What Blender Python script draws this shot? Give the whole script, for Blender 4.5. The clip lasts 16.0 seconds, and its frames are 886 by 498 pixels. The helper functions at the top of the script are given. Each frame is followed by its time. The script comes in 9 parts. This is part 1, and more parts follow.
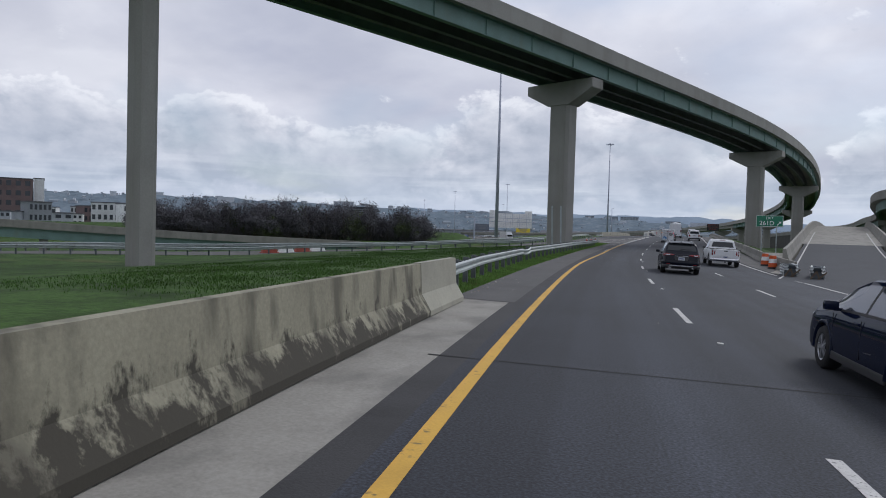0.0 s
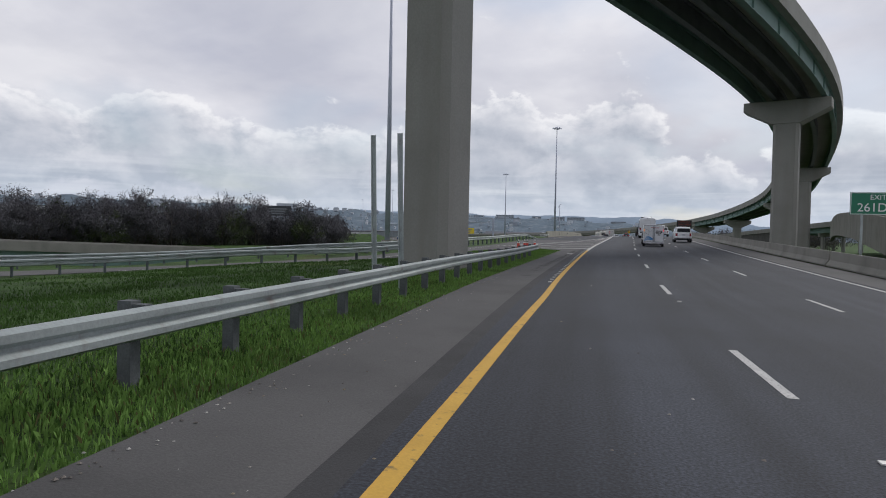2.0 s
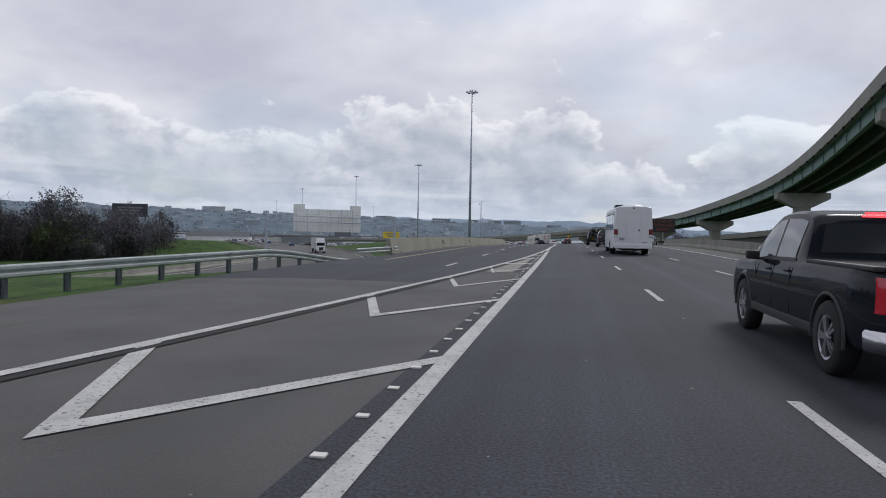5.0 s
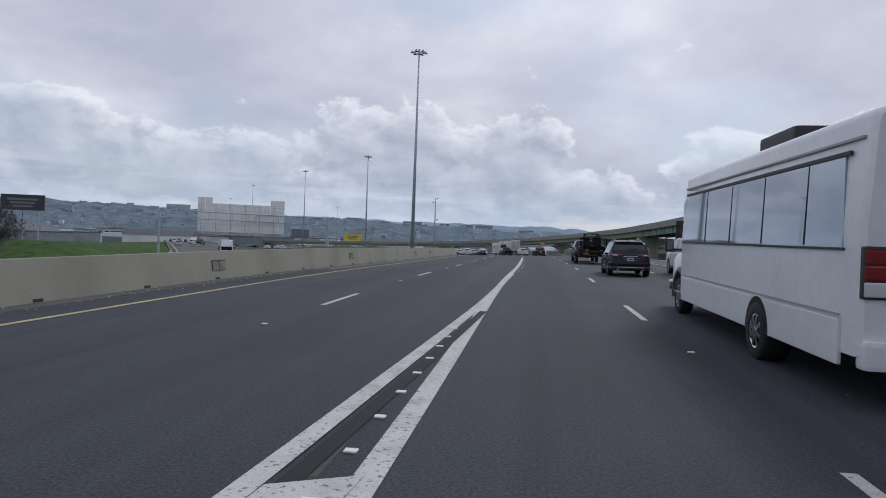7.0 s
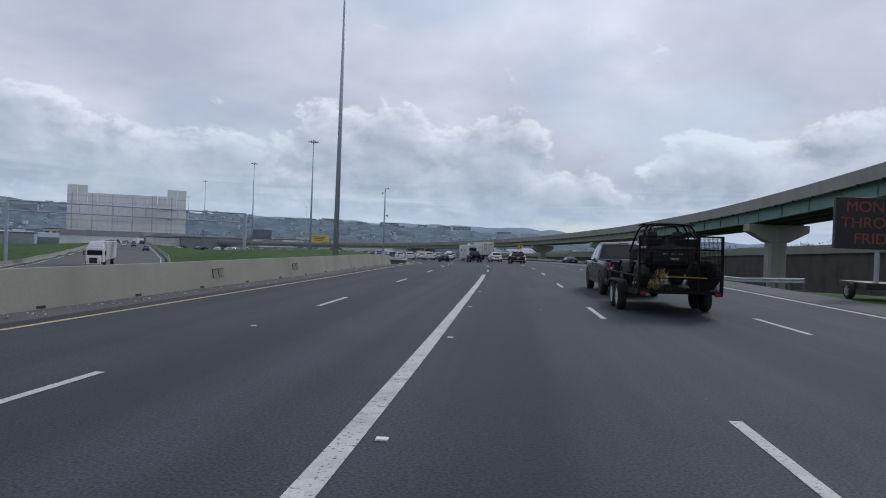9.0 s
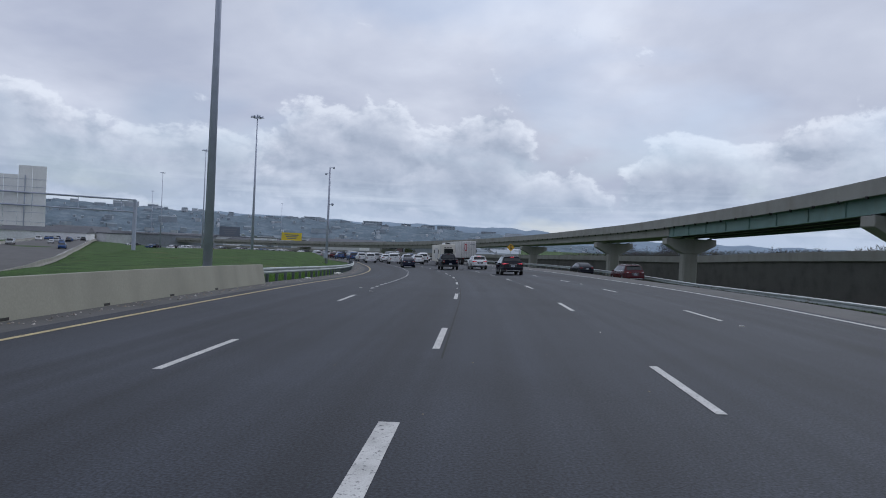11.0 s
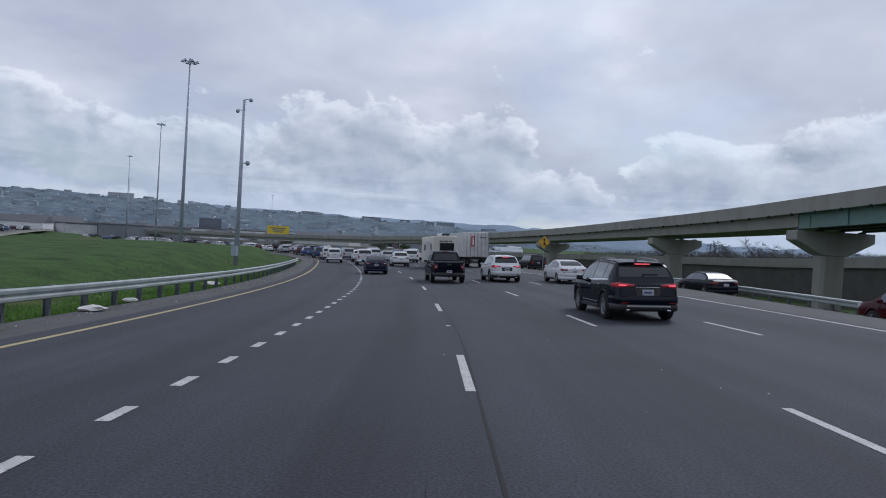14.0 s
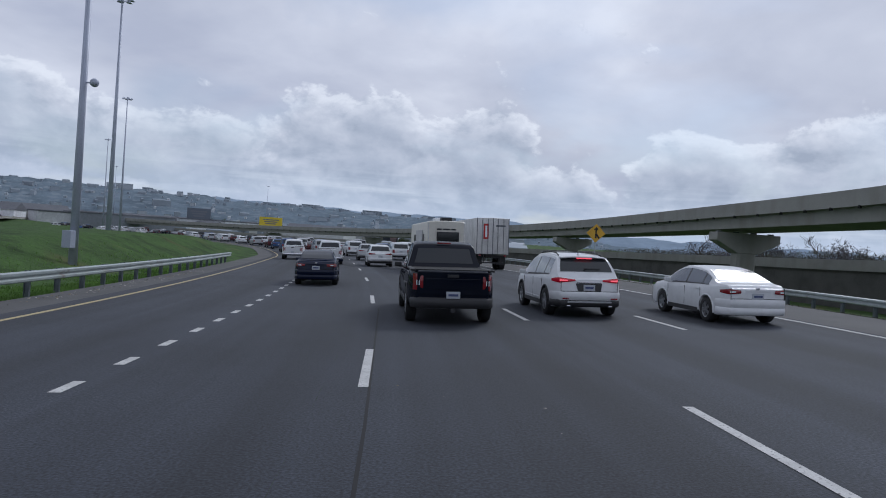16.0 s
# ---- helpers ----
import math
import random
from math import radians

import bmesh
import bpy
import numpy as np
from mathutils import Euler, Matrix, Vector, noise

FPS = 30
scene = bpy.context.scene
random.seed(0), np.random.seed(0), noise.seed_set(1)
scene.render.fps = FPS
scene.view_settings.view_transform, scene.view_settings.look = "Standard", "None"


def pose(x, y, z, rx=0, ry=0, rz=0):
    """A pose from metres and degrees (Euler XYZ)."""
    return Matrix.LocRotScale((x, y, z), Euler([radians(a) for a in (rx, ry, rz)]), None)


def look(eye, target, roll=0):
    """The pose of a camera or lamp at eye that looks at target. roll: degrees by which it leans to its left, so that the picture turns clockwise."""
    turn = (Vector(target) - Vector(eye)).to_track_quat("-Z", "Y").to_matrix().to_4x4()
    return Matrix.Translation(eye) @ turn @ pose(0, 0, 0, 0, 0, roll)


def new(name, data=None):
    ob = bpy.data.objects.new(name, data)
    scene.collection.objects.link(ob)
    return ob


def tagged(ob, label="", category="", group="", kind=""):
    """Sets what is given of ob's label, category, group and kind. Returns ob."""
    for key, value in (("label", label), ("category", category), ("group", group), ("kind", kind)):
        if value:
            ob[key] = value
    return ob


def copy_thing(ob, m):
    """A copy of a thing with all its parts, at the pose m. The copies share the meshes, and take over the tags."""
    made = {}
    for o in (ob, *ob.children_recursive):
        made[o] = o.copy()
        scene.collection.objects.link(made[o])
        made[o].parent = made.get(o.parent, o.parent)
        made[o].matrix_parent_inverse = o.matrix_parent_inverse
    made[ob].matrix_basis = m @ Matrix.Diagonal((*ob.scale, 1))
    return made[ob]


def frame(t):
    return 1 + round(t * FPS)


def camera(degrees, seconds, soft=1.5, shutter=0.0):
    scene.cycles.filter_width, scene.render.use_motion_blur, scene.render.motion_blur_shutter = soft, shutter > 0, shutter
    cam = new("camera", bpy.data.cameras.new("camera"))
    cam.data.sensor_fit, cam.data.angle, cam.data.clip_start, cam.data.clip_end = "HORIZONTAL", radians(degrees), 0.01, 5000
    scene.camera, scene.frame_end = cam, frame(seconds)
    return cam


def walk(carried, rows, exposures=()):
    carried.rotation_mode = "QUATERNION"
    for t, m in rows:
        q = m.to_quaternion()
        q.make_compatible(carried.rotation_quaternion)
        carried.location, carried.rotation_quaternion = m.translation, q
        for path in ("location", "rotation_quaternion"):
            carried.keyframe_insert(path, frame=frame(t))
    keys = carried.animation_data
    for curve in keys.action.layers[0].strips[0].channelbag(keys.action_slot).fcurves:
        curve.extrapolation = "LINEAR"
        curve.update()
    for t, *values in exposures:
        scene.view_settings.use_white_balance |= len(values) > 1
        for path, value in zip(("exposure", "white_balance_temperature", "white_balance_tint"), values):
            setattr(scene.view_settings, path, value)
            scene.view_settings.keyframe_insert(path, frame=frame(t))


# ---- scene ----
SECONDS = 16.0
cam = camera(67.1, SECONDS, soft=1.0)


def eye_pose(x, y, z, yaw, pitch, roll):
    return pose(x, y, z, 90 + pitch, 0, yaw) @ pose(0, 0, 0, 0, 0, roll)


# seconds, x, y, z, yaw, pitch, roll of the car's windscreen camera
ROUTE = [
    (0.0, 20.712, -22.607, 1.240, 24.202, -1.689, 1.656),
    (0.5, 18.395, -12.241, 1.200, 23.071, -1.727, 1.772),
    (1.0, 16.315, -1.724, 1.122, 21.961, -1.763, 1.635),
    (1.5, 14.336, 9.194, 1.114, 20.905, -1.610, 1.258),
    (2.0, 12.699, 20.200, 1.094, 19.860, -1.427, 1.192),
    (2.5, 11.223, 31.126, 1.138, 18.735, -1.390, 1.410),
    (3.0, 10.017, 42.038, 1.251, 17.708, -1.250, 1.261),
    (3.5, 8.908, 52.890, 1.385, 16.734, -1.116, 1.161),
    (4.0, 7.924, 63.605, 1.455, 15.984, -1.048, 0.930),
    (4.5, 7.027, 74.048, 1.567, 15.271, -1.004, 0.909),
    (5.0, 6.215, 84.221, 1.722, 14.597, -0.985, 1.098),
    (5.5, 5.461, 94.097, 1.897, 13.958, -0.961, 1.402),
    (6.0, 4.734, 103.648, 2.074, 13.351, -0.907, 1.730),
    (6.5, 4.006, 112.850, 2.232, 12.772, -0.793, 1.988),
    (7.0, 3.276, 121.701, 2.371, 12.221, -0.620, 2.175),
    (7.5, 2.614, 130.557, 2.470, 11.723, -0.476, 2.277),
    (8.0, 1.987, 139.474, 2.592, 11.258, -0.497, 2.135),
    (8.5, 1.464, 148.082, 2.696, 10.817, -0.483, 1.991),
    (9.0, 0.888, 156.656, 2.667, 10.388, -0.438, 2.196),
    (9.5, 0.184, 165.341, 2.682, 9.975, -0.436, 2.511),
    (10.0, -0.575, 173.682, 2.713, 9.612, -0.434, 2.672),
    (10.5, -1.387, 181.676, 2.761, 9.301, -0.432, 2.680),
    (11.0, -2.252, 189.308, 2.798, 9.051, -0.427, 2.621),
    (11.5, -3.167, 196.557, 2.795, 8.874, -0.416, 2.579),
    (12.0, -4.129, 203.406, 2.723, 8.782, -0.398, 2.641),
    (12.5, -5.140, 209.856, 2.583, 8.773, -0.372, 2.807),
    (13.0, -6.200, 216.088, 2.512, 8.773, -0.468, 2.963),
    (13.5, -7.095, 222.180, 2.373, 8.899, -0.564, 3.159),
    (14.0, -7.990, 228.200, 2.251, 8.972, -0.689, 3.384),
    (14.5, -8.845, 234.157, 2.112, 8.990, -0.848, 3.514),
    (15.0, -9.743, 240.246, 1.990, 8.970, -0.918, 3.704),
    (15.5, -10.658, 246.174, 1.914, 8.957, -1.004, 3.962),
    (16.0, -11.561, 251.843, 1.789, 9.026, -1.101, 4.131),
]
walk(cam, [(row[0], eye_pose(*row[1:])) for row in ROUTE], [(0.0, 0.12, 6250, 11), (3.0, 0.17, 6680, 10), (4.2, 0.16, 6560, 10), (6.5, 0.06, 6230, 11), (9.0, 0.0, 5980, 9), (12.0, 0.0, 5920, 10), (16.0, 0.0, 5920, 10)])

# ---- sky and sun ----
scene.view_settings.exposure = 0.0
SUN_EL, SUN_AZ = radians(42), radians(25)          # azimuth from +y towards +x
world = bpy.data.worlds.new("overcast")
scene.world = world
world.use_nodes = True


def build_sky(nt):
    nt.nodes.clear()
    N, L = nt.nodes.new, nt.links.new
    out, bg = N("ShaderNodeOutputWorld"), N("ShaderNodeBackground")
    sky = N("ShaderNodeTexSky")
    sky.sky_type, sky.sun_disc = "NISHITA", False
    sky.sun_elevation, sky.sun_rotation = SUN_EL, SUN_AZ
    coord = N("ShaderNodeTexCoord")
    sep = N("ShaderNodeSeparateXYZ")
    L(coord.outputs["Generated"], sep.inputs[0])

    def math_node(op, a, b=None, clamp=False):
        n = N("ShaderNodeMath")
        n.operation, n.use_clamp = op, clamp
        for i, v in enumerate((a, b)):
            if v is None:
                continue
            if isinstance(v, (int, float)):
                n.inputs[i].default_value = v
            else:
                L(v, n.inputs[i])
        return n.outputs[0]

    def ramp(fac, stops):
        n = N("ShaderNodeValToRGB")
        e = n.color_ramp.elements
        while len(e) < len(stops):
            e.new(0.5)
        for el, (p, c) in zip(e, stops):
            el.position, el.color = p, (*c, 1)
        L(fac, n.inputs[0])
        return n.outputs[0]

    def mix(fac, a, b):
        n = N("ShaderNodeMix")
        n.data_type = "RGBA"
        for s, v in ((0, fac), (6, a), (7, b)):
            if isinstance(v, (int, float)):
                n.inputs[s].default_value = v
            elif isinstance(v, tuple):
                n.inputs[s].default_value = (*v, 1)
            else:
                L(v, n.inputs[s])
        return n.outputs[2]

    # cloud layer: the direction laid on a flat deck overhead
    up = math_node("ADD", math_node("MAXIMUM", sep.outputs[2], 0.0), 0.30)
    flat = N("ShaderNodeCombineXYZ")
    L(math_node("DIVIDE", sep.outputs[0], up), flat.inputs[0])
    L(math_node("DIVIDE", sep.outputs[1], up), flat.inputs[1])

    def noise_tex(vec, scale, detail, rough, offset, dist=0.0):
        m = N("ShaderNodeMapping")
        m.inputs["Location"].default_value = offset
        L(vec, m.inputs[0])
        n = N("ShaderNodeTexNoise")
        n.inputs["Scale"].default_value, n.inputs["Detail"].default_value = scale, detail
        n.inputs["Roughness"].default_value, n.inputs["Distortion"].default_value = rough, dist
        L(m.outputs[0], n.inputs[0])
        return n.outputs[0]

    az = math_node("MULTIPLY", math_node("ARCTAN2", sep.outputs[0], sep.outputs[1]), 57.3)
    el = math_node("MULTIPLY", sep.outputs[2], 57.3)
    # high broken layer: white, with blue-grey hollows and torn edges
    high = noise_tex(flat.outputs[0], 1.6, 8, 0.52, (3.1, 7.7, 0), 0.2)
    shade = noise_tex(flat.outputs[0], 0.8, 5, 0.5, (12.0, 1.5, 4.0), 0.3)
    high_col = ramp(high, [(0.32, (0.46, 0.48, 0.57)), (0.44, (0.55, 0.565, 0.64)), (0.55, (0.635, 0.645, 0.71)), (0.68, (0.78, 0.785, 0.83))])
    high_col = mix(ramp(shade, [(0.38, (0.6, 0.6, 0.6)), (0.60, (0.0, 0.0, 0.0))]), high_col, (0.45, 0.465, 0.53))
    # piled cumulus low over the horizon: heaps with lit tops and grey bellies
    HEAPS = [(-17, 6.6, 7.0, 4.4), (-7.5, 6.6, 6.0, 4.2), (-1, 4.2, 5.0, 2.4), (11, 5.6, 4.5, 3.6), (18, 5.6, 5.0, 3.6), (26, 6.0, 7.0, 4.2), (-31, 5.0, 8.0, 3.0), (-43, 6.2, 7.0, 3.2), (-55, 6.2, 8.0, 3.6), (-70, 6.5, 9.0, 4.0), (40, 7.0, 9.0, 4.0), (60, 6.5, 10.0, 3.8), (90, 8.0, 16.0, 4.2), (-98, 8.0, 16.0, 4.2), (150, 8.0, 28.0, 4.2), (-150, 8.0, 28.0, 4.2)]

    def heap_field(e):
        total = None
        for ca, ce, wa, we in HEAPS:
            da = math_node("DIVIDE", math_node("SUBTRACT", az, ca), wa)
            de = math_node("DIVIDE", math_node("SUBTRACT", e, ce), we)
            q = math_node("ADD", math_node("MULTIPLY", da, da), math_node("MULTIPLY", de, de))
            g = math_node("SUBTRACT", 1.0, math_node("MULTIPLY", q, 0.5), clamp=True)
            total = g if total is None else math_node("MAXIMUM", total, g)
        return math_node("MULTIPLY", total, 0.5)

    def puffs(e, a_shift, detail, rough_):
        vec = N("ShaderNodeCombineXYZ")
        L(math_node("MULTIPLY", math_node("ADD", az, a_shift), 0.20), vec.inputs[0])
        L(math_node("MULTIPLY", e, 0.30), vec.inputs[1])
        return noise_tex(vec.outputs[0], 1.0, detail, rough_, (4.3, 0.4, 0.0), 0.15)

    up_e = math_node("ADD", el, 0.9)
    field, field_up = heap_field(el), heap_field(up_e)
    mass = math_node("ADD", field, puffs(el, 0.0, 9, 0.60))
    # the light comes from high on the right, so tops and right flanks are bright
    here, there = math_node("ADD", field, puffs(el, 0.0, 6, 0.56)), math_node("ADD", field_up, puffs(up_e, 0.7, 6, 0.56))
    dense = math_node("MULTIPLY", ramp(mass, [(0.62, (0, 0, 0)), (0.74, (1, 1, 1))]), 0.90)
    lit = math_node("ADD", math_node("MULTIPLY", math_node("SUBTRACT", here, there), 1.25), 0.42)
    puff_col = ramp(lit, [(0.22, (0.34, 0.38, 0.455)), (0.40, (0.45, 0.485, 0.555)), (0.55, (0.585, 0.605, 0.665)), (0.72, (0.76, 0.77, 0.81))])
    # thick parts turn grey-blue inside
    puff_col = mix(ramp(mass, [(0.84, (0, 0, 0)), (1.06, (0.5, 0.5, 0.5))]), puff_col, (0.42, 0.455, 0.53))
    rim = math_node("MULTIPLY", ramp(mass, [(0.63, (0, 0, 0)), (0.69, (1, 1, 1)), (0.78, (0, 0, 0))]), ramp(lit, [(0.42, (0, 0, 0)), (0.58, (1, 1, 1))]))
    puff_col = mix(rim, puff_col, (0.86, 0.865, 0.89))
    col = mix(dense, high_col, puff_col)
    # pale blue air near the horizon, streaked with flat grey banks
    col = mix(ramp(sep.outputs[2], [(0.0, (0.85, 0.85, 0.85)), (0.04, (0.5, 0.5, 0.5)), (0.09, (0.1, 0.1, 0.1)), (0.13, (0, 0, 0))]), col, (0.50, 0.58, 0.69))
    bank = N("ShaderNodeCombineXYZ")
    L(math_node("MULTIPLY", az, 0.05), bank.inputs[0])
    L(math_node("MULTIPLY", el, 0.75), bank.inputs[1])
    low_bank = math_node("MULTIPLY", ramp(noise_tex(bank.outputs[0], 1.0, 6, 0.55, (1.7, 3.0, 0.0), 0.3), [(0.50, (0, 0, 0)), (0.66, (0.34, 0.34, 0.34))]), ramp(sep.outputs[2], [(0.0, (0, 0, 0)), (0.02, (1, 1, 1)), (0.07, (1, 1, 1)), (0.11, (0, 0, 0))]))
    col = mix(low_bank, col, (0.80, 0.83, 0.87))
    clear = N("ShaderNodeVectorMath")
    clear.operation = "SCALE"
    L(sky.outputs[0], clear.inputs[0])
    clear.inputs["Scale"].default_value = 0.09
    gap = ramp(noise_tex(flat.outputs[0], 1.3, 4, 0.5, (5.0, 2.2, 9.0), 0.4), [(0.56, (0, 0, 0)), (0.70, (0.35, 0.35, 0.35))])
    col = mix(gap, col, clear.outputs[0])
    L(col, bg.inputs[0])
    bg.inputs[1].default_value = 1.0
    L(bg.outputs[0], out.inputs[0])


build_sky(world.node_tree)
sun = new("sun", bpy.data.lights.new("sun", "SUN"))
sun.data.energy, sun.data.angle, sun.data.color = 1.2, radians(18), (1.0, 0.985, 0.96)
sun.matrix_world = look((0, 0, 0), (-math.sin(SUN_AZ) * math.cos(SUN_EL), -math.cos(SUN_AZ) * math.cos(SUN_EL), -math.sin(SUN_EL)))


# ---- materials ----
def material(name, color, rough=0.7, metal=0.0, vary=0.25, scale=3.0, fine=60.0, bump=0.1, bump_dist=0.01, dark=None, spots=None, spec=0.5, coat=0.0, stretch=(1, 1, 1), per_object=0.0, alpha=None):
    m = bpy.data.materials.new(name)
    m.use_nodes = True
    nt = m.node_tree
    N, L = nt.nodes.new, nt.links.new
    b = nt.nodes["Principled BSDF"]
    b.inputs["Roughness"].default_value, b.inputs["Metallic"].default_value = rough, metal
    b.inputs["Specular IOR Level"].default_value = spec
    b.inputs["Coat Weight"].default_value = coat
    b.inputs["Coat Roughness"].default_value = 0.05
    tc = N("ShaderNodeTexCoord")
    mp = N("ShaderNodeMapping")
    mp.inputs["Scale"].default_value = stretch
    L(tc.outputs["Object"], mp.inputs[0])

    def noise_node(s, det, rough_=0.55):
        n = N("ShaderNodeTexNoise")
        n.inputs["Scale"].default_value, n.inputs["Detail"].default_value, n.inputs["Roughness"].default_value = s, det, rough_
        L(mp.outputs[0], n.inputs[0])
        return n.outputs[0]

    def ramp(fac, stops):
        n = N("ShaderNodeValToRGB")
        e = n.color_ramp.elements
        while len(e) < len(stops):
            e.new(0.5)
        for el, (p, c) in zip(e, stops):
            el.position, el.color = p, (*c, 1)
        L(fac, n.inputs[0])
        return n.outputs[0]

    dark = dark or tuple(c * (1 - vary) for c in color)
    lite = tuple(min(1, c * (1 + vary * 0.6)) for c in color)
    big, small = noise_node(scale, 6), noise_node(fine, 4, 0.6)
    col = ramp(big, [(0.32, dark), (0.5, color), (0.70, lite)])
    mx = N("ShaderNodeMix")
    mx.data_type, mx.blend_type = "RGBA", "MULTIPLY"
    mx.inputs[0].default_value = 1.0
    L(col, mx.inputs[6])
    g0, g1 = 1 - vary * 0.8, 1 + vary * 0.5
    L(ramp(small, [(0.3, (g0,) * 3), (0.7, (g1,) * 3)]), mx.inputs[7])
    col = mx.outputs[2]
    if spots:
        s_color, s_scale, lo, hi, s_stretch = spots
        mp2 = N("ShaderNodeMapping")
        mp2.inputs["Scale"].default_value = s_stretch
        L(tc.outputs["Object"], mp2.inputs[0])
        n = N("ShaderNodeTexNoise")
        n.inputs["Scale"].default_value, n.inputs["Detail"].default_value = s_scale, 7
        L(mp2.outputs[0], n.inputs[0])
        m2 = N("ShaderNodeMix")
        m2.data_type = "RGBA"
        L(ramp(n.outputs[0], [(lo, (0, 0, 0)), (hi, (1, 1, 1))]), m2.inputs[0])
        L(col, m2.inputs[6])
        m2.inputs[7].default_value = (*s_color, 1)
        col = m2.outputs[2]
    if per_object:
        oi = N("ShaderNodeObjectInfo")
        hs = N("ShaderNodeHueSaturation")
        mr = N("ShaderNodeMapRange")
        mr.inputs[3].default_value, mr.inputs[4].default_value = 1 - per_object, 1 + per_object
        L(oi.outputs["Random"], mr.inputs[0])
        L(mr.outputs[0], hs.inputs["Value"])
        L(col, hs.inputs["Color"])
        col = hs.outputs[0]
    L(col, b.inputs["Base Color"])
    if bump:
        bp = N("ShaderNodeBump")
        bp.inputs["Strength"].default_value, bp.inputs["Distance"].default_value = bump, bump_dist
        L(small, bp.inputs["Height"])
        L(bp.outputs[0], b.inputs["Normal"])
    return m


def plain(name, color, rough=0.5, metal=0.0, emit=0.0, coat=0.0, spec=0.5):
    m = bpy.data.materials.new(name)
    m.use_nodes = True
    b = m.node_tree.nodes["Principled BSDF"]
    b.inputs["Base Color"].default_value = (*color, 1)
    b.inputs["Roughness"].default_value, b.inputs["Metallic"].default_value = rough, metal
    b.inputs["Coat Weight"].default_value, b.inputs["Specular IOR Level"].default_value = coat, spec
    if emit:
        b.inputs["Emission Color"].default_value = (*color, 1)
        b.inputs["Emission Strength"].default_value = emit
    return m




def lane_asphalt(name, base, seed):
    """Asphalt whose wear runs along the lanes; UV is metres across and along."""
    m = material(name, base, 0.86, vary=0.16, scale=0.35, fine=38, bump=0.4, bump_dist=0.012)
    nt = m.node_tree
    N, L = nt.nodes.new, nt.links.new
    b = nt.nodes["Principled BSDF"]
    old = b.inputs["Base Color"].links[0].from_socket
    uv = N("ShaderNodeUVMap")

    def layer(scale, loc, detail, stops):
        mp = N("ShaderNodeMapping")
        mp.inputs["Scale"].default_value, mp.inputs["Location"].default_value = scale, loc
        L(uv.outputs[0], mp.inputs[0])
        n = N("ShaderNodeTexNoise")
        n.inputs["Scale"].default_value, n.inputs["Detail"].default_value = 1.0, detail
        L(mp.outputs[0], n.inputs[0])
        r = N("ShaderNodeValToRGB")
        e = r.color_ramp.elements
        while len(e) < len(stops):
            e.new(0.5)
        for el, (p, c) in zip(e, stops):
            el.position, el.color = p, (c, c, c, 1)
        L(n.outputs[0], r.inputs[0])
        return r.outputs[0]

    col = old
    for lay_ in (layer((0.75, 0.012, 1), (seed, 3, 0), 3, [(0.35, 0.68), (0.5, 1.0), (0.66, 1.30)]), layer((2.6, 0.05, 1), (seed, 9, 0), 4, [(0.32, 0.86), (0.68, 1.12)]), layer((0.25, 0.16, 1), (5, seed, 0), 5, [(0.30, 0.86), (0.70, 1.12)]), layer((34, 34, 1), (1, seed, 0), 3, [(0.33, 0.5), (0.5, 1.0), (0.70, 1.75)])):
        x = N("ShaderNodeMix")
        x.data_type, x.blend_type = "RGBA", "MULTIPLY"
        x.inputs[0].default_value = 1.0
        L(col, x.inputs[6])
        L(lay_, x.inputs[7])
        col = x.outputs[2]
    L(col, b.inputs["Base Color"])
    return m


ASPHALT = lane_asphalt("lane_asphalt", (0.0256, 0.0297, 0.0398), 2.0)
ASPHALT_OLD = material("worn_asphalt", (0.085, 0.083, 0.083), 0.9, vary=0.25, scale=0.5, fine=45, bump=0.35, bump_dist=0.012, spots=((0.07, 0.07, 0.07), 0.8, 0.5, 0.75, (1, 0.2, 1)))
OLIVE_TURF = material("olive_turf", (0.062, 0.066, 0.034), 0.95, vary=0.35, scale=0.7, fine=18, bump=0.4, bump_dist=0.02)
ASPHALT_DARK = material("dark_asphalt", (0.035, 0.035, 0.037), 0.88, vary=0.3, scale=0.8, fine=45, bump=0.35, bump_dist=0.012)
CONCRETE = material("concrete", (0.255, 0.248, 0.222), 0.9, vary=0.16, scale=0.5, fine=18, bump=0.25, bump_dist=0.01, spots=((0.165, 0.162, 0.145), 0.8, 0.5, 0.8, (1, 1, 0.12)))
CONCRETE_END = material("pale_end_concrete", (0.31, 0.303, 0.25), 0.92, vary=0.14, scale=0.9, fine=22, bump=0.3, bump_dist=0.01, spots=((0.22, 0.215, 0.18), 1.8, 0.52, 0.8, (1, 1, 0.4)))
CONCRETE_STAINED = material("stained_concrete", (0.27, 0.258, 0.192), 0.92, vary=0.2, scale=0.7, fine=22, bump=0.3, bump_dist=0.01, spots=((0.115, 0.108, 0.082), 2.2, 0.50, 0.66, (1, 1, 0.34)))


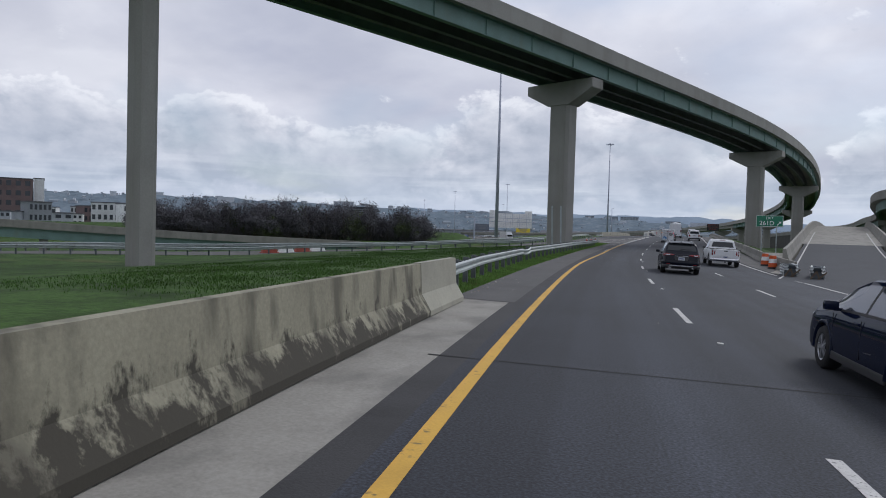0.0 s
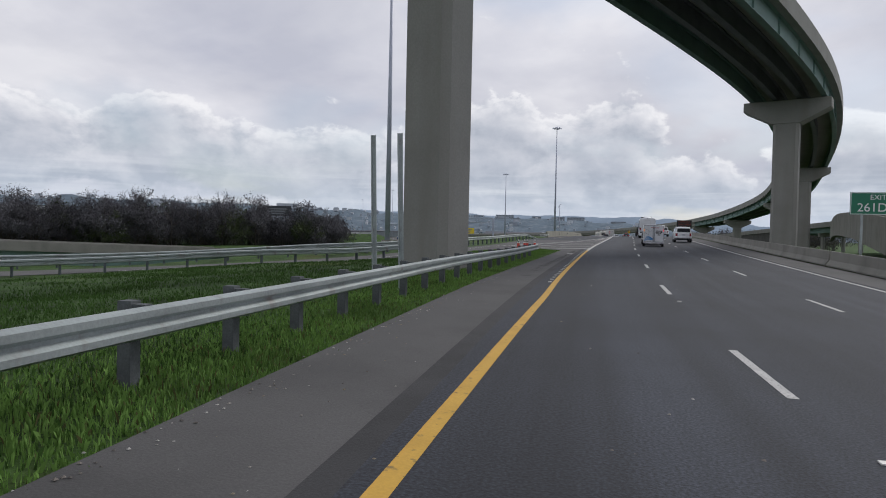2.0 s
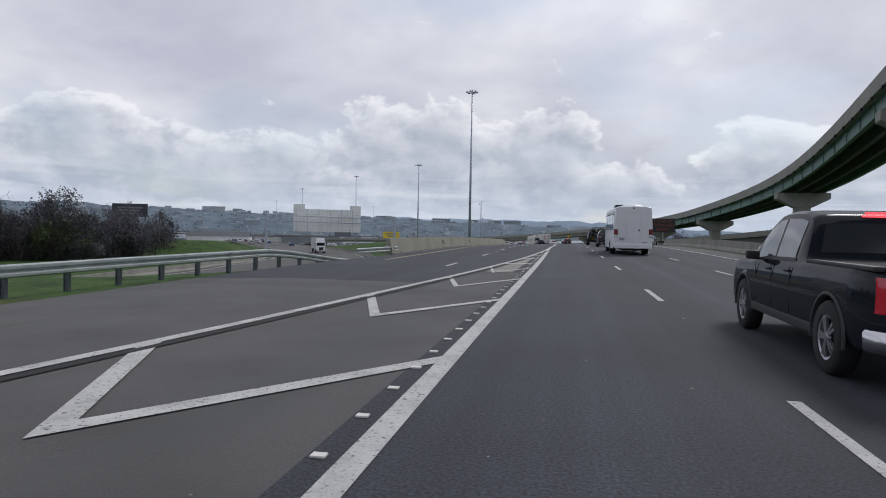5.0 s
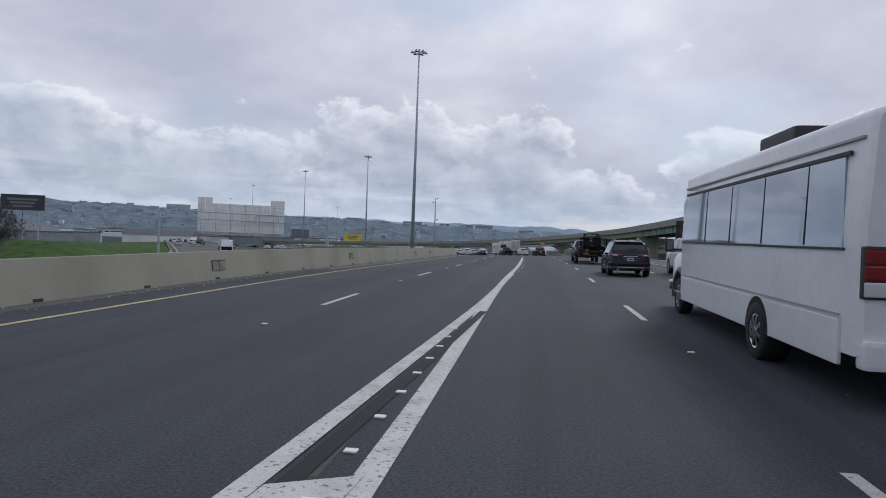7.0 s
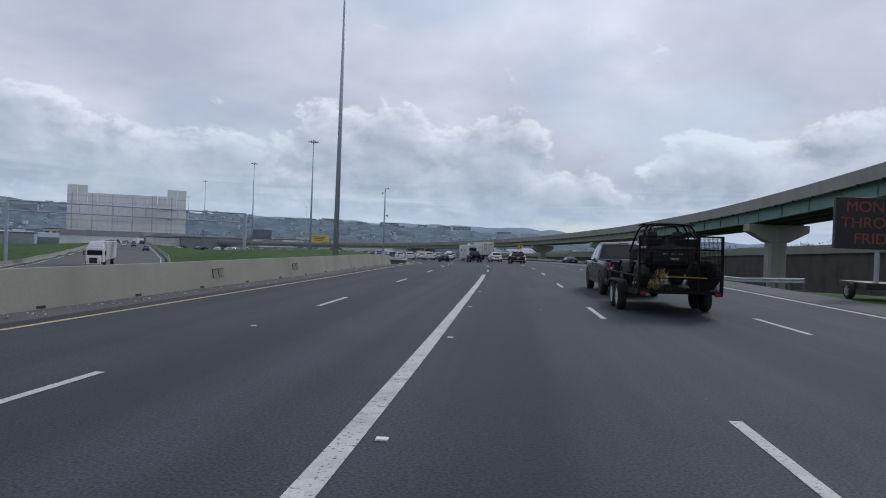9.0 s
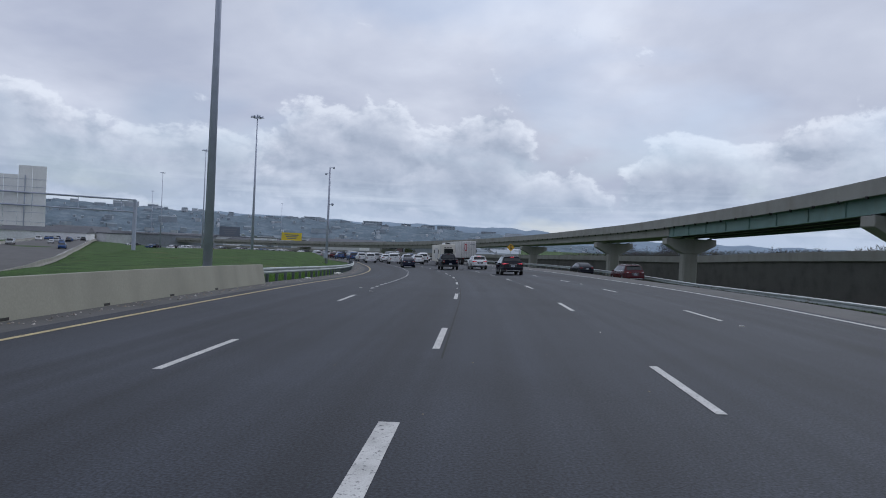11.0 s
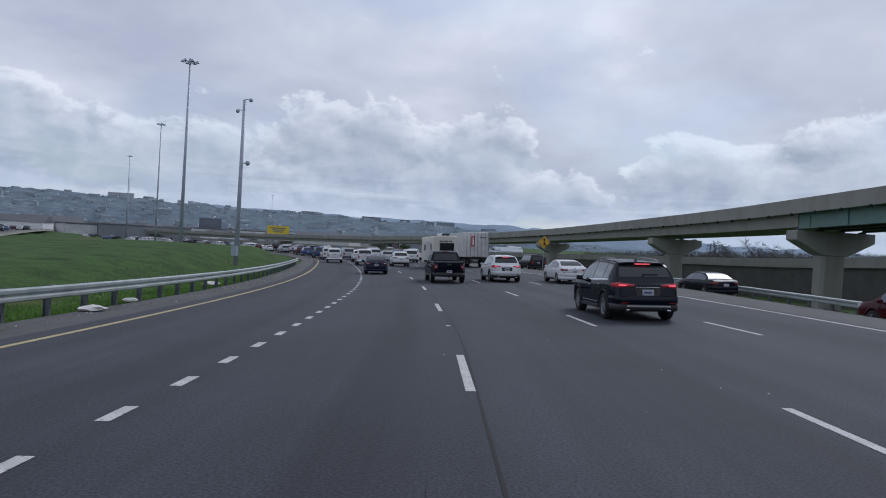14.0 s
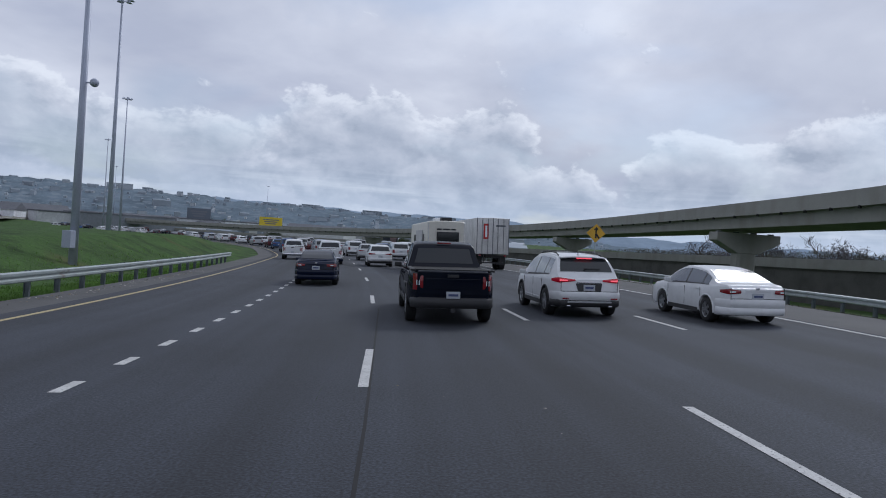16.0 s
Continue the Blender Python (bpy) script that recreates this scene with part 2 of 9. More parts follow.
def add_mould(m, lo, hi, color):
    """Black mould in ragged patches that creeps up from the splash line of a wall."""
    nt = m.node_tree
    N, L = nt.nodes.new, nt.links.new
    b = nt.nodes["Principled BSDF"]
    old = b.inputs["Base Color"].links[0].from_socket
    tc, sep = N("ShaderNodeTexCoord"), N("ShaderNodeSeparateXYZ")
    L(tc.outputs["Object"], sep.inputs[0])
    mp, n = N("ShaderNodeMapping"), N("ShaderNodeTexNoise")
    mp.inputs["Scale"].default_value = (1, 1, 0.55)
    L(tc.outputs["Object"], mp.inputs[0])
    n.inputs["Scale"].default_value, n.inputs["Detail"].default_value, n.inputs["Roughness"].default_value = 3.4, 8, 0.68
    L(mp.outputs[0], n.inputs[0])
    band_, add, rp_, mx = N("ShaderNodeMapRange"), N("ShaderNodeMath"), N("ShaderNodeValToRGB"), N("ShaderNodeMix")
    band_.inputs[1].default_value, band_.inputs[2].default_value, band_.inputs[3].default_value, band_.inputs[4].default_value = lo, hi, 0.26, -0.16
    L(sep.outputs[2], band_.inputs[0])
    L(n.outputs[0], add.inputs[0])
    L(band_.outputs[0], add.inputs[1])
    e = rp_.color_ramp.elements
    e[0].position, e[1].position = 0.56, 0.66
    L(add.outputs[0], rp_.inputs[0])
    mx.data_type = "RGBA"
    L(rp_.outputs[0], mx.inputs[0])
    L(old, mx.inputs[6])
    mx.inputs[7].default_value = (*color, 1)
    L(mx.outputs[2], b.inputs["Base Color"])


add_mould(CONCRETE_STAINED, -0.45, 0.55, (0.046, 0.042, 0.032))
CONCRETE_PIER = material("pier_concrete", (0.285, 0.282, 0.262), 0.9, vary=0.12, scale=0.35, fine=14, bump=0.2, bump_dist=0.01, spots=((0.22, 0.21, 0.19), 0.5, 0.5, 0.8, (1, 1, 0.1)))
CONCRETE_PAVE = material("concrete_pavement", (0.26, 0.25, 0.225), 0.9, vary=0.2, scale=0.9, fine=25, bump=0.3, bump_dist=0.01, spots=((0.13, 0.125, 0.115), 1.3, 0.52, 0.75, (1, 0.5, 1)))
CONCRETE_MEDIAN = material("median_concrete", (0.275, 0.27, 0.22), 0.9, vary=0.12, scale=0.4, fine=18, bump=0.2, bump_dist=0.01, spots=((0.20, 0.198, 0.165), 0.5, 0.5, 0.8, (1, 1, 0.2)))
FADED_YELLOW = material("faded_yellow_paint", (0.44, 0.36, 0.19), 0.8, vary=0.15, scale=1.5, fine=40, bump=0.2, spots=((0.20, 0.17, 0.11), 9.0, 0.58, 0.68, (1, 1, 1)))
GREEN_STEEL = material("green_painted_steel", (0.145, 0.235, 0.215), 0.6, vary=0.15, scale=0.5, fine=12, bump=0.05, spots=((0.15, 0.20, 0.17), 0.6, 0.58, 0.8, (1, 1, 0.3)))
# darker steel tone that holds the shade under the deck
GIRDER_SHADED = material("shaded_girder_steel", (0.115, 0.125, 0.135), 0.7, vary=0.2, scale=0.5, fine=12, bump=0.05)
GALV = material("galvanised_steel", (0.38, 0.42, 0.42), 0.5, metal=0.5, vary=0.18, scale=1.2, fine=30, bump=0.06, spots=((0.24, 0.22, 0.20), 2.2, 0.6, 0.75, (1, 1, 1)))
POST_WOOD = material("weathered_post", (0.105, 0.115, 0.12), 0.9, vary=0.3, scale=4, fine=40, bump=0.3)
POST_STEEL = material("dull_steel_post", (0.13, 0.15, 0.165), 0.6, metal=0.3, vary=0.2, scale=4, fine=30, bump=0.1)
WHITE_PAINT = material("white_road_paint", (0.50, 0.497, 0.485), 0.8, vary=0.22, scale=2.5, fine=60, bump=0.25, spots=((0.13, 0.13, 0.135), 22.0, 0.57, 0.68, (1, 1, 1)))
YELLOW_PAINT = material("yellow_road_paint", (0.56, 0.33, 0.05), 0.75, vary=0.12, scale=1.5, fine=40, bump=0.2, spots=((0.20, 0.14, 0.05), 9.0, 0.62, 0.70, (1, 1, 1)))
GRASS = material("grass", (0.043, 0.086, 0.019), 0.95, vary=0.5, scale=0.55, fine=5, bump=0.7, bump_dist=0.08, spots=((0.10, 0.095, 0.035), 0.14, 0.60, 0.75, (1, 1, 1)), spec=0.2)
BLADE = material("grass_blades", (0.150, 0.270, 0.062), 0.8, vary=0.35, scale=0.6, fine=6, bump=0.0, spec=0.2)
MAST = material("mast_steel", (0.40, 0.43, 0.52), 0.5, metal=0.1, vary=0.12, scale=0.8, fine=15, bump=0.03)
# air haze is mixed into these hill colours, more for the farther ridge
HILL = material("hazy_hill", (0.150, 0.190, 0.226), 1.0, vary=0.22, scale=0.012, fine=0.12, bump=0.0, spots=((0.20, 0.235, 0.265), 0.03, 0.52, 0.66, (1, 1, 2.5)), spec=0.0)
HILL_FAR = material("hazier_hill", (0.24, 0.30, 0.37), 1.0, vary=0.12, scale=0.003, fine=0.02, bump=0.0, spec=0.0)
RUBBER_JOINT = plain("joint_sealant", (0.012, 0.012, 0.013), 0.9)
REFLECTOR = plain("white_reflector", (0.72, 0.70, 0.66), 0.4)


# ---- geometry helpers ----
def link(name, verts, faces, mats, parent=None, label="", smooth=False, mat_index=None):
    me = bpy.data.meshes.new(name)
    me.from_pydata([tuple(v) for v in verts], [], faces)
    for m in mats if isinstance(mats, (list, tuple)) else [mats]:
        me.materials.append(m)
    if mat_index:
        me.polygons.foreach_set("material_index", mat_index)
    if smooth:
        me.polygons.foreach_set("use_smooth", [True] * len(me.polygons))
    me.update()
    ob = new(name, me)
    if parent:
        ob.parent = parent
    if label:
        tagged(ob, label)
    return ob


def part(name, bm, mat, parent=None, label="", smooth=False):
    me = bpy.data.meshes.new(name)
    bmesh.ops.recalc_face_normals(bm, faces=bm.faces[:])
    for f in bm.faces:
        f.smooth = smooth
    bm.to_mesh(me)
    bm.free()
    me.materials.append(mat)
    ob = new(name, me)
    if parent:
        ob.parent = parent
    if label:
        tagged(ob, label)
    return ob


def add_box(bm, size, at=(0, 0, 0), turn=None, bevel=0.0, taper=1.0):
    m = Matrix.Translation(at) @ (turn.to_4x4() if turn else Matrix()) @ Matrix.Diagonal((*size, 1))
    r = bmesh.ops.create_cube(bm, size=1.0, matrix=m)
    vs = r["verts"]
    if taper != 1.0:
        top = sorted(vs, key=lambda v: v.co.z)[4:]
        c = sum((v.co for v in top), Vector()) / 4
        for v in top:
            v.co.x, v.co.y = c.x + (v.co.x - c.x) * taper, c.y + (v.co.y - c.y) * taper
    if bevel:
        es = {e for v in vs for e in v.link_edges}
        bmesh.ops.bevel(bm, geom=list(es), offset=bevel, segments=2, affect="EDGES", profile=0.7)
    return bm


def add_tube(bm, a, b, r0, r1=None, sides=10, caps=True):
    a, b = Vector(a), Vector(b)
    r1 = r0 if r1 is None else r1
    q = (b - a).to_track_quat("Z", "Y").to_matrix()
    ring = []
    for p, r in ((a, r0), (b, r1)):
        ring.append([bm.verts.new(p + q @ Vector((r * math.cos(2 * math.pi * i / sides), r * math.sin(2 * math.pi * i / sides), 0))) for i in range(sides)])
    for i in range(sides):
        j = (i + 1) % sides
        bm.faces.new((ring[0][i], ring[0][j], ring[1][j], ring[1][i]))
    if caps:
        bm.faces.new(ring[0][::-1])
        bm.faces.new(ring[1])
    return bm


def box_part(name, size, at, mat, parent, label="", bevel=0.0, turn=None, taper=1.0):
    return part(name, add_box(bmesh.new(), size, at, turn, bevel, taper), mat, parent, label)


def empty(name, m, label="", category="", group="", kind=""):
    ob = new(name)
    ob.matrix_basis = m
    return tagged(ob, label, category, group, kind)


# ---- the highway's line and levels ----
# left edge line of the lane that the camera starts in
LINE = [(24.4, -45), (18.45, -18), (16.04, -6), (12.5, 13.85), (9.0, 38), (7.5, 53.7), (5.94, 70.4), (4.77, 85.2), (3.75, 100), (2.75, 114.3), (1.92, 125.7), (0.3, 145), (-0.75, 162), (-1.8, 173.5), (-3.31, 191.5), (-5.53, 213), (-8.9, 237), (-11.9, 251.5), (-14.5, 263), (-18.6, 278), (-23.5, 293.5), (-35, 327.5), (-53, 364), (-78, 402), (-112, 440), (-152, 472), (-198, 498), (-250, 517), (-320, 530), (-420, 536)]


def smooth_path(points, step=1.5, passes=6):
    """A plan curve through the points: evenly spaced, with the kinks eased."""
    p = np.array(points, float)
    d = np.r_[0, np.cumsum(np.hypot(*np.diff(p[:, :2], axis=0).T))]
    n = max(int(d[-1] / step), 2)
    u = np.linspace(0, d[-1], n + 1)
    q = np.stack([np.interp(u, d, c) for c in p.T], -1)
    for _ in range(passes * 4):
        q[1:-1] = 0.25 * q[:-2] + 0.5 * q[1:-1] + 0.25 * q[2:]
    return q


AXIS = smooth_path(LINE, 1.5, 10)
AXIS_T = np.gradient(AXIS, axis=0)
AXIS_T /= np.linalg.norm(AXIS_T, axis=1)[:, None]
AXIS_R = np.stack([AXIS_T[:, 1], -AXIS_T[:, 0]], -1)
AXIS_S = np.r_[0, np.cumsum(np.hypot(*np.diff(AXIS, axis=0).T))]
# height of the line and crossfall (up to the right), by distance ahead
S_OF_Y = lambda y: float(np.interp(y, AXIS[:, 1], AXIS_S))
LEVEL_Y = [-30, 30, 90, 150, 215, 260, 310]
LEVEL_S = np.array([S_OF_Y(y) for y in LEVEL_Y] + [S_OF_Y(310) + d for d in (60, 150, 300, 500)])
LEVEL_Z = np.array([-0.485, -0.571, 0.254, 1.039, 0.901, -0.171, -1.166, -2.2, -4.0, -6.4, -8.0])
FALL = np.array([-0.0423, -0.0332, -0.0062, 0.0133, 0.0257, 0.0435, 0.0381, 0.04, 0.03, 0.02, 0.01])


def eased(knots_s, values):
    s = np.arange(0, AXIS_S[-1] + 1, 1.0)
    v = np.interp(s, knots_s, values)
    k = np.ones(25) / 25
    return s, np.convolve(np.pad(v, 12, mode="edge"), k, "valid")


LV_S, LV_Z = eased(LEVEL_S, LEVEL_Z)
LF_S, LF_V = eased(LEVEL_S, FALL)


def to_road(x, y):
    """Distance along the line, and metres to its right, of plan points (arrays)."""
    x, y = np.atleast_1d(np.asarray(x, float)), np.atleast_1d(np.asarray(y, float))
    s, lat = np.empty_like(x), np.empty_like(x)
    for k in range(0, len(x), 4000):
        dx = x[k : k + 4000, None] - AXIS[None, :, 0]
        dy = y[k : k + 4000, None] - AXIS[None, :, 1]
        i = np.argmin(dx * dx + dy * dy, axis=1)
        r = np.arange(len(i))
        s[k : k + 4000] = AXIS_S[i] + dx[r, i] * AXIS_T[i, 0] + dy[r, i] * AXIS_T[i, 1]
        lat[k : k + 4000] = dx[r, i] * AXIS_R[i, 0] + dy[r, i] * AXIS_R[i, 1]
    return s, lat


def road_z(s, lat):
    return np.interp(s, LV_S, LV_Z) + np.interp(s, LF_S, LF_V) * np.clip(lat, -11, 15)


def on_road(s, lat):
    """Plan place at s along and lat right of the line."""
    x = np.interp(s, AXIS_S, AXIS[:, 0]) + lat * np.interp(s, AXIS_S, AXIS_R[:, 0])
    y = np.interp(s, AXIS_S, AXIS[:, 1]) + lat * np.interp(s, AXIS_S, AXIS_R[:, 1])
    return x, y


def level(x, y):
    s, lat = to_road(x, y)
    return road_z(s, lat)


def level1(x, y):
    return float(level(x, y)[0])


def heading(y):
    """Compass turn (degrees left of +y) of the road at y."""
    i = int(np.argmin(abs(AXIS[:, 1] - y)))
    return math.degrees(math.atan2(-AXIS_T[i, 0], AXIS_T[i, 1]))


def band(name, mat, left, right, dz, parent=None, label="", z_of=level, kind="", category="", depth=0.0):
    """A strip of ground between two plan curves with equally many points."""
    left, right = np.asarray(left), np.asarray(right)
    n = len(left)
    cols = [left, right] if not depth else [left, right]
    pts = []
    for c in cols:
        z = z_of(c[:, 0], c[:, 1]) + dz
        pts.append(np.column_stack([c[:, :2], z]))
    v = np.concatenate(pts)
    f = [(i, n + i, n + i + 1, i + 1) for i in range(n - 1)]
    ob = link(name, v, f, mat, parent, label)
    if kind or category:
        tagged(ob, label, category, "", kind)
    return ob


def parallel(s0, s1, lat, step=2.0):
    n = max(int((s1 - s0) / step), 1)
    s = np.linspace(s0, s1, n + 1)
    l = lat(s) if callable(lat) else np.full_like(s, lat)
    return np.stack(on_road(s, l), -1)


def sweep(name, mat, path, profile, z_of=level, dz=0.0, parent=None, label="", closed=True, cap=True, smooth=False):
    """A profile of (across, up) points drawn along a plan path (x, y[, z])."""
    path = np.asarray(path, float)
    t = np.gradient(path[:, :2], axis=0)
    t /= np.linalg.norm(t, axis=1)[:, None]
    r = np.stack([t[:, 1], -t[:, 0]], -1)
    z = path[:, 2] if path.shape[1] > 2 else z_of(path[:, 0], path[:, 1])
    m, n = len(profile), len(path)
    v = []
    for i in range(n):
        for a, u in profile:
            v.append((path[i, 0] + r[i, 0] * a, path[i, 1] + r[i, 1] * a, z[i] + u + dz))
    f = []
    for i in range(n - 1):
        for j in range(m if closed else m - 1):
            k = (j + 1) % m
            f.append((i * m + j, i * m + k, (i + 1) * m + k, (i + 1) * m + j))
    if closed and cap:
        f.append(tuple(range(m))[::-1])
        f.append(tuple((n - 1) * m + j for j in range(m)))
    ob = link(name, v, f, mat, parent, label, smooth)
    bm = bmesh.new()
    bm.from_mesh(ob.data)
    bmesh.ops.recalc_face_normals(bm, faces=bm.faces[:])
    bm.to_mesh(ob.data)
    bm.free()
    return ob


# ---- ground: one sheet to the horizon ----
def smoothstep(a, b, v):
    t = np.clip((v - a) / (b - a), 0, 1)
    return t * t * (3 - 2 * t)


RAMP_R = [(-55, -40), (-38.5, -3), (-33, 9), (-27, 22.5), (-21.4, 31.5), (-17.6, 40.5), (-14.2, 45.8), (-10.2, 50.4), (-6.4, 55.6), (-3.9, 60.2), (-2.1, 66), (-0.8, 75), (-0.2, 84), (0.4, 92), (1.0, 108), (1.15, 122), (0.7, 138), (-0.1, 151)]
RAMP_L = [(-62, -40), (-45.5, -3), (-40, 11), (-33.6, 26), (-27.8, 36), (-22.4, 44), (-17.5, 49.5), (-12.4, 54.5), (-8.8, 59), (-6.4, 63), (-4.9, 67), (-4.1, 72), (-4.3, 79), (-5.3, 86), (-6.2, 93), (-6.8, 102), (-7.0, 115), (-7.4, 128), (-8.3, 138), (-9.4, 151)]
RAIL_L = [(-40.6, 11), (-34.2, 26), (-28.4, 36), (-24, 45), (-19.2, 51), (-14.6, 56), (-10.4, 59.8), (-7.9, 62.4), (-6.6, 65.5), (-5.9, 72), (-6.5, 80), (-7.0, 90), (-7.4, 102), (-7.45, 115), (-7.4, 124.8)]
EXIT_C = [(20.5, -30, -0.9), (22.3, -5, -0.95), (25.0, 12, -1.0), (27.0, 28, -0.85), (28.6, 45, -0.3), (30.6, 64, 0.8), (33.2, 88, 2.3), (35.9, 112, 3.6), (38.3, 133.5, 4.15), (41.0, 152, 4.0), (44.0, 170, 3.2)]


OPP = [(-28, 120), (-36, 160), (-50, 205), (-70.5, 248), (-98, 290), (-179, 405), (-306, 584), (-420, 745), (-560, 950)]
OPP_FINE = smooth_path(OPP, 3.0, 6)


def opp_distance(x, y):
    d = np.empty_like(x)
    for k in range(0, len(x), 4000):
        dx = x[k : k + 4000, None] - OPP_FINE[None, :, 0]
        dy = y[k : k + 4000, None] - OPP_FINE[None, :, 1]
        d[k : k + 4000] = np.sqrt(np.min(dx * dx + dy * dy, axis=1))
    return d


def slip_drop(s):
    """How far the slip road lies below the highway."""
    return np.interp(s, [S_OF_Y(v) for v in (186, 206, 238, 252, 277, 302)], [0.0, 0.9, 0.85, 0.6, 0.3, 0.15])


def ramp_drop(s, left):
    """How far the ramp's outer side falls below the highway's plane."""
    return 0.072 * np.clip(left - 6.8, 0, 7) * (1 - smoothstep(S_OF_Y(88), S_OF_Y(118), s)) * smoothstep(S_OF_Y(50), S_OF_Y(60), s)


def terrain(x, y):
    x, y = np.asarray(x, float).ravel(), np.asarray(y, float).ravel()
    s, lat = to_road(x, y)
    z = road_z(s, lat) - 0.10
    s120, s215, s320 = S_OF_Y(112), S_OF_Y(222), S_OF_Y(330)
    left = -lat
    # left of the carriageway
    dip = smoothstep(s120 - 10, s120 + 20, s) * (1 - smoothstep(s215 - 18, s215 + 8, s))
    z = z - dip * smoothstep(9.9, 14, left) * 1.3 - dip * smoothstep(14, 45, left) * 2.6
    knoll = smoothstep(s215 - 20, s215 + 25, s) * (1 - smoothstep(s320 - 30, s320 + 60, s))
    knoll_z = 0.35 - 0.012 * np.clip(left - 11, 0, 60) - 0.05 * np.clip(left - 40, 0, 60)
    w = knoll * smoothstep(11.5, 17, left)
    z = z * (1 - w) + np.maximum(knoll_z, z) * w
    # the bank down to the entrance ramp, and the hollow beyond it
    early = 1 - smoothstep(S_OF_Y(50), S_OF_Y(68), s)
    z = z + 0.08 * smoothstep(2.2, 3.4, left) * (1 - smoothstep(S_OF_Y(95), S_OF_Y(108), s))
    z = z - early * 0.052 * np.clip(left - 2.6, 0, 30) - ramp_drop(s, left)
    edge = np.interp(s, [S_OF_Y(v) for v in (-45, -3, 11, 26, 36, 46, 56, 66, 80, 110)], [72, 63, 55, 45, 37, 31, 22, 14.5, 13, 12])
    hollow = 1 - smoothstep(S_OF_Y(98), S_OF_Y(125), s)
    k = hollow * smoothstep(0, 16, left - edge - 4.0)
    z = z * (1 - k) + np.minimum(z, -6.2) * k
    # right of the carriageway the land lies lower
    rim = np.interp(s, [S_OF_Y(v) for v in (232, 245, 262, 275, 300, 420)], [13.5, 13.7, 14.7, 15.4, 16.0, 18.0])
    z = z - slip_drop(s) * smoothstep(rim - 2.4, rim - 0.5, lat)
    late = smoothstep(S_OF_Y(172), S_OF_Y(190), s)
    fall = (smoothstep(16.5, 26, lat) * (1 - late) + smoothstep(rim + 5.3, rim + 10.0, lat) * late) * smoothstep(S_OF_Y(55), S_OF_Y(95), s)
    z = z - fall * 2.6
    # the opposite carriageway lies in a cutting
    cut = 1 - smoothstep(13.0, 24.0, opp_distance(x, y))
    z = z * (1 - cut) + (-3.3) * cut
    far = np.hypot(x, y - 150)
    z = z * (1 - smoothstep(330, 700, far)) + (-7.5) * smoothstep(330, 700, far)
    z += 0.12 * np.sin(x * 0.21 + 1.3) * np.sin(y * 0.17) * np.where(lat > 0, smoothstep(22, 34, lat), smoothstep(11, 22, -lat))
    return z


def graded(near0, near1, step, far):
    out = list(np.arange(near0, near1 + 0.01, step))
    d, a, b = step, near0, near1
    lo, hi = [], []
    while a > -far or b < far:
        d *= 1.35
        a, b = a - d, b + d
        lo.append(a)
        hi.append(b)
    return np.array(lo[::-1] + out + hi)


def build_ground():
    gx, gy = graded(-75, 60, 2.2, 4600), graded(-50, 345, 2.2, 4600)
    X, Y = np.meshgrid(gx, gy)
    Z = terrain(X, Y)
    n, m = X.shape
    v = np.column_stack([X.ravel(), Y.ravel(), Z])
    f = [(i * m + j, i * m + j + 1, (i + 1) * m + j + 1, (i + 1) * m + j) for i in range(n - 1) for j in range(m - 1)]
    return tagged(link("ground", v, f, GRASS, smooth=True), "green grass verges and flat land beside the highway", "ground", "", "structure")


ground = build_ground()

# ---- carriageway ----
S = S_OF_Y
S_END = AXIS_S[-1] - 5


def road_sheet(name, mat, lat_l, lat_r, s0, s1, dz, step=3.0, cols=6, sink=None):
    s = np.linspace(s0, s1, max(int((s1 - s0) / step), 2) + 1)
    v, f = [], []
    for k in s:
        a = lat_l(k) if callable(lat_l) else lat_l
        b = lat_r(k) if callable(lat_r) else lat_r
        for l in np.linspace(a, b, cols + 1):
            x, y = on_road(k, l)
            v.append((float(x), float(y), float(road_z(k, l)) + dz - (sink(k, l) if sink else 0.0)))
    c = cols + 1
    f = [(i * c + j, i * c + j + 1, (i + 1) * c + j + 1, (i + 1) * c + j) for i in range(len(s) - 1) for j in range(cols)]
    ob = link(name, v, f, mat, smooth=True)
    uv = ob.data.uv_layers.new(name="across_along")
    across = [(lat_l(k) if callable(lat_l) else lat_l) + ((lat_r(k) if callable(lat_r) else lat_r) - (lat_l(k) if callable(lat_l) else lat_l)) * j / cols for k in s for j in range(c)]
    along = [k for k in s for j in range(c)]
    flat = []
    for q in ob.data.loops:
        flat += [across[q.vertex_index], along[q.vertex_index]]
    uv.data.foreach_set("uv", flat)
    return ob


on_ramp = lambda s: float(np.interp(s, [S(232), S(245), S(262), S(275), S(300), S(420)], [13.5, 13.7, 14.7, 15.4, 16.0, 18.0]))
slip_sink = lambda s, lat: float(slip_drop(s)) * min(max((lat - on_ramp(s) - 0.15) / 0.9, 0.0), 1.0)
strip_edge = lambda s: float(np.interp(s, [S(48), S(60)], [-0.62, -0.60]))
tagged(road_sheet("road", ASPHALT, -0.35, lambda s: float(np.interp(s, [S(205), S(238), S(273), S(310)], [11.4, 11.5, 12.0, 12.3])), 1, S_END, 0.0), "dark grey asphalt highway with several lanes", "road", "", "structure")
tagged(road_sheet("road_strip_shoulder", ASPHALT_DARK, strip_edge, -0.35, S(-7), S(72), -0.003, cols=2), "dark asphalt strip beside the yellow line", "shoulder", "", "structure")
tagged(road_sheet("road_shoulder_left", ASPHALT_OLD, lambda s: float(np.interp(s, [S(40), S(58)], [-2.15, -1.85])), strip_edge, S(-7), S(72), -0.006, cols=3), "worn grey asphalt shoulder with rumble strips", "shoulder", "", "structure")
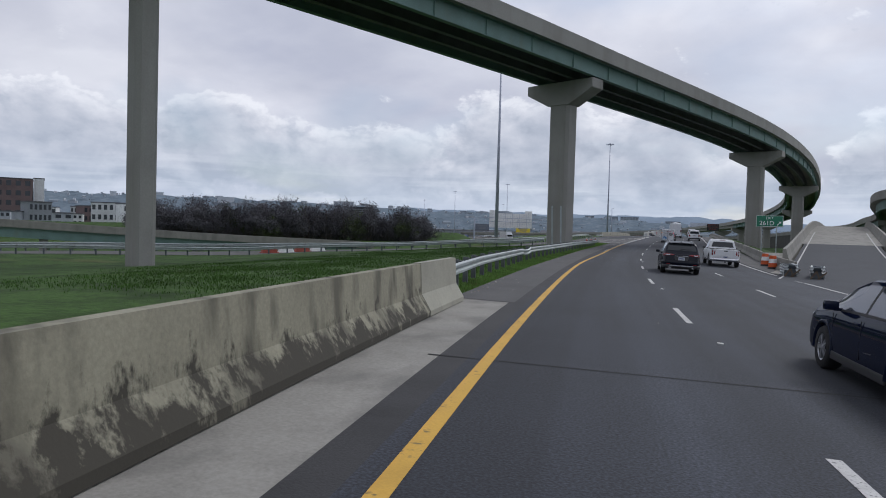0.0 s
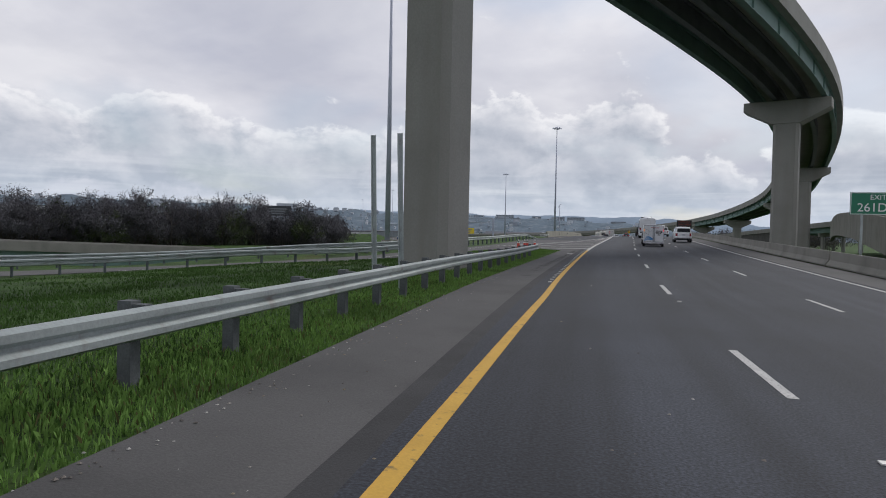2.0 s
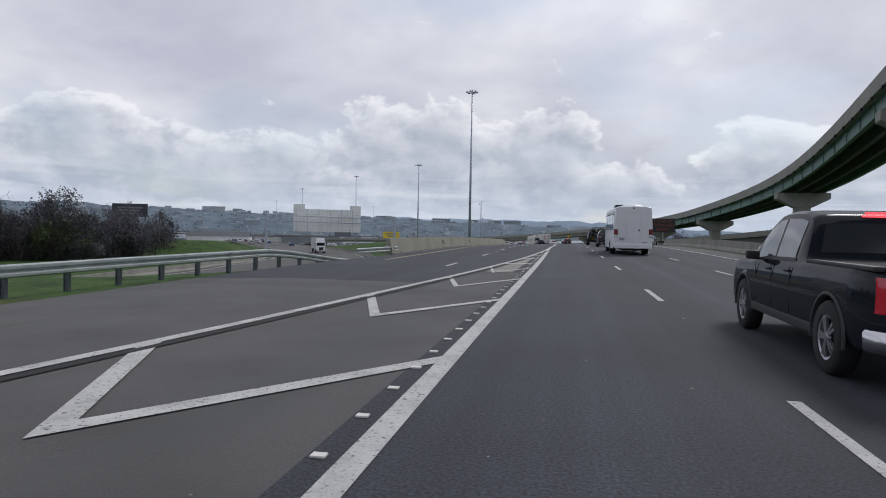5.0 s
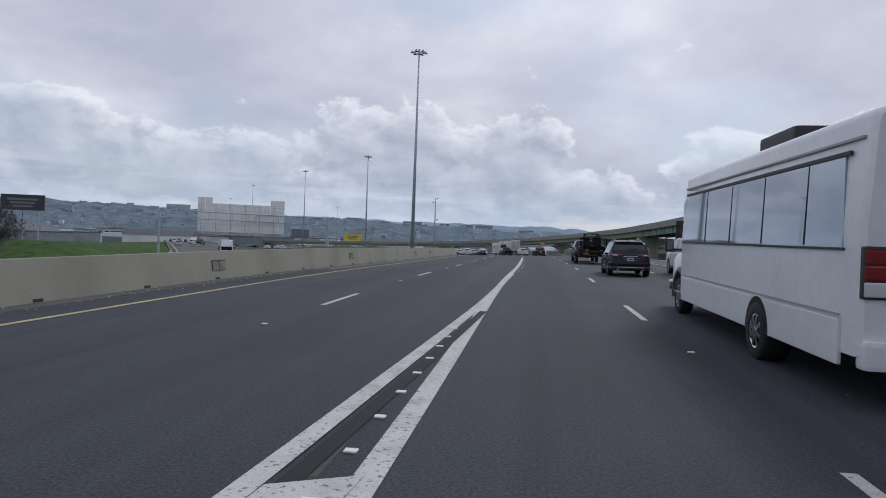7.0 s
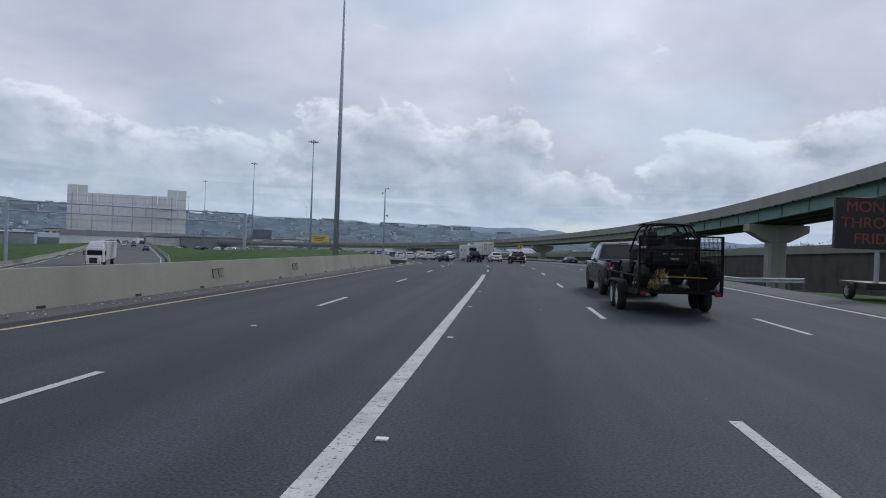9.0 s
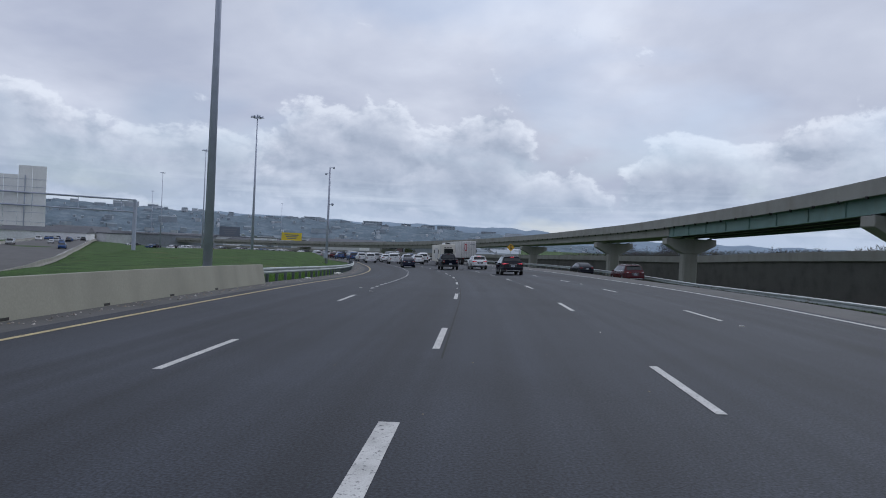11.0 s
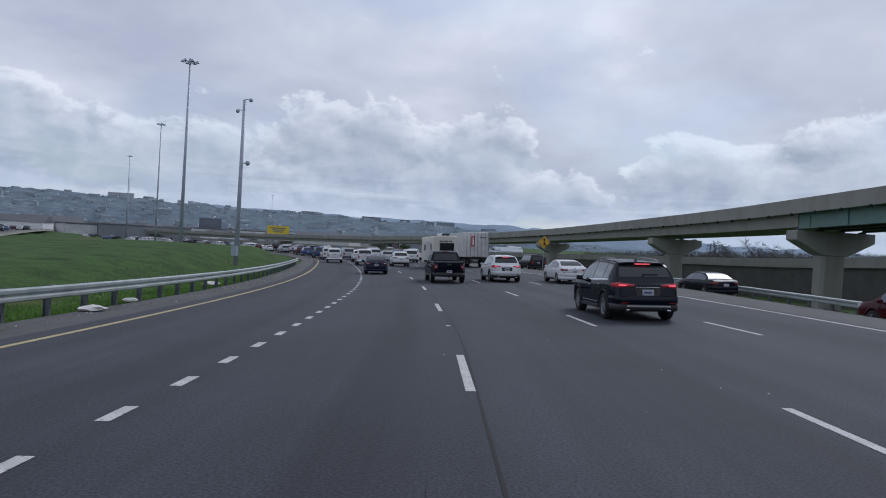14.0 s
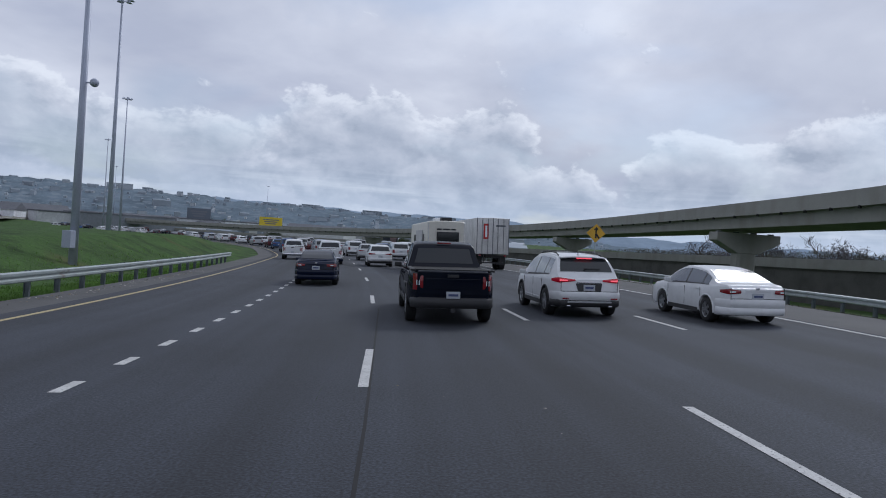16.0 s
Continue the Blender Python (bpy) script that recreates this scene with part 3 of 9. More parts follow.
tagged(road_sheet("road_shoulder_bridge", CONCRETE_PAVE, -2.0, -0.75, 1, S(-7), -0.004, cols=3), "pale concrete shoulder beside a barrier", "shoulder", "", "structure")
tagged(road_sheet("road_strip", ASPHALT_DARK, -0.75, -0.35, 1, S(-7), -0.002, cols=2), "dark asphalt strip beside the edge line", "shoulder", "", "structure")
tagged(road_sheet("road_shoulder_right", ASPHALT_OLD, lambda s: float(np.interp(s, [S(205), S(238), S(273), S(310)], [11.4, 11.5, 12.0, 12.3])), on_ramp, 1, S_END, -0.008, cols=5), "worn grey asphalt right-hand shoulder", "shoulder", "", "structure")
tagged(road_sheet("verge_right", OLIVE_TURF, lambda s: on_ramp(s) - 0.05, lambda s: on_ramp(s) + 1.15, S(194), S_END, 0.004, cols=5, sink=slip_sink), "thin strip of olive and brown turf beside the shoulder", "verge", "", "structure")
tagged(road_sheet("slip_road", ASPHALT_OLD, lambda s: on_ramp(s) + 1.05, lambda s: on_ramp(s) + 4.3, S(194), S_END, -0.03, cols=4, sink=slip_sink), "worn grey asphalt slip road beside the highway", "road", "", "structure")
tagged(road_sheet("road_left_lanes", ASPHALT, -8.1, -0.35, S(147.5), S_END, 0.0, cols=4), "dark asphalt left lanes of the highway", "road", "", "structure")
tagged(road_sheet("road_shoulder_median", ASPHALT_OLD, -9.7, -8.1, S(124), S_END, -0.006, cols=2), "narrow dusty shoulder along the median barrier", "shoulder", "", "structure")


def resample(points, n, passes=3):
    q = smooth_path(points, 1.0, passes)
    d = np.r_[0, np.cumsum(np.hypot(*np.diff(q[:, :2], axis=0).T))]
    return np.stack([np.interp(np.linspace(0, d[-1], n), d, c) for c in q.T], -1)


def band_sheet(name, mat, left, right, dz, cols=5, z_of=level):
    n = len(left)
    v = []
    for i in range(n):
        for k in range(cols + 1):
            x, y = left[i][:2] * (1 - k / cols) + right[i][:2] * (k / cols)
            v.append((x, y))
    v = np.array(v)
    z = z_of(v[:, 0], v[:, 1]) + dz
    along, across = to_road(v[:, 0], v[:, 1])
    c = cols + 1
    f = [(i * c + j, i * c + j + 1, (i + 1) * c + j + 1, (i + 1) * c + j) for i in range(n - 1) for j in range(cols)]
    ob = link(name, np.column_stack([v, z]), f, mat, smooth=True)
    uv = ob.data.uv_layers.new(name="across_along")
    flat = []
    for q in ob.data.loops:
        flat += [float(across[q.vertex_index]), float(along[q.vertex_index])]
    uv.data.foreach_set("uv", flat)
    return ob


ramp_l, ramp_r = resample(RAMP_L, 140), resample(RAMP_R, 140)


def ramp_level(x, y):
    """The ramp follows the bank, then joins the carriageway's plane."""
    w = smoothstep(68, 90, np.asarray(y, float))
    s, lat = to_road(x, y)
    return (terrain(x, y) + 0.022) * (1 - w) + (level(x, y) - ramp_drop(s, -lat)) * w


k_ramp = int(np.argmin(abs(ramp_r[:, 1] - 103)))
tagged(band_sheet("ramp_lanes", ASPHALT, ramp_l[k_ramp:] + [0.4, 0], ramp_r[k_ramp:] + [0.25, 0], -0.003, z_of=ramp_level), "dark asphalt ramp lanes beside the gore", "road", "", "structure")
tagged(band_sheet("ramp_road", ASPHALT_OLD, ramp_l[: k_ramp + 1] + [0.4, 0], ramp_r[: k_ramp + 1] + [0.25, 0], -0.003, z_of=ramp_level), "grey asphalt entrance ramp joining the highway", "road", "", "structure")
# paved gore between ramp and highway
ys = np.linspace(69, 152, 60)
gore_l = np.stack([np.interp(ys, ramp_r[:, 1], ramp_r[:, 0]) + 0.25, ys], -1)
gore_r = np.stack([np.interp(ys, AXIS[:, 1], AXIS[:, 0]) - 0.32, ys], -1)
tagged(band_sheet("gore_pavement", ASPHALT_OLD, gore_l, gore_r, -0.004, 3), "paved gore painted with chevrons", "road", "", "structure")
# paved apron between the ramp's dark edge strip and the grass
ay = np.linspace(56, 70.5, 24)
apron_l = np.stack([np.interp(ay, ramp_r[:, 1], ramp_r[:, 0]) + 0.2, ay], -1)
apron_r = np.stack([np.interp(ay, [56, 60.4, 62.3, 64.1, 65.4, 66.9, 68, 69.4, 70.5], [-2.8, -0.1, 0.3, 0.9, 1.45, 1.75, 2.6, 3.8, 5.6]), ay], -1)
tagged(band_sheet("ramp_apron", ASPHALT_OLD, apron_l, apron_r, 0.004, 5, z_of=ramp_level), "worn asphalt apron between ramp and grass", "road", "", "structure")
# the apron's broken edge slopes down into the turf
edge_hi = np.column_stack([apron_r, ramp_level(apron_r[:, 0], apron_r[:, 1]) + 0.002])
toe = apron_r + [0.55, -0.45]
edge_lo = np.column_stack([toe, terrain(toe[:, 0], toe[:, 1]) - 0.01])
n_ = len(ay)
tagged(link("apron_edge", np.concatenate([edge_hi, edge_lo]), [(i, n_ + i, n_ + i + 1, i + 1) for i in range(n_ - 1)], ASPHALT_OLD), "crumbling asphalt edge beside the grass", "road", "", "structure")

# ---- markings ----
MARK = 0.006


def line(name, mat, s0, s1, lat, width, label):
    f = lat if callable(lat) else (lambda s: np.full_like(s, lat))
    a = parallel(s0, s1, lambda s: f(s) - width / 2)
    b = parallel(s0, s1, lambda s: f(s) + width / 2)
    return tagged(band(name, mat, a, b, MARK), label, "road marking", "", "structure")


line("line_yellow_left", YELLOW_PAINT, 1, S(70), lambda s: np.interp(s, [S(v) for v in (-20, -6, 2, 15, 21, 30, 37, 42, 56, 70)], [-0.07, -0.10, -0.14, -0.19, -0.16, 0.02, 0.16, 0.13, 0.06, 0.0]), 0.165, "solid yellow edge line")
line("line_white_gore", WHITE_PAINT, S(70), S(196), 0.0, 0.22, "solid white gore line")
line("line_white_right", WHITE_PAINT, S(14), S_END, lambda s: np.interp(s, [S(205), S(238), S(273), S(310)], [11.0, 11.15, 11.7, 12.0]), 0.16, "solid white edge line on the right")
tagged(road_sheet("line_white_slip_road", WHITE_PAINT, lambda s: on_ramp(s) + 3.88, lambda s: on_ramp(s) + 4.02, S(194), S_END, -0.023, cols=1, sink=slip_sink), "solid white edge line of the slip road", "road marking", "", "structure")
line("line_yellow_median", FADED_YELLOW, S(116), S_END, -7.45, 0.15, "solid yellow median edge line")
line("line_white_exit", WHITE_PAINT, 1, S(14), 11.1, 0.16, "white line along the exit")
lr_y = np.linspace(46, 152, 80)
glr = np.stack([np.interp(lr_y, ramp_r[:, 1], ramp_r[:, 0]), lr_y], -1)
tagged(band("line_white_ramp", WHITE_PAINT, glr, glr + [0.20, 0], MARK + 0.004, z_of=ramp_level), "solid white ramp edge line", "road marking", "", "structure")
# dark edge of the asphalt overlay's step, drawn as a flat black strip
tagged(band("ramp_step_edge", RUBBER_JOINT, ramp_r[40:130] + [0.26, 0], ramp_r[40:130] + [0.42, 0], MARK + 0.003, z_of=ramp_level), "flat black strip drawn for the asphalt step at the ramp edge", "joint", "", "structure")


def dash_mesh(length, width):
    me = bpy.data.meshes.new("dash")
    n = 3
    v = [(sx * width / 2, (k / n - 0.5) * length, 0) for k in range(n + 1) for sx in (-1, 1)]
    me.from_pydata(v, [], [(2 * k, 2 * k + 1, 2 * k + 3, 2 * k + 2) for k in range(n)])
    me.materials.append(WHITE_PAINT)
    return me


DASH, SHORT = dash_mesh(3.05, 0.13), dash_mesh(0.64, 0.15)


def place_on_road(me_or_name, s, lat, dz, mesh=None):
    x, y = on_road(s, lat)
    z = float(road_z(s, lat))
    i = np.interp(s, AXIS_S, np.arange(len(AXIS_S)))
    t = AXIS_T[int(round(i))]
    fall = float(np.interp(s, LF_S, LF_V))
    grade = float(np.interp(s + 2, LV_S, LV_Z) - np.interp(s - 2, LV_S, LV_Z)) / 4
    fwd = Vector((t[0], t[1], grade)).normalized()
    right = Vector((t[1], -t[0], fall)).normalized()
    up = right.cross(fwd)
    right = fwd.cross(up)
    m = Matrix((right, fwd, up)).transposed().to_4x4()
    m.translation = Vector((float(x), float(y), z)) + up * dz
    return m


dashes = empty("lane_dashes", Matrix(), "broken white lane lines on the asphalt", "road marking", "", "structure")


def far_ends(index, ends, lo, hi):
    k = np.arange(-8, 60)
    s = np.interp(k, index, ends)
    s = np.where(k < index[0], ends[0] + (k - index[0]) * 12.1, s)
    s = np.where(k > index[-1], ends[-1] + (k - index[-1]) * 11.95, s)
    return [v for v in s if lo < v < hi]


def lay(lat, ends, me=DASH, half=1.52):
    for s in ends:
        l = lat(s) if callable(lat) else lat
        ob = new("dash", me)
        ob.parent = dashes
        ob.matrix_basis = place_on_road(None, s - half, l, MARK)


lat_a = lambda s: float(np.interp(s, [50, 100, 200, 270, 320], [3.32, 3.5, 3.44, 3.75, 3.94]))
lay(lat_a, far_ends([0, 12, 18, 22], [53.13, 197.78, 271.42, 318.57], 4, 560))
lay(7.35, [v + 10.4 for v in far_ends([0, 12, 18, 22], [53.13, 197.78, 271.42, 318.57], 4, 550)])
lay(0.14, [v for v in np.arange(263.07 - 12 * 2, 560, 11.93) if v > S(197)])
lay(-3.62, [v for v in (198.55 + 12.45 * k for k in range(-6, 6)) if v > S(111)])
lay(lambda s: float(np.interp(s, [S(222), S(240), S(259), S(300)], [-3.66, -3.46, -3.28, -3.22])), np.arange(S(222.28) + 0.51 - 3.6, 470, 1.80), SHORT, 0.32)

# chevrons in the gore
chevrons = empty("gore_chevrons", Matrix(), "white painted chevrons across the gore", "road marking", "", "structure")
for k, y0 in enumerate((70.3, 76.4, 81.9, 88.0, 95.0, 101.5, 107.8)):
    xl = float(np.interp(y0 + 3.3, ramp_r[:, 1], ramp_r[:, 0]))
    xr = float(np.interp(y0 + 3.5, AXIS[:, 1], AXIS[:, 0])) - 0.1
    apex = (xl * 0.52 + xr * 0.48, y0)
    w = 0.85 if k == 0 else 0.5
    pts = [(xl + 0.2, y0 + 3.2), apex, (xr, y0 + 3.6)]
    v, f = [], []
    for x, y in pts:
        v += [(x, y, level1(x, y) + MARK + 0.003), (x, y + w, level1(x, y + w) + MARK + 0.003)]
    link("chevron", v, [(0, 2, 3, 1), (2, 4, 5, 3)], WHITE_PAINT, chevrons)

for y0, skew in ((114.3, 0.5), (120.0, 0.75), (125.2, 0.4)):
    xl = float(np.interp(y0, ramp_r[:, 1], ramp_r[:, 0])) + 0.2
    xr = float(np.interp(y0, AXIS[:, 1], AXIS[:, 0])) - 0.1
    v = [(x, y, level1(x, y) + MARK + 0.006) for x, y in ((xl, y0), (xr, y0 + skew), (xr, y0 + skew + 0.5), (xl, y0 + 0.55))]
    link("chevron", v, [(0, 1, 2, 3)], WHITE_PAINT, chevrons)
# a slab of bare concrete between dark strips where the gore narrows
py = np.linspace(108.5, 126, 16)
patch_l = np.stack([np.interp(py, ramp_r[:, 1], ramp_r[:, 0]) + 0.22 + np.interp(py, [108, 126], [0.32, 0.12]), py], -1)
patch_r = np.stack([np.interp(py, AXIS[:, 1], AXIS[:, 0]) - np.interp(py, [108, 126], [0.62, 0.50]), py], -1)
tagged(band_sheet("gore_slab", CONCRETE_PAVE, patch_l, patch_r, 0.002, 2), "pale bare concrete slab in the narrowing gore", "road", "", "structure")
gs_l, gs_r = patch_l - [0.32, 0], patch_r + [0.30, 0]
tagged(band_sheet("gore_strip_left", ASPHALT_DARK, gs_l, patch_l, 0.003, 1), "dark rough asphalt strip beside the slab", "road", "", "structure")
tagged(band_sheet("gore_strip_right", ASPHALT_DARK, patch_r, gs_r, 0.003, 1), "dark rough asphalt strip beside the slab", "road", "", "structure")

# raised reflectors along the gore line, and rumble grooves in the shoulder
bm = bmesh.new()
add_box(bm, (0.105, 0.085, 0.018), (0, 0, 0.009), bevel=0.007)
stud = part("pavement_reflector", bm, REFLECTOR)
stud.matrix_basis = place_on_road(None, S(41.3), -0.04, 0.002)
tagged(stud, "white raised pavement reflector on the asphalt", "road stud", "studs along the edge line")
for y in np.arange(42.3, 134, 0.98):
    copy_thing(stud, place_on_road(None, S(float(y)), float(np.interp(y, [42, 51, 62, 70, 80], [-0.05, -0.08, -0.17, -0.19, -0.26])), 0.002))
for y, lat in ((-10.5, 3.5), (1.6, 3.5), (13.7, 3.5), (25.8, 3.5), (37.9, 3.5), (132.1, 3.5), (155.8, 0.28), (162.0, 0.28), (168.3, 0.28), (174.5, 0.28), (180.8, 0.28), (169.0, -3.6), (132.9, -3.6), (145.0, -3.6), (157.0, -3.6), (216.4, -3.4), (219.0, -4.2), (220.1, 0.14), (232.0, 0.14), (223.0, 3.7), (244.0, 0.14), (206.0, 7.4), (228.0, 7.4)):
    copy_thing(stud, place_on_road(None, S(y), lat, 0.002))
RUMBLE = material("rumble_asphalt", (0.068, 0.067, 0.067), 0.9, vary=0.35, scale=1.5, fine=45, bump=0.3)
bm = bmesh.new()
rumble_at = lambda s: float(np.interp(s, [S(48), S(60)], [-1.06, -0.84]))
r = random.Random(19)
for k in range(84):
    s = S(43.5) + k * 0.305
    if r.random() < 0.12 + 0.3 * (s < S(49)):
        continue
    m = place_on_road(None, s, rumble_at(s) + r.uniform(-0.02, 0.02), -0.0055)
    bmesh.ops.create_cube(bm, size=1.0, matrix=m @ Matrix.Diagonal((r.uniform(0.26, 0.36), r.uniform(0.11, 0.16), 0.004, 1)))
tagged(part("rumble_strip", bm, RUMBLE), "row of grooved rumble strips in the shoulder", "rumble strip", "", "stuff")
for k in range(4):
    bm = bmesh.new()
    add_box(bm, (0.33, 0.15, 0.006), (0, 0, 0.0), bevel=0.002)
    bar = part("paint_bar", bm, WHITE_PAINT)
    bar.matrix_basis = place_on_road(None, S(62.72 + 0.3 * k), -0.80, -0.002)
    tagged(bar, "short white painted bar across the shoulder", "road marking", "bars on the shoulder")

# ---- barriers ----
JERSEY = [(-0.30, 0), (-0.30, 0.08), (-0.11, 0.33), (-0.075, 0.81), (0.075, 0.81), (0.11, 0.33), (0.30, 0.08), (0.30, 0)]


def scaled(profile, k, w=1.0):
    return [(a * w, u * k) for a, u in profile]


wall_path = parallel(1, S(-10.72), lambda s: np.full_like(s, -2.05))
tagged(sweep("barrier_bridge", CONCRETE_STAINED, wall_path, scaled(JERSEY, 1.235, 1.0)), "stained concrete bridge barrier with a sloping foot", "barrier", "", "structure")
end_path = parallel(S(-10.69), S(-7.6), lambda s: np.full_like(s, -2.05), 1.0)
tagged(sweep("barrier_bridge_end", CONCRETE_END, end_path, scaled(JERSEY, 1.25, 1.0)), "paler end panel of the bridge barrier", "barrier", "", "structure")
med_path = parallel(S(124.2), S(221.6), lambda s: np.full_like(s, -9.55))
SLOPE = [(-0.28, 0), (-0.27, 0.06), (-0.10, 0.93), (0.10, 0.93), (0.27, 0.06), (0.28, 0)]
tagged(sweep("barrier_median", CONCRETE_MEDIAN, med_path, SLOPE), "long pale concrete median barrier", "barrier", "", "structure")
right_path = parallel(S(63), S(174), lambda s: np.full_like(s, 14.1))
tagged(sweep("barrier_right", CONCRETE, right_path, scaled(JERSEY, 1.06, 0.9)), "weathered concrete barrier along the right shoulder", "barrier", "", "structure")

WBEAM = [(0.00, 0.44), (-0.075, 0.475), (-0.075, 0.535), (-0.005, 0.58), (-0.005, 0.61), (-0.075, 0.655), (-0.075, 0.72), (0.0, 0.755), (0.012, 0.755), (-0.06, 0.715), (-0.06, 0.66), (0.010, 0.612), (0.010, 0.578), (-0.06, 0.53), (-0.06, 0.48), (0.012, 0.44)]


def guardrail(path, side, label, z_of=level, gap=1.905, lift=0.0, steel=False, both=False):
    """W-beam on posts. side: +1 when traffic is on the path's right."""
    path = np.asarray(path, float)
    top = empty("guardrail", Matrix(), label, "guardrail", "", "structure")
    prof = [(a * -side, u + lift) for a, u in WBEAM]
    sweep("beam", GALV, path, prof, z_of, parent=top)
    if both:
        sweep("beam", GALV, path, [(-side * 0.46 - a, u) for a, u in prof], z_of, parent=top)
    d = np.r_[0, np.cumsum(np.hypot(*np.diff(path[:, :2], axis=0).T))]
    bm = bmesh.new()
    if steel:
        for dx in (-0.07, 0.07):
            add_box(bm, (0.012, 0.10, 1.0), (-side * 0.23 + dx, 0, 0.24 + lift))
        add_box(bm, (0.14, 0.012, 1.0), (-side * 0.23, 0, 0.24 + lift))
        add_box(bm, (0.16, 0.10, 0.32), (-side * 0.085, 0, 0.60 + lift))
    else:
        add_box(bm, (0.15, 0.15, 1.06), (-side * 0.23, 0, 0.27 + lift))
        add_box(bm, (0.16, 0.11, 0.34), (-side * 0.085, 0, 0.60 + lift))
    post = part("post", bm, POST_STEEL if steel else POST_WOOD, top)
    first = True
    for k in np.arange(0.6, d[-1], gap):
        x, y = np.interp(k, d, path[:, 0]), np.interp(k, d, path[:, 1])
        x2, y2 = np.interp(k + 0.3, d, path[:, 0]), np.interp(k + 0.3, d, path[:, 1])
        z = float(z_of(np.array([x]), np.array([y]))[0])
        m = pose(float(x), float(y), z, 0, 0, math.degrees(math.atan2(-(x2 - x), y2 - y)))
        ob = post if first else new("post", post.data)
        ob.parent, ob.matrix_basis, first = top, m, False
    return top


DENT_Y = 14.1                                     # where the rail was struck
rail_lat = lambda s: np.interp(s, [S(-8.2), S(0), S(20), S(37), S(59)], [-2.25, -2.75, -3.15, -2.8, -2.45])
dent = lambda y: 0.10 * np.exp(-(((np.asarray(y, float) - DENT_Y) / 0.9) ** 2)) - 0.04 * np.exp(-(((np.asarray(y, float) - DENT_Y - 1.5) / 0.5) ** 2))
crushed = lambda s: rail_lat(s) - 0.16 * np.exp(-(((s - S(DENT_Y)) / 0.8) ** 2)) + 0.05 * np.exp(-(((s - S(DENT_Y + 1.3)) / 0.4) ** 2))
guardrail(parallel(S(-8.4), S(59.5), crushed, 0.4), 1, "galvanised steel guardrail on weathered posts in the grass", z_of=lambda x, y: level(x, y) - 0.13 * smoothstep(36, 54, y) - dent(y))
guardrail(parallel(S(221.3), S(304), lambda s: np.full_like(s, -9.6), 1.2), 1, "galvanised steel guardrail along the grassy median", steel=True)
guardrail(parallel(S(196), S(420), lambda s: np.array([on_ramp(q) + 4.75 for q in np.atleast_1d(s)]), 1.5), -1, "galvanised steel guardrail along the slip road", steel=True, z_of=lambda x, y: terrain(x, y) + 0.02)
guardrail(resample(RAIL_L, 130), 1, "galvanised guardrail along the far side of the ramp", steel=True, z_of=lambda x, y: terrain(x, y) + 0.04)
guardrail(resample(RAMP_R[:10], 120) + [1.0, 0.3], -1, "two-sided galvanised guardrail between ramp and grass", steel=True, both=True, z_of=lambda x, y: terrain(x, y) + 0.04)

thrie = resample(RAIL_L, 130)[-8:]
tagged(sweep("beam_thrie", GALV, thrie, [(-a, u - 0.31) for a, u in WBEAM], level), "third galvanised beam bolted to the wall's end", "guardrail", "", "structure")
# joints and drain slots in the median wall
mw = parallel(S(124.4), S(219), lambda s: np.full_like(s, -9.55), 1.0)
seam_mat = plain("wall_joint", (0.035, 0.034, 0.032), 0.9)
joints, slots = bmesh.new(), bmesh.new()
for k in range(2, len(mw) - 2, 4):
    p, q = mw[k], mw[k + 1]
    t = Vector((q[0] - p[0], q[1] - p[1], 0)).normalized()
    m = Matrix.Translation((p[0], p[1], level1(p[0], p[1]))) @ Matrix(((t.y, t.x, 0), (-t.x, t.y, 0), (0, 0, 1))).to_4x4()
    bmesh.ops.create_cube(slots, size=1.0, matrix=m @ Matrix.Translation((0.245, 0, 0.045)) @ Matrix.Diagonal((0.07, 0.30, 0.07, 1)))
    if k % 36 == 2:
        bmesh.ops.create_cube(joints, size=1.0, matrix=m @ Matrix.Translation((0.155, 0, 0.50)) @ Matrix.Rotation(-0.193, 4, 'Y') @ Matrix.Diagonal((0.05, 0.03, 0.84, 1)))
        bmesh.ops.create_cube(joints, size=1.0, matrix=m @ Matrix.Translation((0.0, 0, 0.942)) @ Matrix.Diagonal((0.14, 0.028, 0.01, 1)))
RUSTY = material("rusted_frame", (0.075, 0.07, 0.06), 0.9, vary=0.3, scale=6, fine=30, bump=0.1)
inlet_mat = material("stained_inlet_concrete", (0.20, 0.197, 0.165), 0.95, vary=0.3, scale=3, fine=25, bump=0.2)
for bx, by in ((-9.62, 179.6), (-10.35, 188.7), (-9.3, 158.0), (-9.1, 142.0)):
    sb, _ = to_road(bx, by)
    m = place_on_road(None, float(sb[0]), -9.55, 0.0)
    inlet = empty("drain_inlet", m, "rusty framed drain inlet set in the concrete wall", "drain", "inlets in the median wall")
    box_part("plate", (0.04, 0.95, 0.34), (0.19, 0, 0.46), inlet_mat, inlet, turn=Matrix.Rotation(-0.193, 3, "Y"))
    fr = bmesh.new()
    for dy in (-0.46, 0.02):
        add_box(fr, (0.05, 0.035, 0.30), (0.197, dy, 0.46), Matrix.Rotation(-0.193, 3, "Y"))
    add_box(fr, (0.05, 0.95, 0.035), (0.165, 0, 0.625), Matrix.Rotation(-0.193, 3, "Y"))
    part("frame", fr, RUSTY, inlet, "dark rusted frame")
tagged(part("wall_joints", joints, seam_mat), "dark joints between the wall's panels", "joint", "", "stuff")
tagged(part("drain_slots", slots, seam_mat), "dark drain slots along the foot of the wall", "drain", "", "stuff")

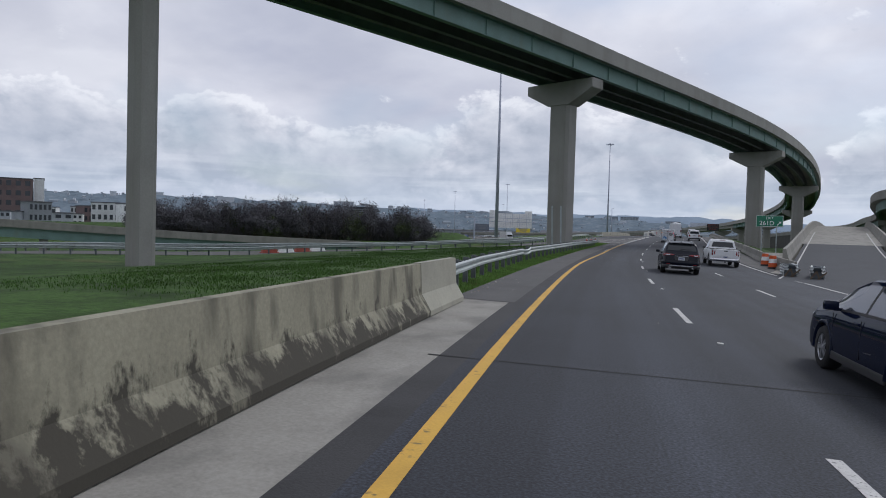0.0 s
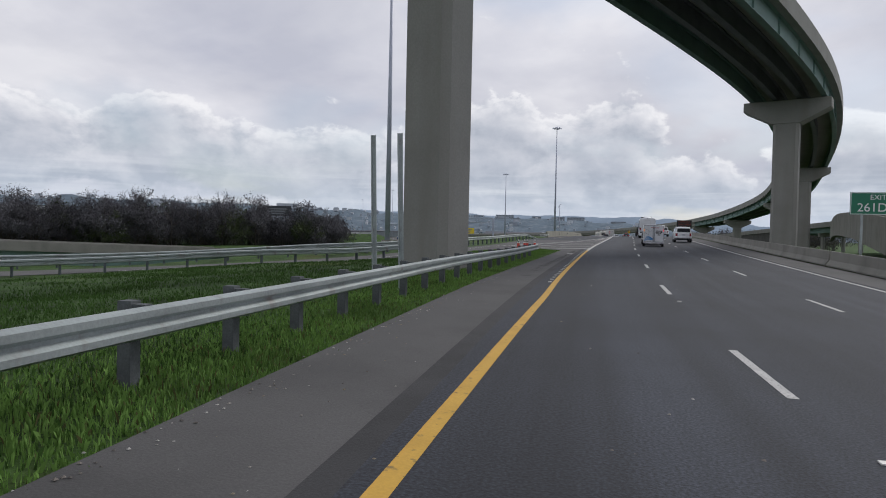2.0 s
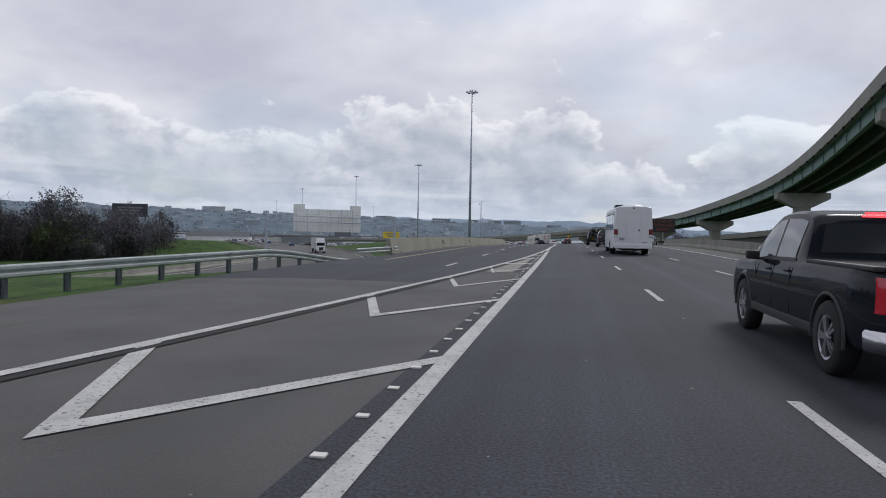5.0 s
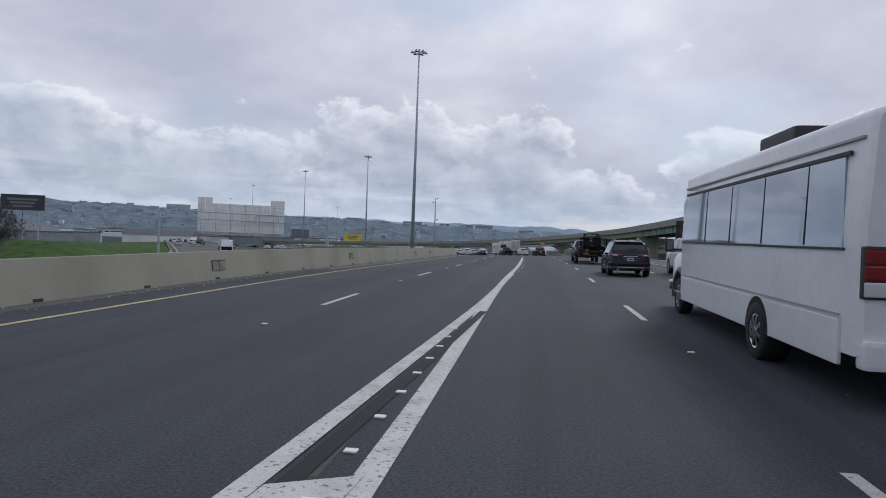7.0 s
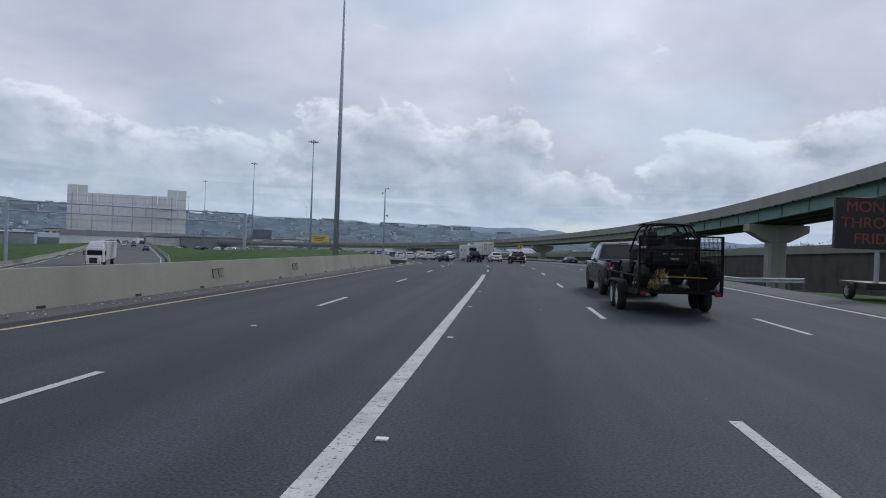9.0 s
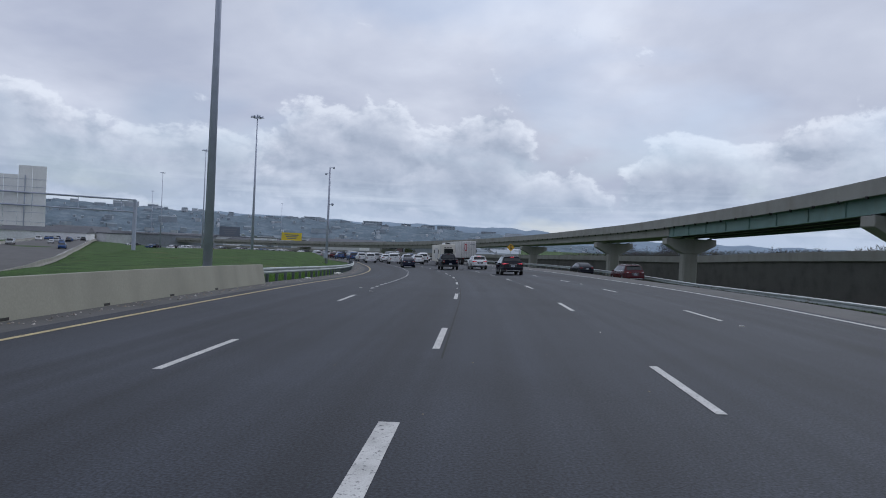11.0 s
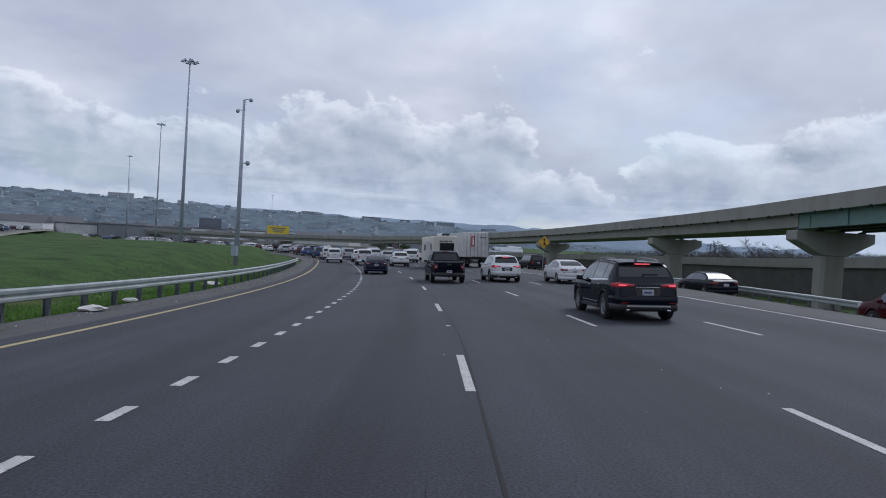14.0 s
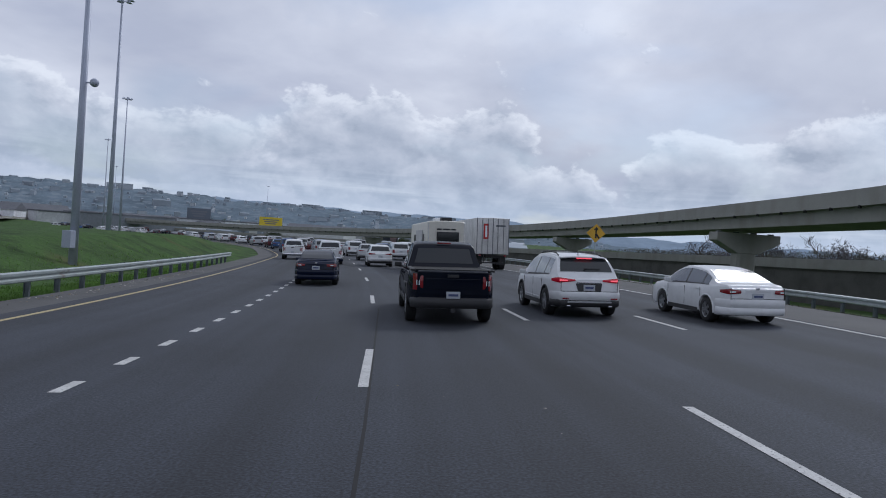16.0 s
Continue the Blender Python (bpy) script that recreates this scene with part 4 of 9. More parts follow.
# ---- the curved flyover ----
FLY = [(-48, -80, 18.6), (-28, -37, 18.0), (-11.2, 5.5, 17.3), (3.9, 45.2, 16.6), (22.1, 95.4, 15.1), (31.6, 149, 13.5), (34.9, 203, 10.1), (28.3, 252, 7.0), (19.5, 299.4, 5.5), (11.0, 336, 4.75), (-7, 392, 3.4), (-34, 440, 1.6), (-75, 487, -0.4), (-130, 526, -2.0), (-200, 556, -3.2), (-300, 576, -4), (-420, 585, -4.5)]


def fly_path(points, step=2.0):
    p = np.array(points, float)
    d = np.r_[0, np.cumsum(np.hypot(*np.diff(p[:, :2], axis=0).T))]
    # Catmull-Rom in plan and height
    out = []
    for i in range(len(p) - 1):
        p0, p1, p2, p3 = p[max(i - 1, 0)], p[i], p[i + 1], p[min(i + 2, len(p) - 1)]
        n = max(int((d[i + 1] - d[i]) / step), 2)
        for u in np.arange(n) / n:
            out.append(0.5 * (2 * p1 + (p2 - p0) * u + (2 * p0 - 5 * p1 + 4 * p2 - p3) * u**2 + (3 * p1 - p0 - 3 * p2 + p3) * u**3))
    out.append(p[-1])
    q = np.array(out)
    for _ in range(3):
        q[1:-1] = 0.25 * q[:-2] + 0.5 * q[1:-1] + 0.25 * q[2:]
    return q


FLYOVER = fly_path(FLY)
flyover = empty("flyover_bridge", Matrix(), "curved concrete flyover on green steel girders", "bridge", "", "structure")
HALF = 4.1
k_conc = int(np.argmin(np.hypot(FLYOVER[:, 0] - 19.5, FLYOVER[:, 1] - 299)))
deck_prof = [(-HALF, 1.46), (-HALF, 2.88), (-HALF + 0.22, 2.88), (-HALF + 0.40, 2.05), (HALF - 0.40, 2.05), (HALF - 0.22, 2.88), (HALF, 2.88), (HALF, 1.46), (HALF - 0.9, 1.56), (-HALF + 0.9, 1.56)]
sweep("deck", CONCRETE_PIER, FLYOVER, deck_prof, parent=flyover, label="weathered concrete deck with parapets")
for n, a in enumerate((-3.25, -1.1, 1.1, 3.25)):
    w, t = 0.24, 0.018
    girder = [(a - w, 0), (a - w, 0.05), (a - t, 0.06), (a - t, 1.46), (a - w, 1.48), (a - w, 1.56), (a + w, 1.56), (a + w, 1.48), (a + t, 1.46), (a + t, 0.06), (a + w, 0.05), (a + w, 0)]
    # inner girders take the tone with the deck's shade painted in
    sweep("girder", GREEN_STEEL if n in (0, 3) else GIRDER_SHADED, FLYOVER[: k_conc + 1], girder, parent=flyover, label="green painted steel girder" if n in (0, 3) else "inner steel girder coloured for the shade under the deck")
box = [(-3.3, 0.2), (-3.4, 1.55), (3.4, 1.55), (3.3, 0.2)]
sweep("box_girder", CONCRETE_PIER, FLYOVER[k_conc:], box, parent=flyover, label="grey concrete beams under the deck")
# splice plates and stiffeners on the outer girders
stiff = bmesh.new()
for k in range(4, k_conc, 3):
    p, q = FLYOVER[k], FLYOVER[k + 1]
    t = Vector((q[0] - p[0], q[1] - p[1], 0)).normalized()
    for a in (-3.33, 3.33):
        c = Vector((p[0] + t.y * a, p[1] - t.x * a, p[2] + 0.77))
        bmesh.ops.create_cube(stiff, size=1.0, matrix=Matrix.Translation(c) @ Matrix(((t.y, t.x, 0), (-t.x, t.y, 0), (0, 0, 1))).to_4x4() @ Matrix.Diagonal((0.14, 0.03, 1.38, 1)))
part("stiffeners", stiff, GREEN_STEEL, flyover)


def pier(x, y, top, foot, yaw, shaft=(2.35, 1.8), cap_len=7.9):
    ob = empty("bridge_pier", pose(x, y, 0, 0, 0, yaw), "tall grey concrete hammerhead bridge pier", "bridge pier", "piers of the flyover", "structure")
    sx, sy = shaft
    c = 0.28
    bm = bmesh.new()
    ring = [(-sx / 2 + c, -sy / 2), (sx / 2 - c, -sy / 2), (sx / 2, -sy / 2 + c), (sx / 2, sy / 2 - c), (sx / 2 - c, sy / 2), (-sx / 2 + c, sy / 2), (-sx / 2, sy / 2 - c), (-sx / 2, -sy / 2 + c)]
    lo = [bm.verts.new((a, b, foot)) for a, b in ring]
    hi = [bm.verts.new((a, b, top - 2.2)) for a, b in ring]
    for i in range(8):
        j = (i + 1) % 8
        bm.faces.new((lo[i], lo[j], hi[j], hi[i]))
    bm.faces.new(hi)
    part("shaft", bm, CONCRETE_PIER, ob)
    h, w = cap_len / 2, sy / 2 + 0.08
    prof = [(-h, top), (h, top), (h, top - 0.95), (sx / 2 + 0.1, top - 2.35), (-sx / 2 - 0.1, top - 2.35), (-h, top - 0.95)]
    bm = bmesh.new()
    a = [bm.verts.new((px, -w, pz)) for px, pz in prof]
    b = [bm.verts.new((px, w, pz)) for px, pz in prof]
    bm.faces.new(a)
    bm.faces.new(b[::-1])
    for i in range(6):
        j = (i + 1) % 6
        bm.faces.new((a[j], a[i], b[i], b[j]))
    bmesh.ops.bevel(bm, geom=bm.edges[:], offset=0.06, segments=1, affect="EDGES")
    part("cap", bm, CONCRETE_PIER, ob)
    for px in (-3.25, -1.1, 1.1, 3.25):
        box_part("bearing", (0.5, 0.5, 0.2), (px, 0, top + 0.06), GIRDER_SHADED, ob)
    return ob


for x, y, top in [(p[0], p[1], p[2]) for p in FLY[1:14]]:
    k = int(np.argmin(np.hypot(FLYOVER[:, 0] - x, FLYOVER[:, 1] - y)))
    t = FLYOVER[min(k + 1, len(FLYOVER) - 1)] - FLYOVER[max(k - 1, 0)]
    yaw = math.degrees(math.atan2(-t[0], t[1]))
    x, y, top = FLYOVER[k]
    if 40 < y < 50:
        x -= 0.45
    foot = float(terrain(np.array([x]), np.array([y]))[0]) - 0.4
    pier(x, y, top - 0.14, foot, yaw, (1.65, 1.3) if 0 < y < 20 else (2.35, 1.8))


# ---- light masts ----
def mast(x, y, top, foot, name="high_mast_light", lights=6, r0=0.34, r1=0.12):
    ob = empty(name, pose(x, y, foot, 0, 0, 20), "tall tapered steel high-mast floodlight beside the highway", "light mast", "high masts")
    h = top - foot
    part("pole", add_tube(bmesh.new(), (0, 0, 0), (0, 0, h - 0.6), r0, r1, 14), MAST, ob, smooth=True)
    part("foundation", add_tube(bmesh.new(), (0, 0, -0.4), (0, 0, 0.25), 0.75, 0.7, 14), CONCRETE, ob)
    bm = bmesh.new()
    for k in range(16):
        a, b = 2 * math.pi * k / 16, 2 * math.pi * (k + 1) / 16
        add_tube(bm, (0.75 * math.cos(a), 0.75 * math.sin(a), h - 0.35), (0.75 * math.cos(b), 0.75 * math.sin(b), h - 0.35), 0.06, sides=6)
    for k in range(3):
        a = 2 * math.pi * k / 3
        add_tube(bm, (0, 0, h - 0.3), (0.75 * math.cos(a), 0.75 * math.sin(a), h - 0.35), 0.05, sides=6)
    add_tube(bm, (0, 0, h - 0.7), (0, 0, h + 0.25), 0.22, 0.18, 10)
    part("ring", bm, MAST, ob)
    for k in range(lights):
        a = 2 * math.pi * k / lights
        bm = bmesh.new()
        c, s_ = math.cos(a), math.sin(a)
        add_tube(bm, (1.15 * c, 1.15 * s_, h - 0.05), (1.15 * c, 1.15 * s_, h - 0.42), 0.16, 0.38, 10)
        add_tube(bm, (0.75 * c, 0.75 * s_, h - 0.33), (1.15 * c, 1.15 * s_, h - 0.15), 0.05, sides=6)
        part("floodlight", bm, MAST, ob, "round grey floodlight head")
    return ob


mast(-26.7, 234.5, 35.4, 0.1)
mast(-68.2, 330.7, 29.6, -2.6)
mast(-131.6, 423.8, 34.2, -5.6)
mast(-221.6, 540.2, 36.3, -7.0)
mast(-20.6, 92.8, 36.0, -0.2)
mast(-330, 700, 36.0, -7.4)
mast(-300, 900, 40.0, -7.4)
# ---- distance ----
def ridge(name, mat, dist, az0, az1, heights, base, seed, depth=700, label=""):
    """A long wooded ridge: heights by azimuth (degrees right of +y)."""
    n, rows = 260, 7
    az = np.linspace(az0, az1, n)
    hz = np.interp(az, [a for a, _ in heights], [h for _, h in heights])
    v = []
    for r in range(rows):
        u = r / (rows - 1)
        for i, a in enumerate(az):
            d = dist + depth * u
            k = math.sin(u * math.pi / 2) ** 0.8
            jitter = noise.fractal((a * 0.55 + seed, u * 3, seed), 1.0, 2.0, 5) * 15 * k + noise.noise((a * 3.0, u * 4, seed)) * 2.0
            v.append((d * math.sin(radians(a)), 150 + d * math.cos(radians(a)), base + (hz[i] - base) * k + jitter))
    f = [(r * n + i, r * n + i + 1, (r + 1) * n + i + 1, (r + 1) * n + i) for r in range(rows - 1) for i in range(n - 1)]
    return tagged(link(name, v, f, mat, smooth=True), label, "hill", "", "structure")


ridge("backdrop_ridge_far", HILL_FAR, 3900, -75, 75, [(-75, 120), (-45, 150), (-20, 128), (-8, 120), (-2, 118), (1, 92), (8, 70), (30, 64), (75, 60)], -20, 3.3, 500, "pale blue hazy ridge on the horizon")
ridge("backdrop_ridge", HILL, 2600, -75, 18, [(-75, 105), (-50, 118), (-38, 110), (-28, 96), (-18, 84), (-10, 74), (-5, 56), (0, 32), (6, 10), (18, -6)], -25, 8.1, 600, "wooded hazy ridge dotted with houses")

TOWN_W = material("pale_walls", (0.62, 0.63, 0.64), 0.8, vary=0.2, scale=0.05, fine=1, bump=0.0, per_object=0.3)
TOWN_G = material("grey_walls", (0.26, 0.28, 0.31), 0.8, vary=0.2, scale=0.05, fine=1, bump=0.0, per_object=0.35)
TOWN_R = material("brick_walls", (0.175, 0.125, 0.125), 0.85, vary=0.2, scale=0.1, fine=2, bump=0.0, per_object=0.2)
ROOF_D = material("dull_roof", (0.12, 0.125, 0.14), 0.8, vary=0.2, scale=0.05, fine=1, bump=0.0, per_object=0.3)
# tones for far buildings, with the distance haze painted into the colour
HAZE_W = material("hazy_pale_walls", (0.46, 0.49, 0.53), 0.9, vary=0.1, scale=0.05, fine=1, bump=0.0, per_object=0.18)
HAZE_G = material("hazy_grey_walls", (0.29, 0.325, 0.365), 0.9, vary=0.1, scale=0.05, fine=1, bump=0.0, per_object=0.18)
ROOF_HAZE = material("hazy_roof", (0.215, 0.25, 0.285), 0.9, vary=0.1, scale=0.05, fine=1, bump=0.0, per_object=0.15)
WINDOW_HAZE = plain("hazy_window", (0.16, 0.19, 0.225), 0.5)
WINDOW = plain("dark_window", (0.03, 0.036, 0.045), 0.15)


def block(name, x, y, z, sx, sy, h, turn, mat, label, category, storeys=0, bays=0, gable=False, hazy=False):
    ob = empty(name, pose(x, y, z, 0, 0, turn), label, category)
    box_part("wall", (sx, sy, h + 4), (0, 0, h / 2 - 2), mat, ob)
    if gable:
        bm = bmesh.new()
        e, k = 0.5, sy * 0.28
        pts = [(-sx / 2 - e, -sy / 2 - e, h), (sx / 2 + e, -sy / 2 - e, h), (sx / 2 + e, sy / 2 + e, h), (-sx / 2 - e, sy / 2 + e, h), (-sx / 2 - e, 0, h + k), (sx / 2 + e, 0, h + k)]
        vs = [bm.verts.new(p) for p in pts]
        for q in ((0, 1, 5, 4), (2, 3, 4, 5), (1, 2, 5), (3, 0, 4), (3, 2, 1, 0)):
            bm.faces.new([vs[i] for i in q])
        part("roof", bm, ROOF_HAZE if hazy else ROOF_D, ob)
    else:
        box_part("roof", (sx + 0.6, sy + 0.6, 0.7), (0, 0, h + 0.3), ROOF_HAZE if hazy else ROOF_D, ob)
    if storeys and bays:
        me = None
        for fl in range(storeys):
            for b in range(bays):
                px = (b + 0.5) / bays * sx - sx / 2
                pz = (fl + 0.55) / storeys * h
                if me is None:
                    w = box_part("window", (sx / bays * 0.55, 0.12, h / storeys * 0.5), (0, 0, 0), WINDOW_HAZE if hazy else WINDOW, ob)
                    me = w.data
                else:
                    w = new("window", me)
                    w.parent = ob
                w.matrix_basis = pose(px, -sy / 2 - 0.03, pz)
    return ob


# houses over the slope and sheds on the flat, thinning out with distance
rng = random.Random(5)


def ridge_height(a, u):
    hz = np.interp(a, [-75, -50, -38, -28, -18, -10, -5, 0, 6, 18], [105, 118, 110, 96, 84, 74, 56, 32, 10, -6])
    return -25 + (hz + 25) * math.sin(u * math.pi / 2) ** 0.8


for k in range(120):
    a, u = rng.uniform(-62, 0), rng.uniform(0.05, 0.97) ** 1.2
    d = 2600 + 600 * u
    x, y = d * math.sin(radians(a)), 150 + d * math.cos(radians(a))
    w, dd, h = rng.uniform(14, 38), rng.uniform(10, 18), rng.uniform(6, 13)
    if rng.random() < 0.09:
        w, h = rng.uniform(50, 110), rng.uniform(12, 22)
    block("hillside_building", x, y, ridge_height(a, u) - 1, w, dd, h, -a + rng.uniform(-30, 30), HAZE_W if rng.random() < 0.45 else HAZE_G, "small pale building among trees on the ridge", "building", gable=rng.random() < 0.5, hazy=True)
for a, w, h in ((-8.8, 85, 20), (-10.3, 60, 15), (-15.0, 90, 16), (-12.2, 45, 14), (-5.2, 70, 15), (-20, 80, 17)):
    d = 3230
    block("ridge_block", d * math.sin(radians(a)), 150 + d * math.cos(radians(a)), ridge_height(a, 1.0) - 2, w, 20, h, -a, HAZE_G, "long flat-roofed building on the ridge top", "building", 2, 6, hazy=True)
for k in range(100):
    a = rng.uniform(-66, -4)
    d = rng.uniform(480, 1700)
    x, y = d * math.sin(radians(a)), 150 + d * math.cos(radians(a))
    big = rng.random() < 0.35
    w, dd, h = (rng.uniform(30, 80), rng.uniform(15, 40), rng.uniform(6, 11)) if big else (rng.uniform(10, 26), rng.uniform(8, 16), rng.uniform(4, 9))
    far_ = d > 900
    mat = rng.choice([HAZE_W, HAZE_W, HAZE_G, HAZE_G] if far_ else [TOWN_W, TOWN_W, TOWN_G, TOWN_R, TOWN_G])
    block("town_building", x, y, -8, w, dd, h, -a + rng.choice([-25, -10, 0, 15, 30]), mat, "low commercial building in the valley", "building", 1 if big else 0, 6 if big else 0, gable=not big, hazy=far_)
for k in range(46):
    a = rng.uniform(-50, -16)
    d = rng.uniform(420, 820)
    x, y = d * math.sin(radians(a)), 150 + d * math.cos(radians(a))
    w, dd, h = rng.uniform(16, 55), rng.uniform(10, 20), rng.uniform(5, 9)
    block("warehouse", x, y, -8, w, dd, h, -a + rng.choice([-20, -8, 0, 12, 25]), TOWN_W if rng.random() < 0.7 else TOWN_G, "pale flat-roofed warehouse in the valley", "building", 0, 0, gable=rng.random() < 0.25)
for k in range(22):
    a, d = rng.uniform(-58, -44), rng.uniform(430, 760)
    w, dd, h = rng.uniform(12, 34), rng.uniform(10, 18), rng.uniform(8, 22)
    block("town_block", 20 + d * math.sin(radians(a)), -22 + d * math.cos(radians(a)), -8, w, dd, h, -a + rng.choice([-25, -10, 0, 20]), rng.choice([TOWN_W, TOWN_W, TOWN_G, TOWN_R]), "pale town building of a few storeys", "building", 3, 5)
block("brick_office", -574, 344, -8, 62, 40, 42, 55, TOWN_R, "brick office block of five storeys", "building", 5, 9)
block("white_tower", -553, 373, -8, 8, 30, 43, 55, TOWN_W, "pale stair tower beside the brick block", "building")

# small houses and sheds too far off to count
def far_specks(name, label, count, place, seed, mat):
    r = random.Random(seed)
    bm_v, bm_f = [], []
    for _ in range(count):
        x, y, z, w, d, h, a = place(r)
        c, s_ = math.cos(a), math.sin(a)
        n = len(bm_v)
        for px, py in ((-w, -d), (w, -d), (w, d), (-w, d)):
            bm_v.append((x + px * c - py * s_, y + px * s_ + py * c, z - 4))
            bm_v.append((x + px * c - py * s_, y + px * s_ + py * c, z + h))
        bm_v += [(x - w * c, y - w * s_, z + h * 1.45), (x + w * c, y + w * s_, z + h * 1.45)]
        for k in range(4):
            j = (k + 1) % 4
            bm_f.append((n + 2 * k, n + 2 * j, n + 2 * j + 1, n + 2 * k + 1))
        bm_f += [(n + 1, n + 3, n + 9, n + 8), (n + 5, n + 7, n + 8, n + 9), (n + 3, n + 5, n + 9), (n + 7, n + 1, n + 8)]
    return tagged(link(name, bm_v, bm_f, mat), label, "houses", "", "stuff")


def island_material(name, tones, rough=0.85):
    m = bpy.data.materials.new(name)
    m.use_nodes = True
    nt = m.node_tree
    geo, rp_ = nt.nodes.new("ShaderNodeNewGeometry"), nt.nodes.new("ShaderNodeValToRGB")
    e = rp_.color_ramp.elements
    rp_.color_ramp.interpolation = "CONSTANT"
    while len(e) < len(tones):
        e.new(0.5)
    for k, (el, c) in enumerate(zip(e, tones)):
        el.position, el.color = k / len(tones), (*c, 1)
    nt.links.new(geo.outputs["Random Per Island"], rp_.inputs[0])
    nt.links.new(rp_.outputs[0], nt.nodes["Principled BSDF"].inputs["Base Color"])
    nt.nodes["Principled BSDF"].inputs["Roughness"].default_value = rough
    return m


# blue-grey tones of far houses and woods include the haze in between
HAZED_HOUSES = island_material("hazed_house_walls", [(0.36, 0.395, 0.435), (0.27, 0.305, 0.345), (0.24, 0.275, 0.315), (0.47, 0.495, 0.53), (0.22, 0.255, 0.295), (0.30, 0.335, 0.375)])
HAZED_CANOPY = island_material("hazed_tree_canopy", [(0.142, 0.180, 0.212), (0.150, 0.188, 0.218), (0.136, 0.174, 0.206), (0.156, 0.194, 0.222)], 1.0)


def on_hill(r):
    a, u = r.uniform(-66, 4), r.random() ** 2.6
    d = 2560 + 640 * u
    k = r.uniform(0.4, 1.1)
    return d * math.sin(radians(a)), 150 + d * math.cos(radians(a)), ridge_height(a, u) + 1, 5 * k, 3.5 * k, 4 * k, -radians(a) + r.uniform(-0.6, 0.6)


def in_valley(r):
    a = r.uniform(-68, -3)
    d = r.uniform(500, 2300)
    k = r.uniform(0.5, 1.3)
    return d * math.sin(radians(a)), 150 + d * math.cos(radians(a)), -8, 9 * k, 5 * k, 4.5 * k, -radians(a) + r.uniform(-0.6, 0.6)


far_specks("hillside_houses", "scattered pale houses over the wooded ridge", 420, on_hill, 31, HAZED_HOUSES)
far_specks("valley_houses", "low houses and sheds across the valley", 800, in_valley, 32, HAZED_HOUSES)


def clumps(name, label, count, spots, seed, size):
    """Rough far-off tree clumps: dented low domes."""
    r = random.Random(seed)
    v, f = [], []
    for _ in range(count):
        x, y, z = spots(r)
        s_ = size * r.uniform(0.5, 1.5)
        n = len(v)
        for ring, (q, h) in enumerate(((1.7, -0.1), (1.2, 0.12), (0.6, 0.24))):
            for k in range(7):
                t_ = 2 * math.pi * (k + 0.5 * ring) / 7
                w = q * s_ * r.uniform(0.7, 1.25)
                v.append((x + w * math.cos(t_), y + w * math.sin(t_), z + s_ * h * r.uniform(0.8, 1.2)))
        v.append((x, y, z + s_ * r.uniform(0.26, 0.34)))
        for ring in range(2):
            for k in range(7):
                j = (k + 1) % 7
                f.append((n + ring * 7 + k, n + ring * 7 + j, n + ring * 7 + 7 + j, n + ring * 7 + 7 + k))
        f += [(n + 14 + k, n + 14 + (k + 1) % 7, n + 21) for k in range(7)]
    return tagged(link(name, v, f, HAZED_CANOPY, smooth=True), label, "woods", "", "stuff")


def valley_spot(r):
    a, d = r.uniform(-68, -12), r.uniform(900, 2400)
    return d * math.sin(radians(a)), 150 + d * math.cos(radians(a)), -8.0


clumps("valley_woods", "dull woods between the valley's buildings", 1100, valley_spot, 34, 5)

# ---- trees ----
BARK = material("bark", (0.085, 0.072, 0.062), 0.95, vary=0.3, scale=2, fine=20, bump=0.3)
TWIG = material("bare_twigs", (0.120, 0.117, 0.128), 1.0, vary=0.3, scale=0.3, fine=2, bump=0.0, spec=0.1, per_object=0.3)
TWIG_GREEN = material("budding_leaves", (0.075, 0.095, 0.045), 1.0, vary=0.35, scale=0.3, fine=2, bump=0.0, spec=0.1, per_object=0.3)


BRUSH = island_material("dull_brush", [(0.10, 0.095, 0.075), (0.085, 0.095, 0.06), (0.13, 0.12, 0.10), (0.075, 0.07, 0.06)], 1.0)


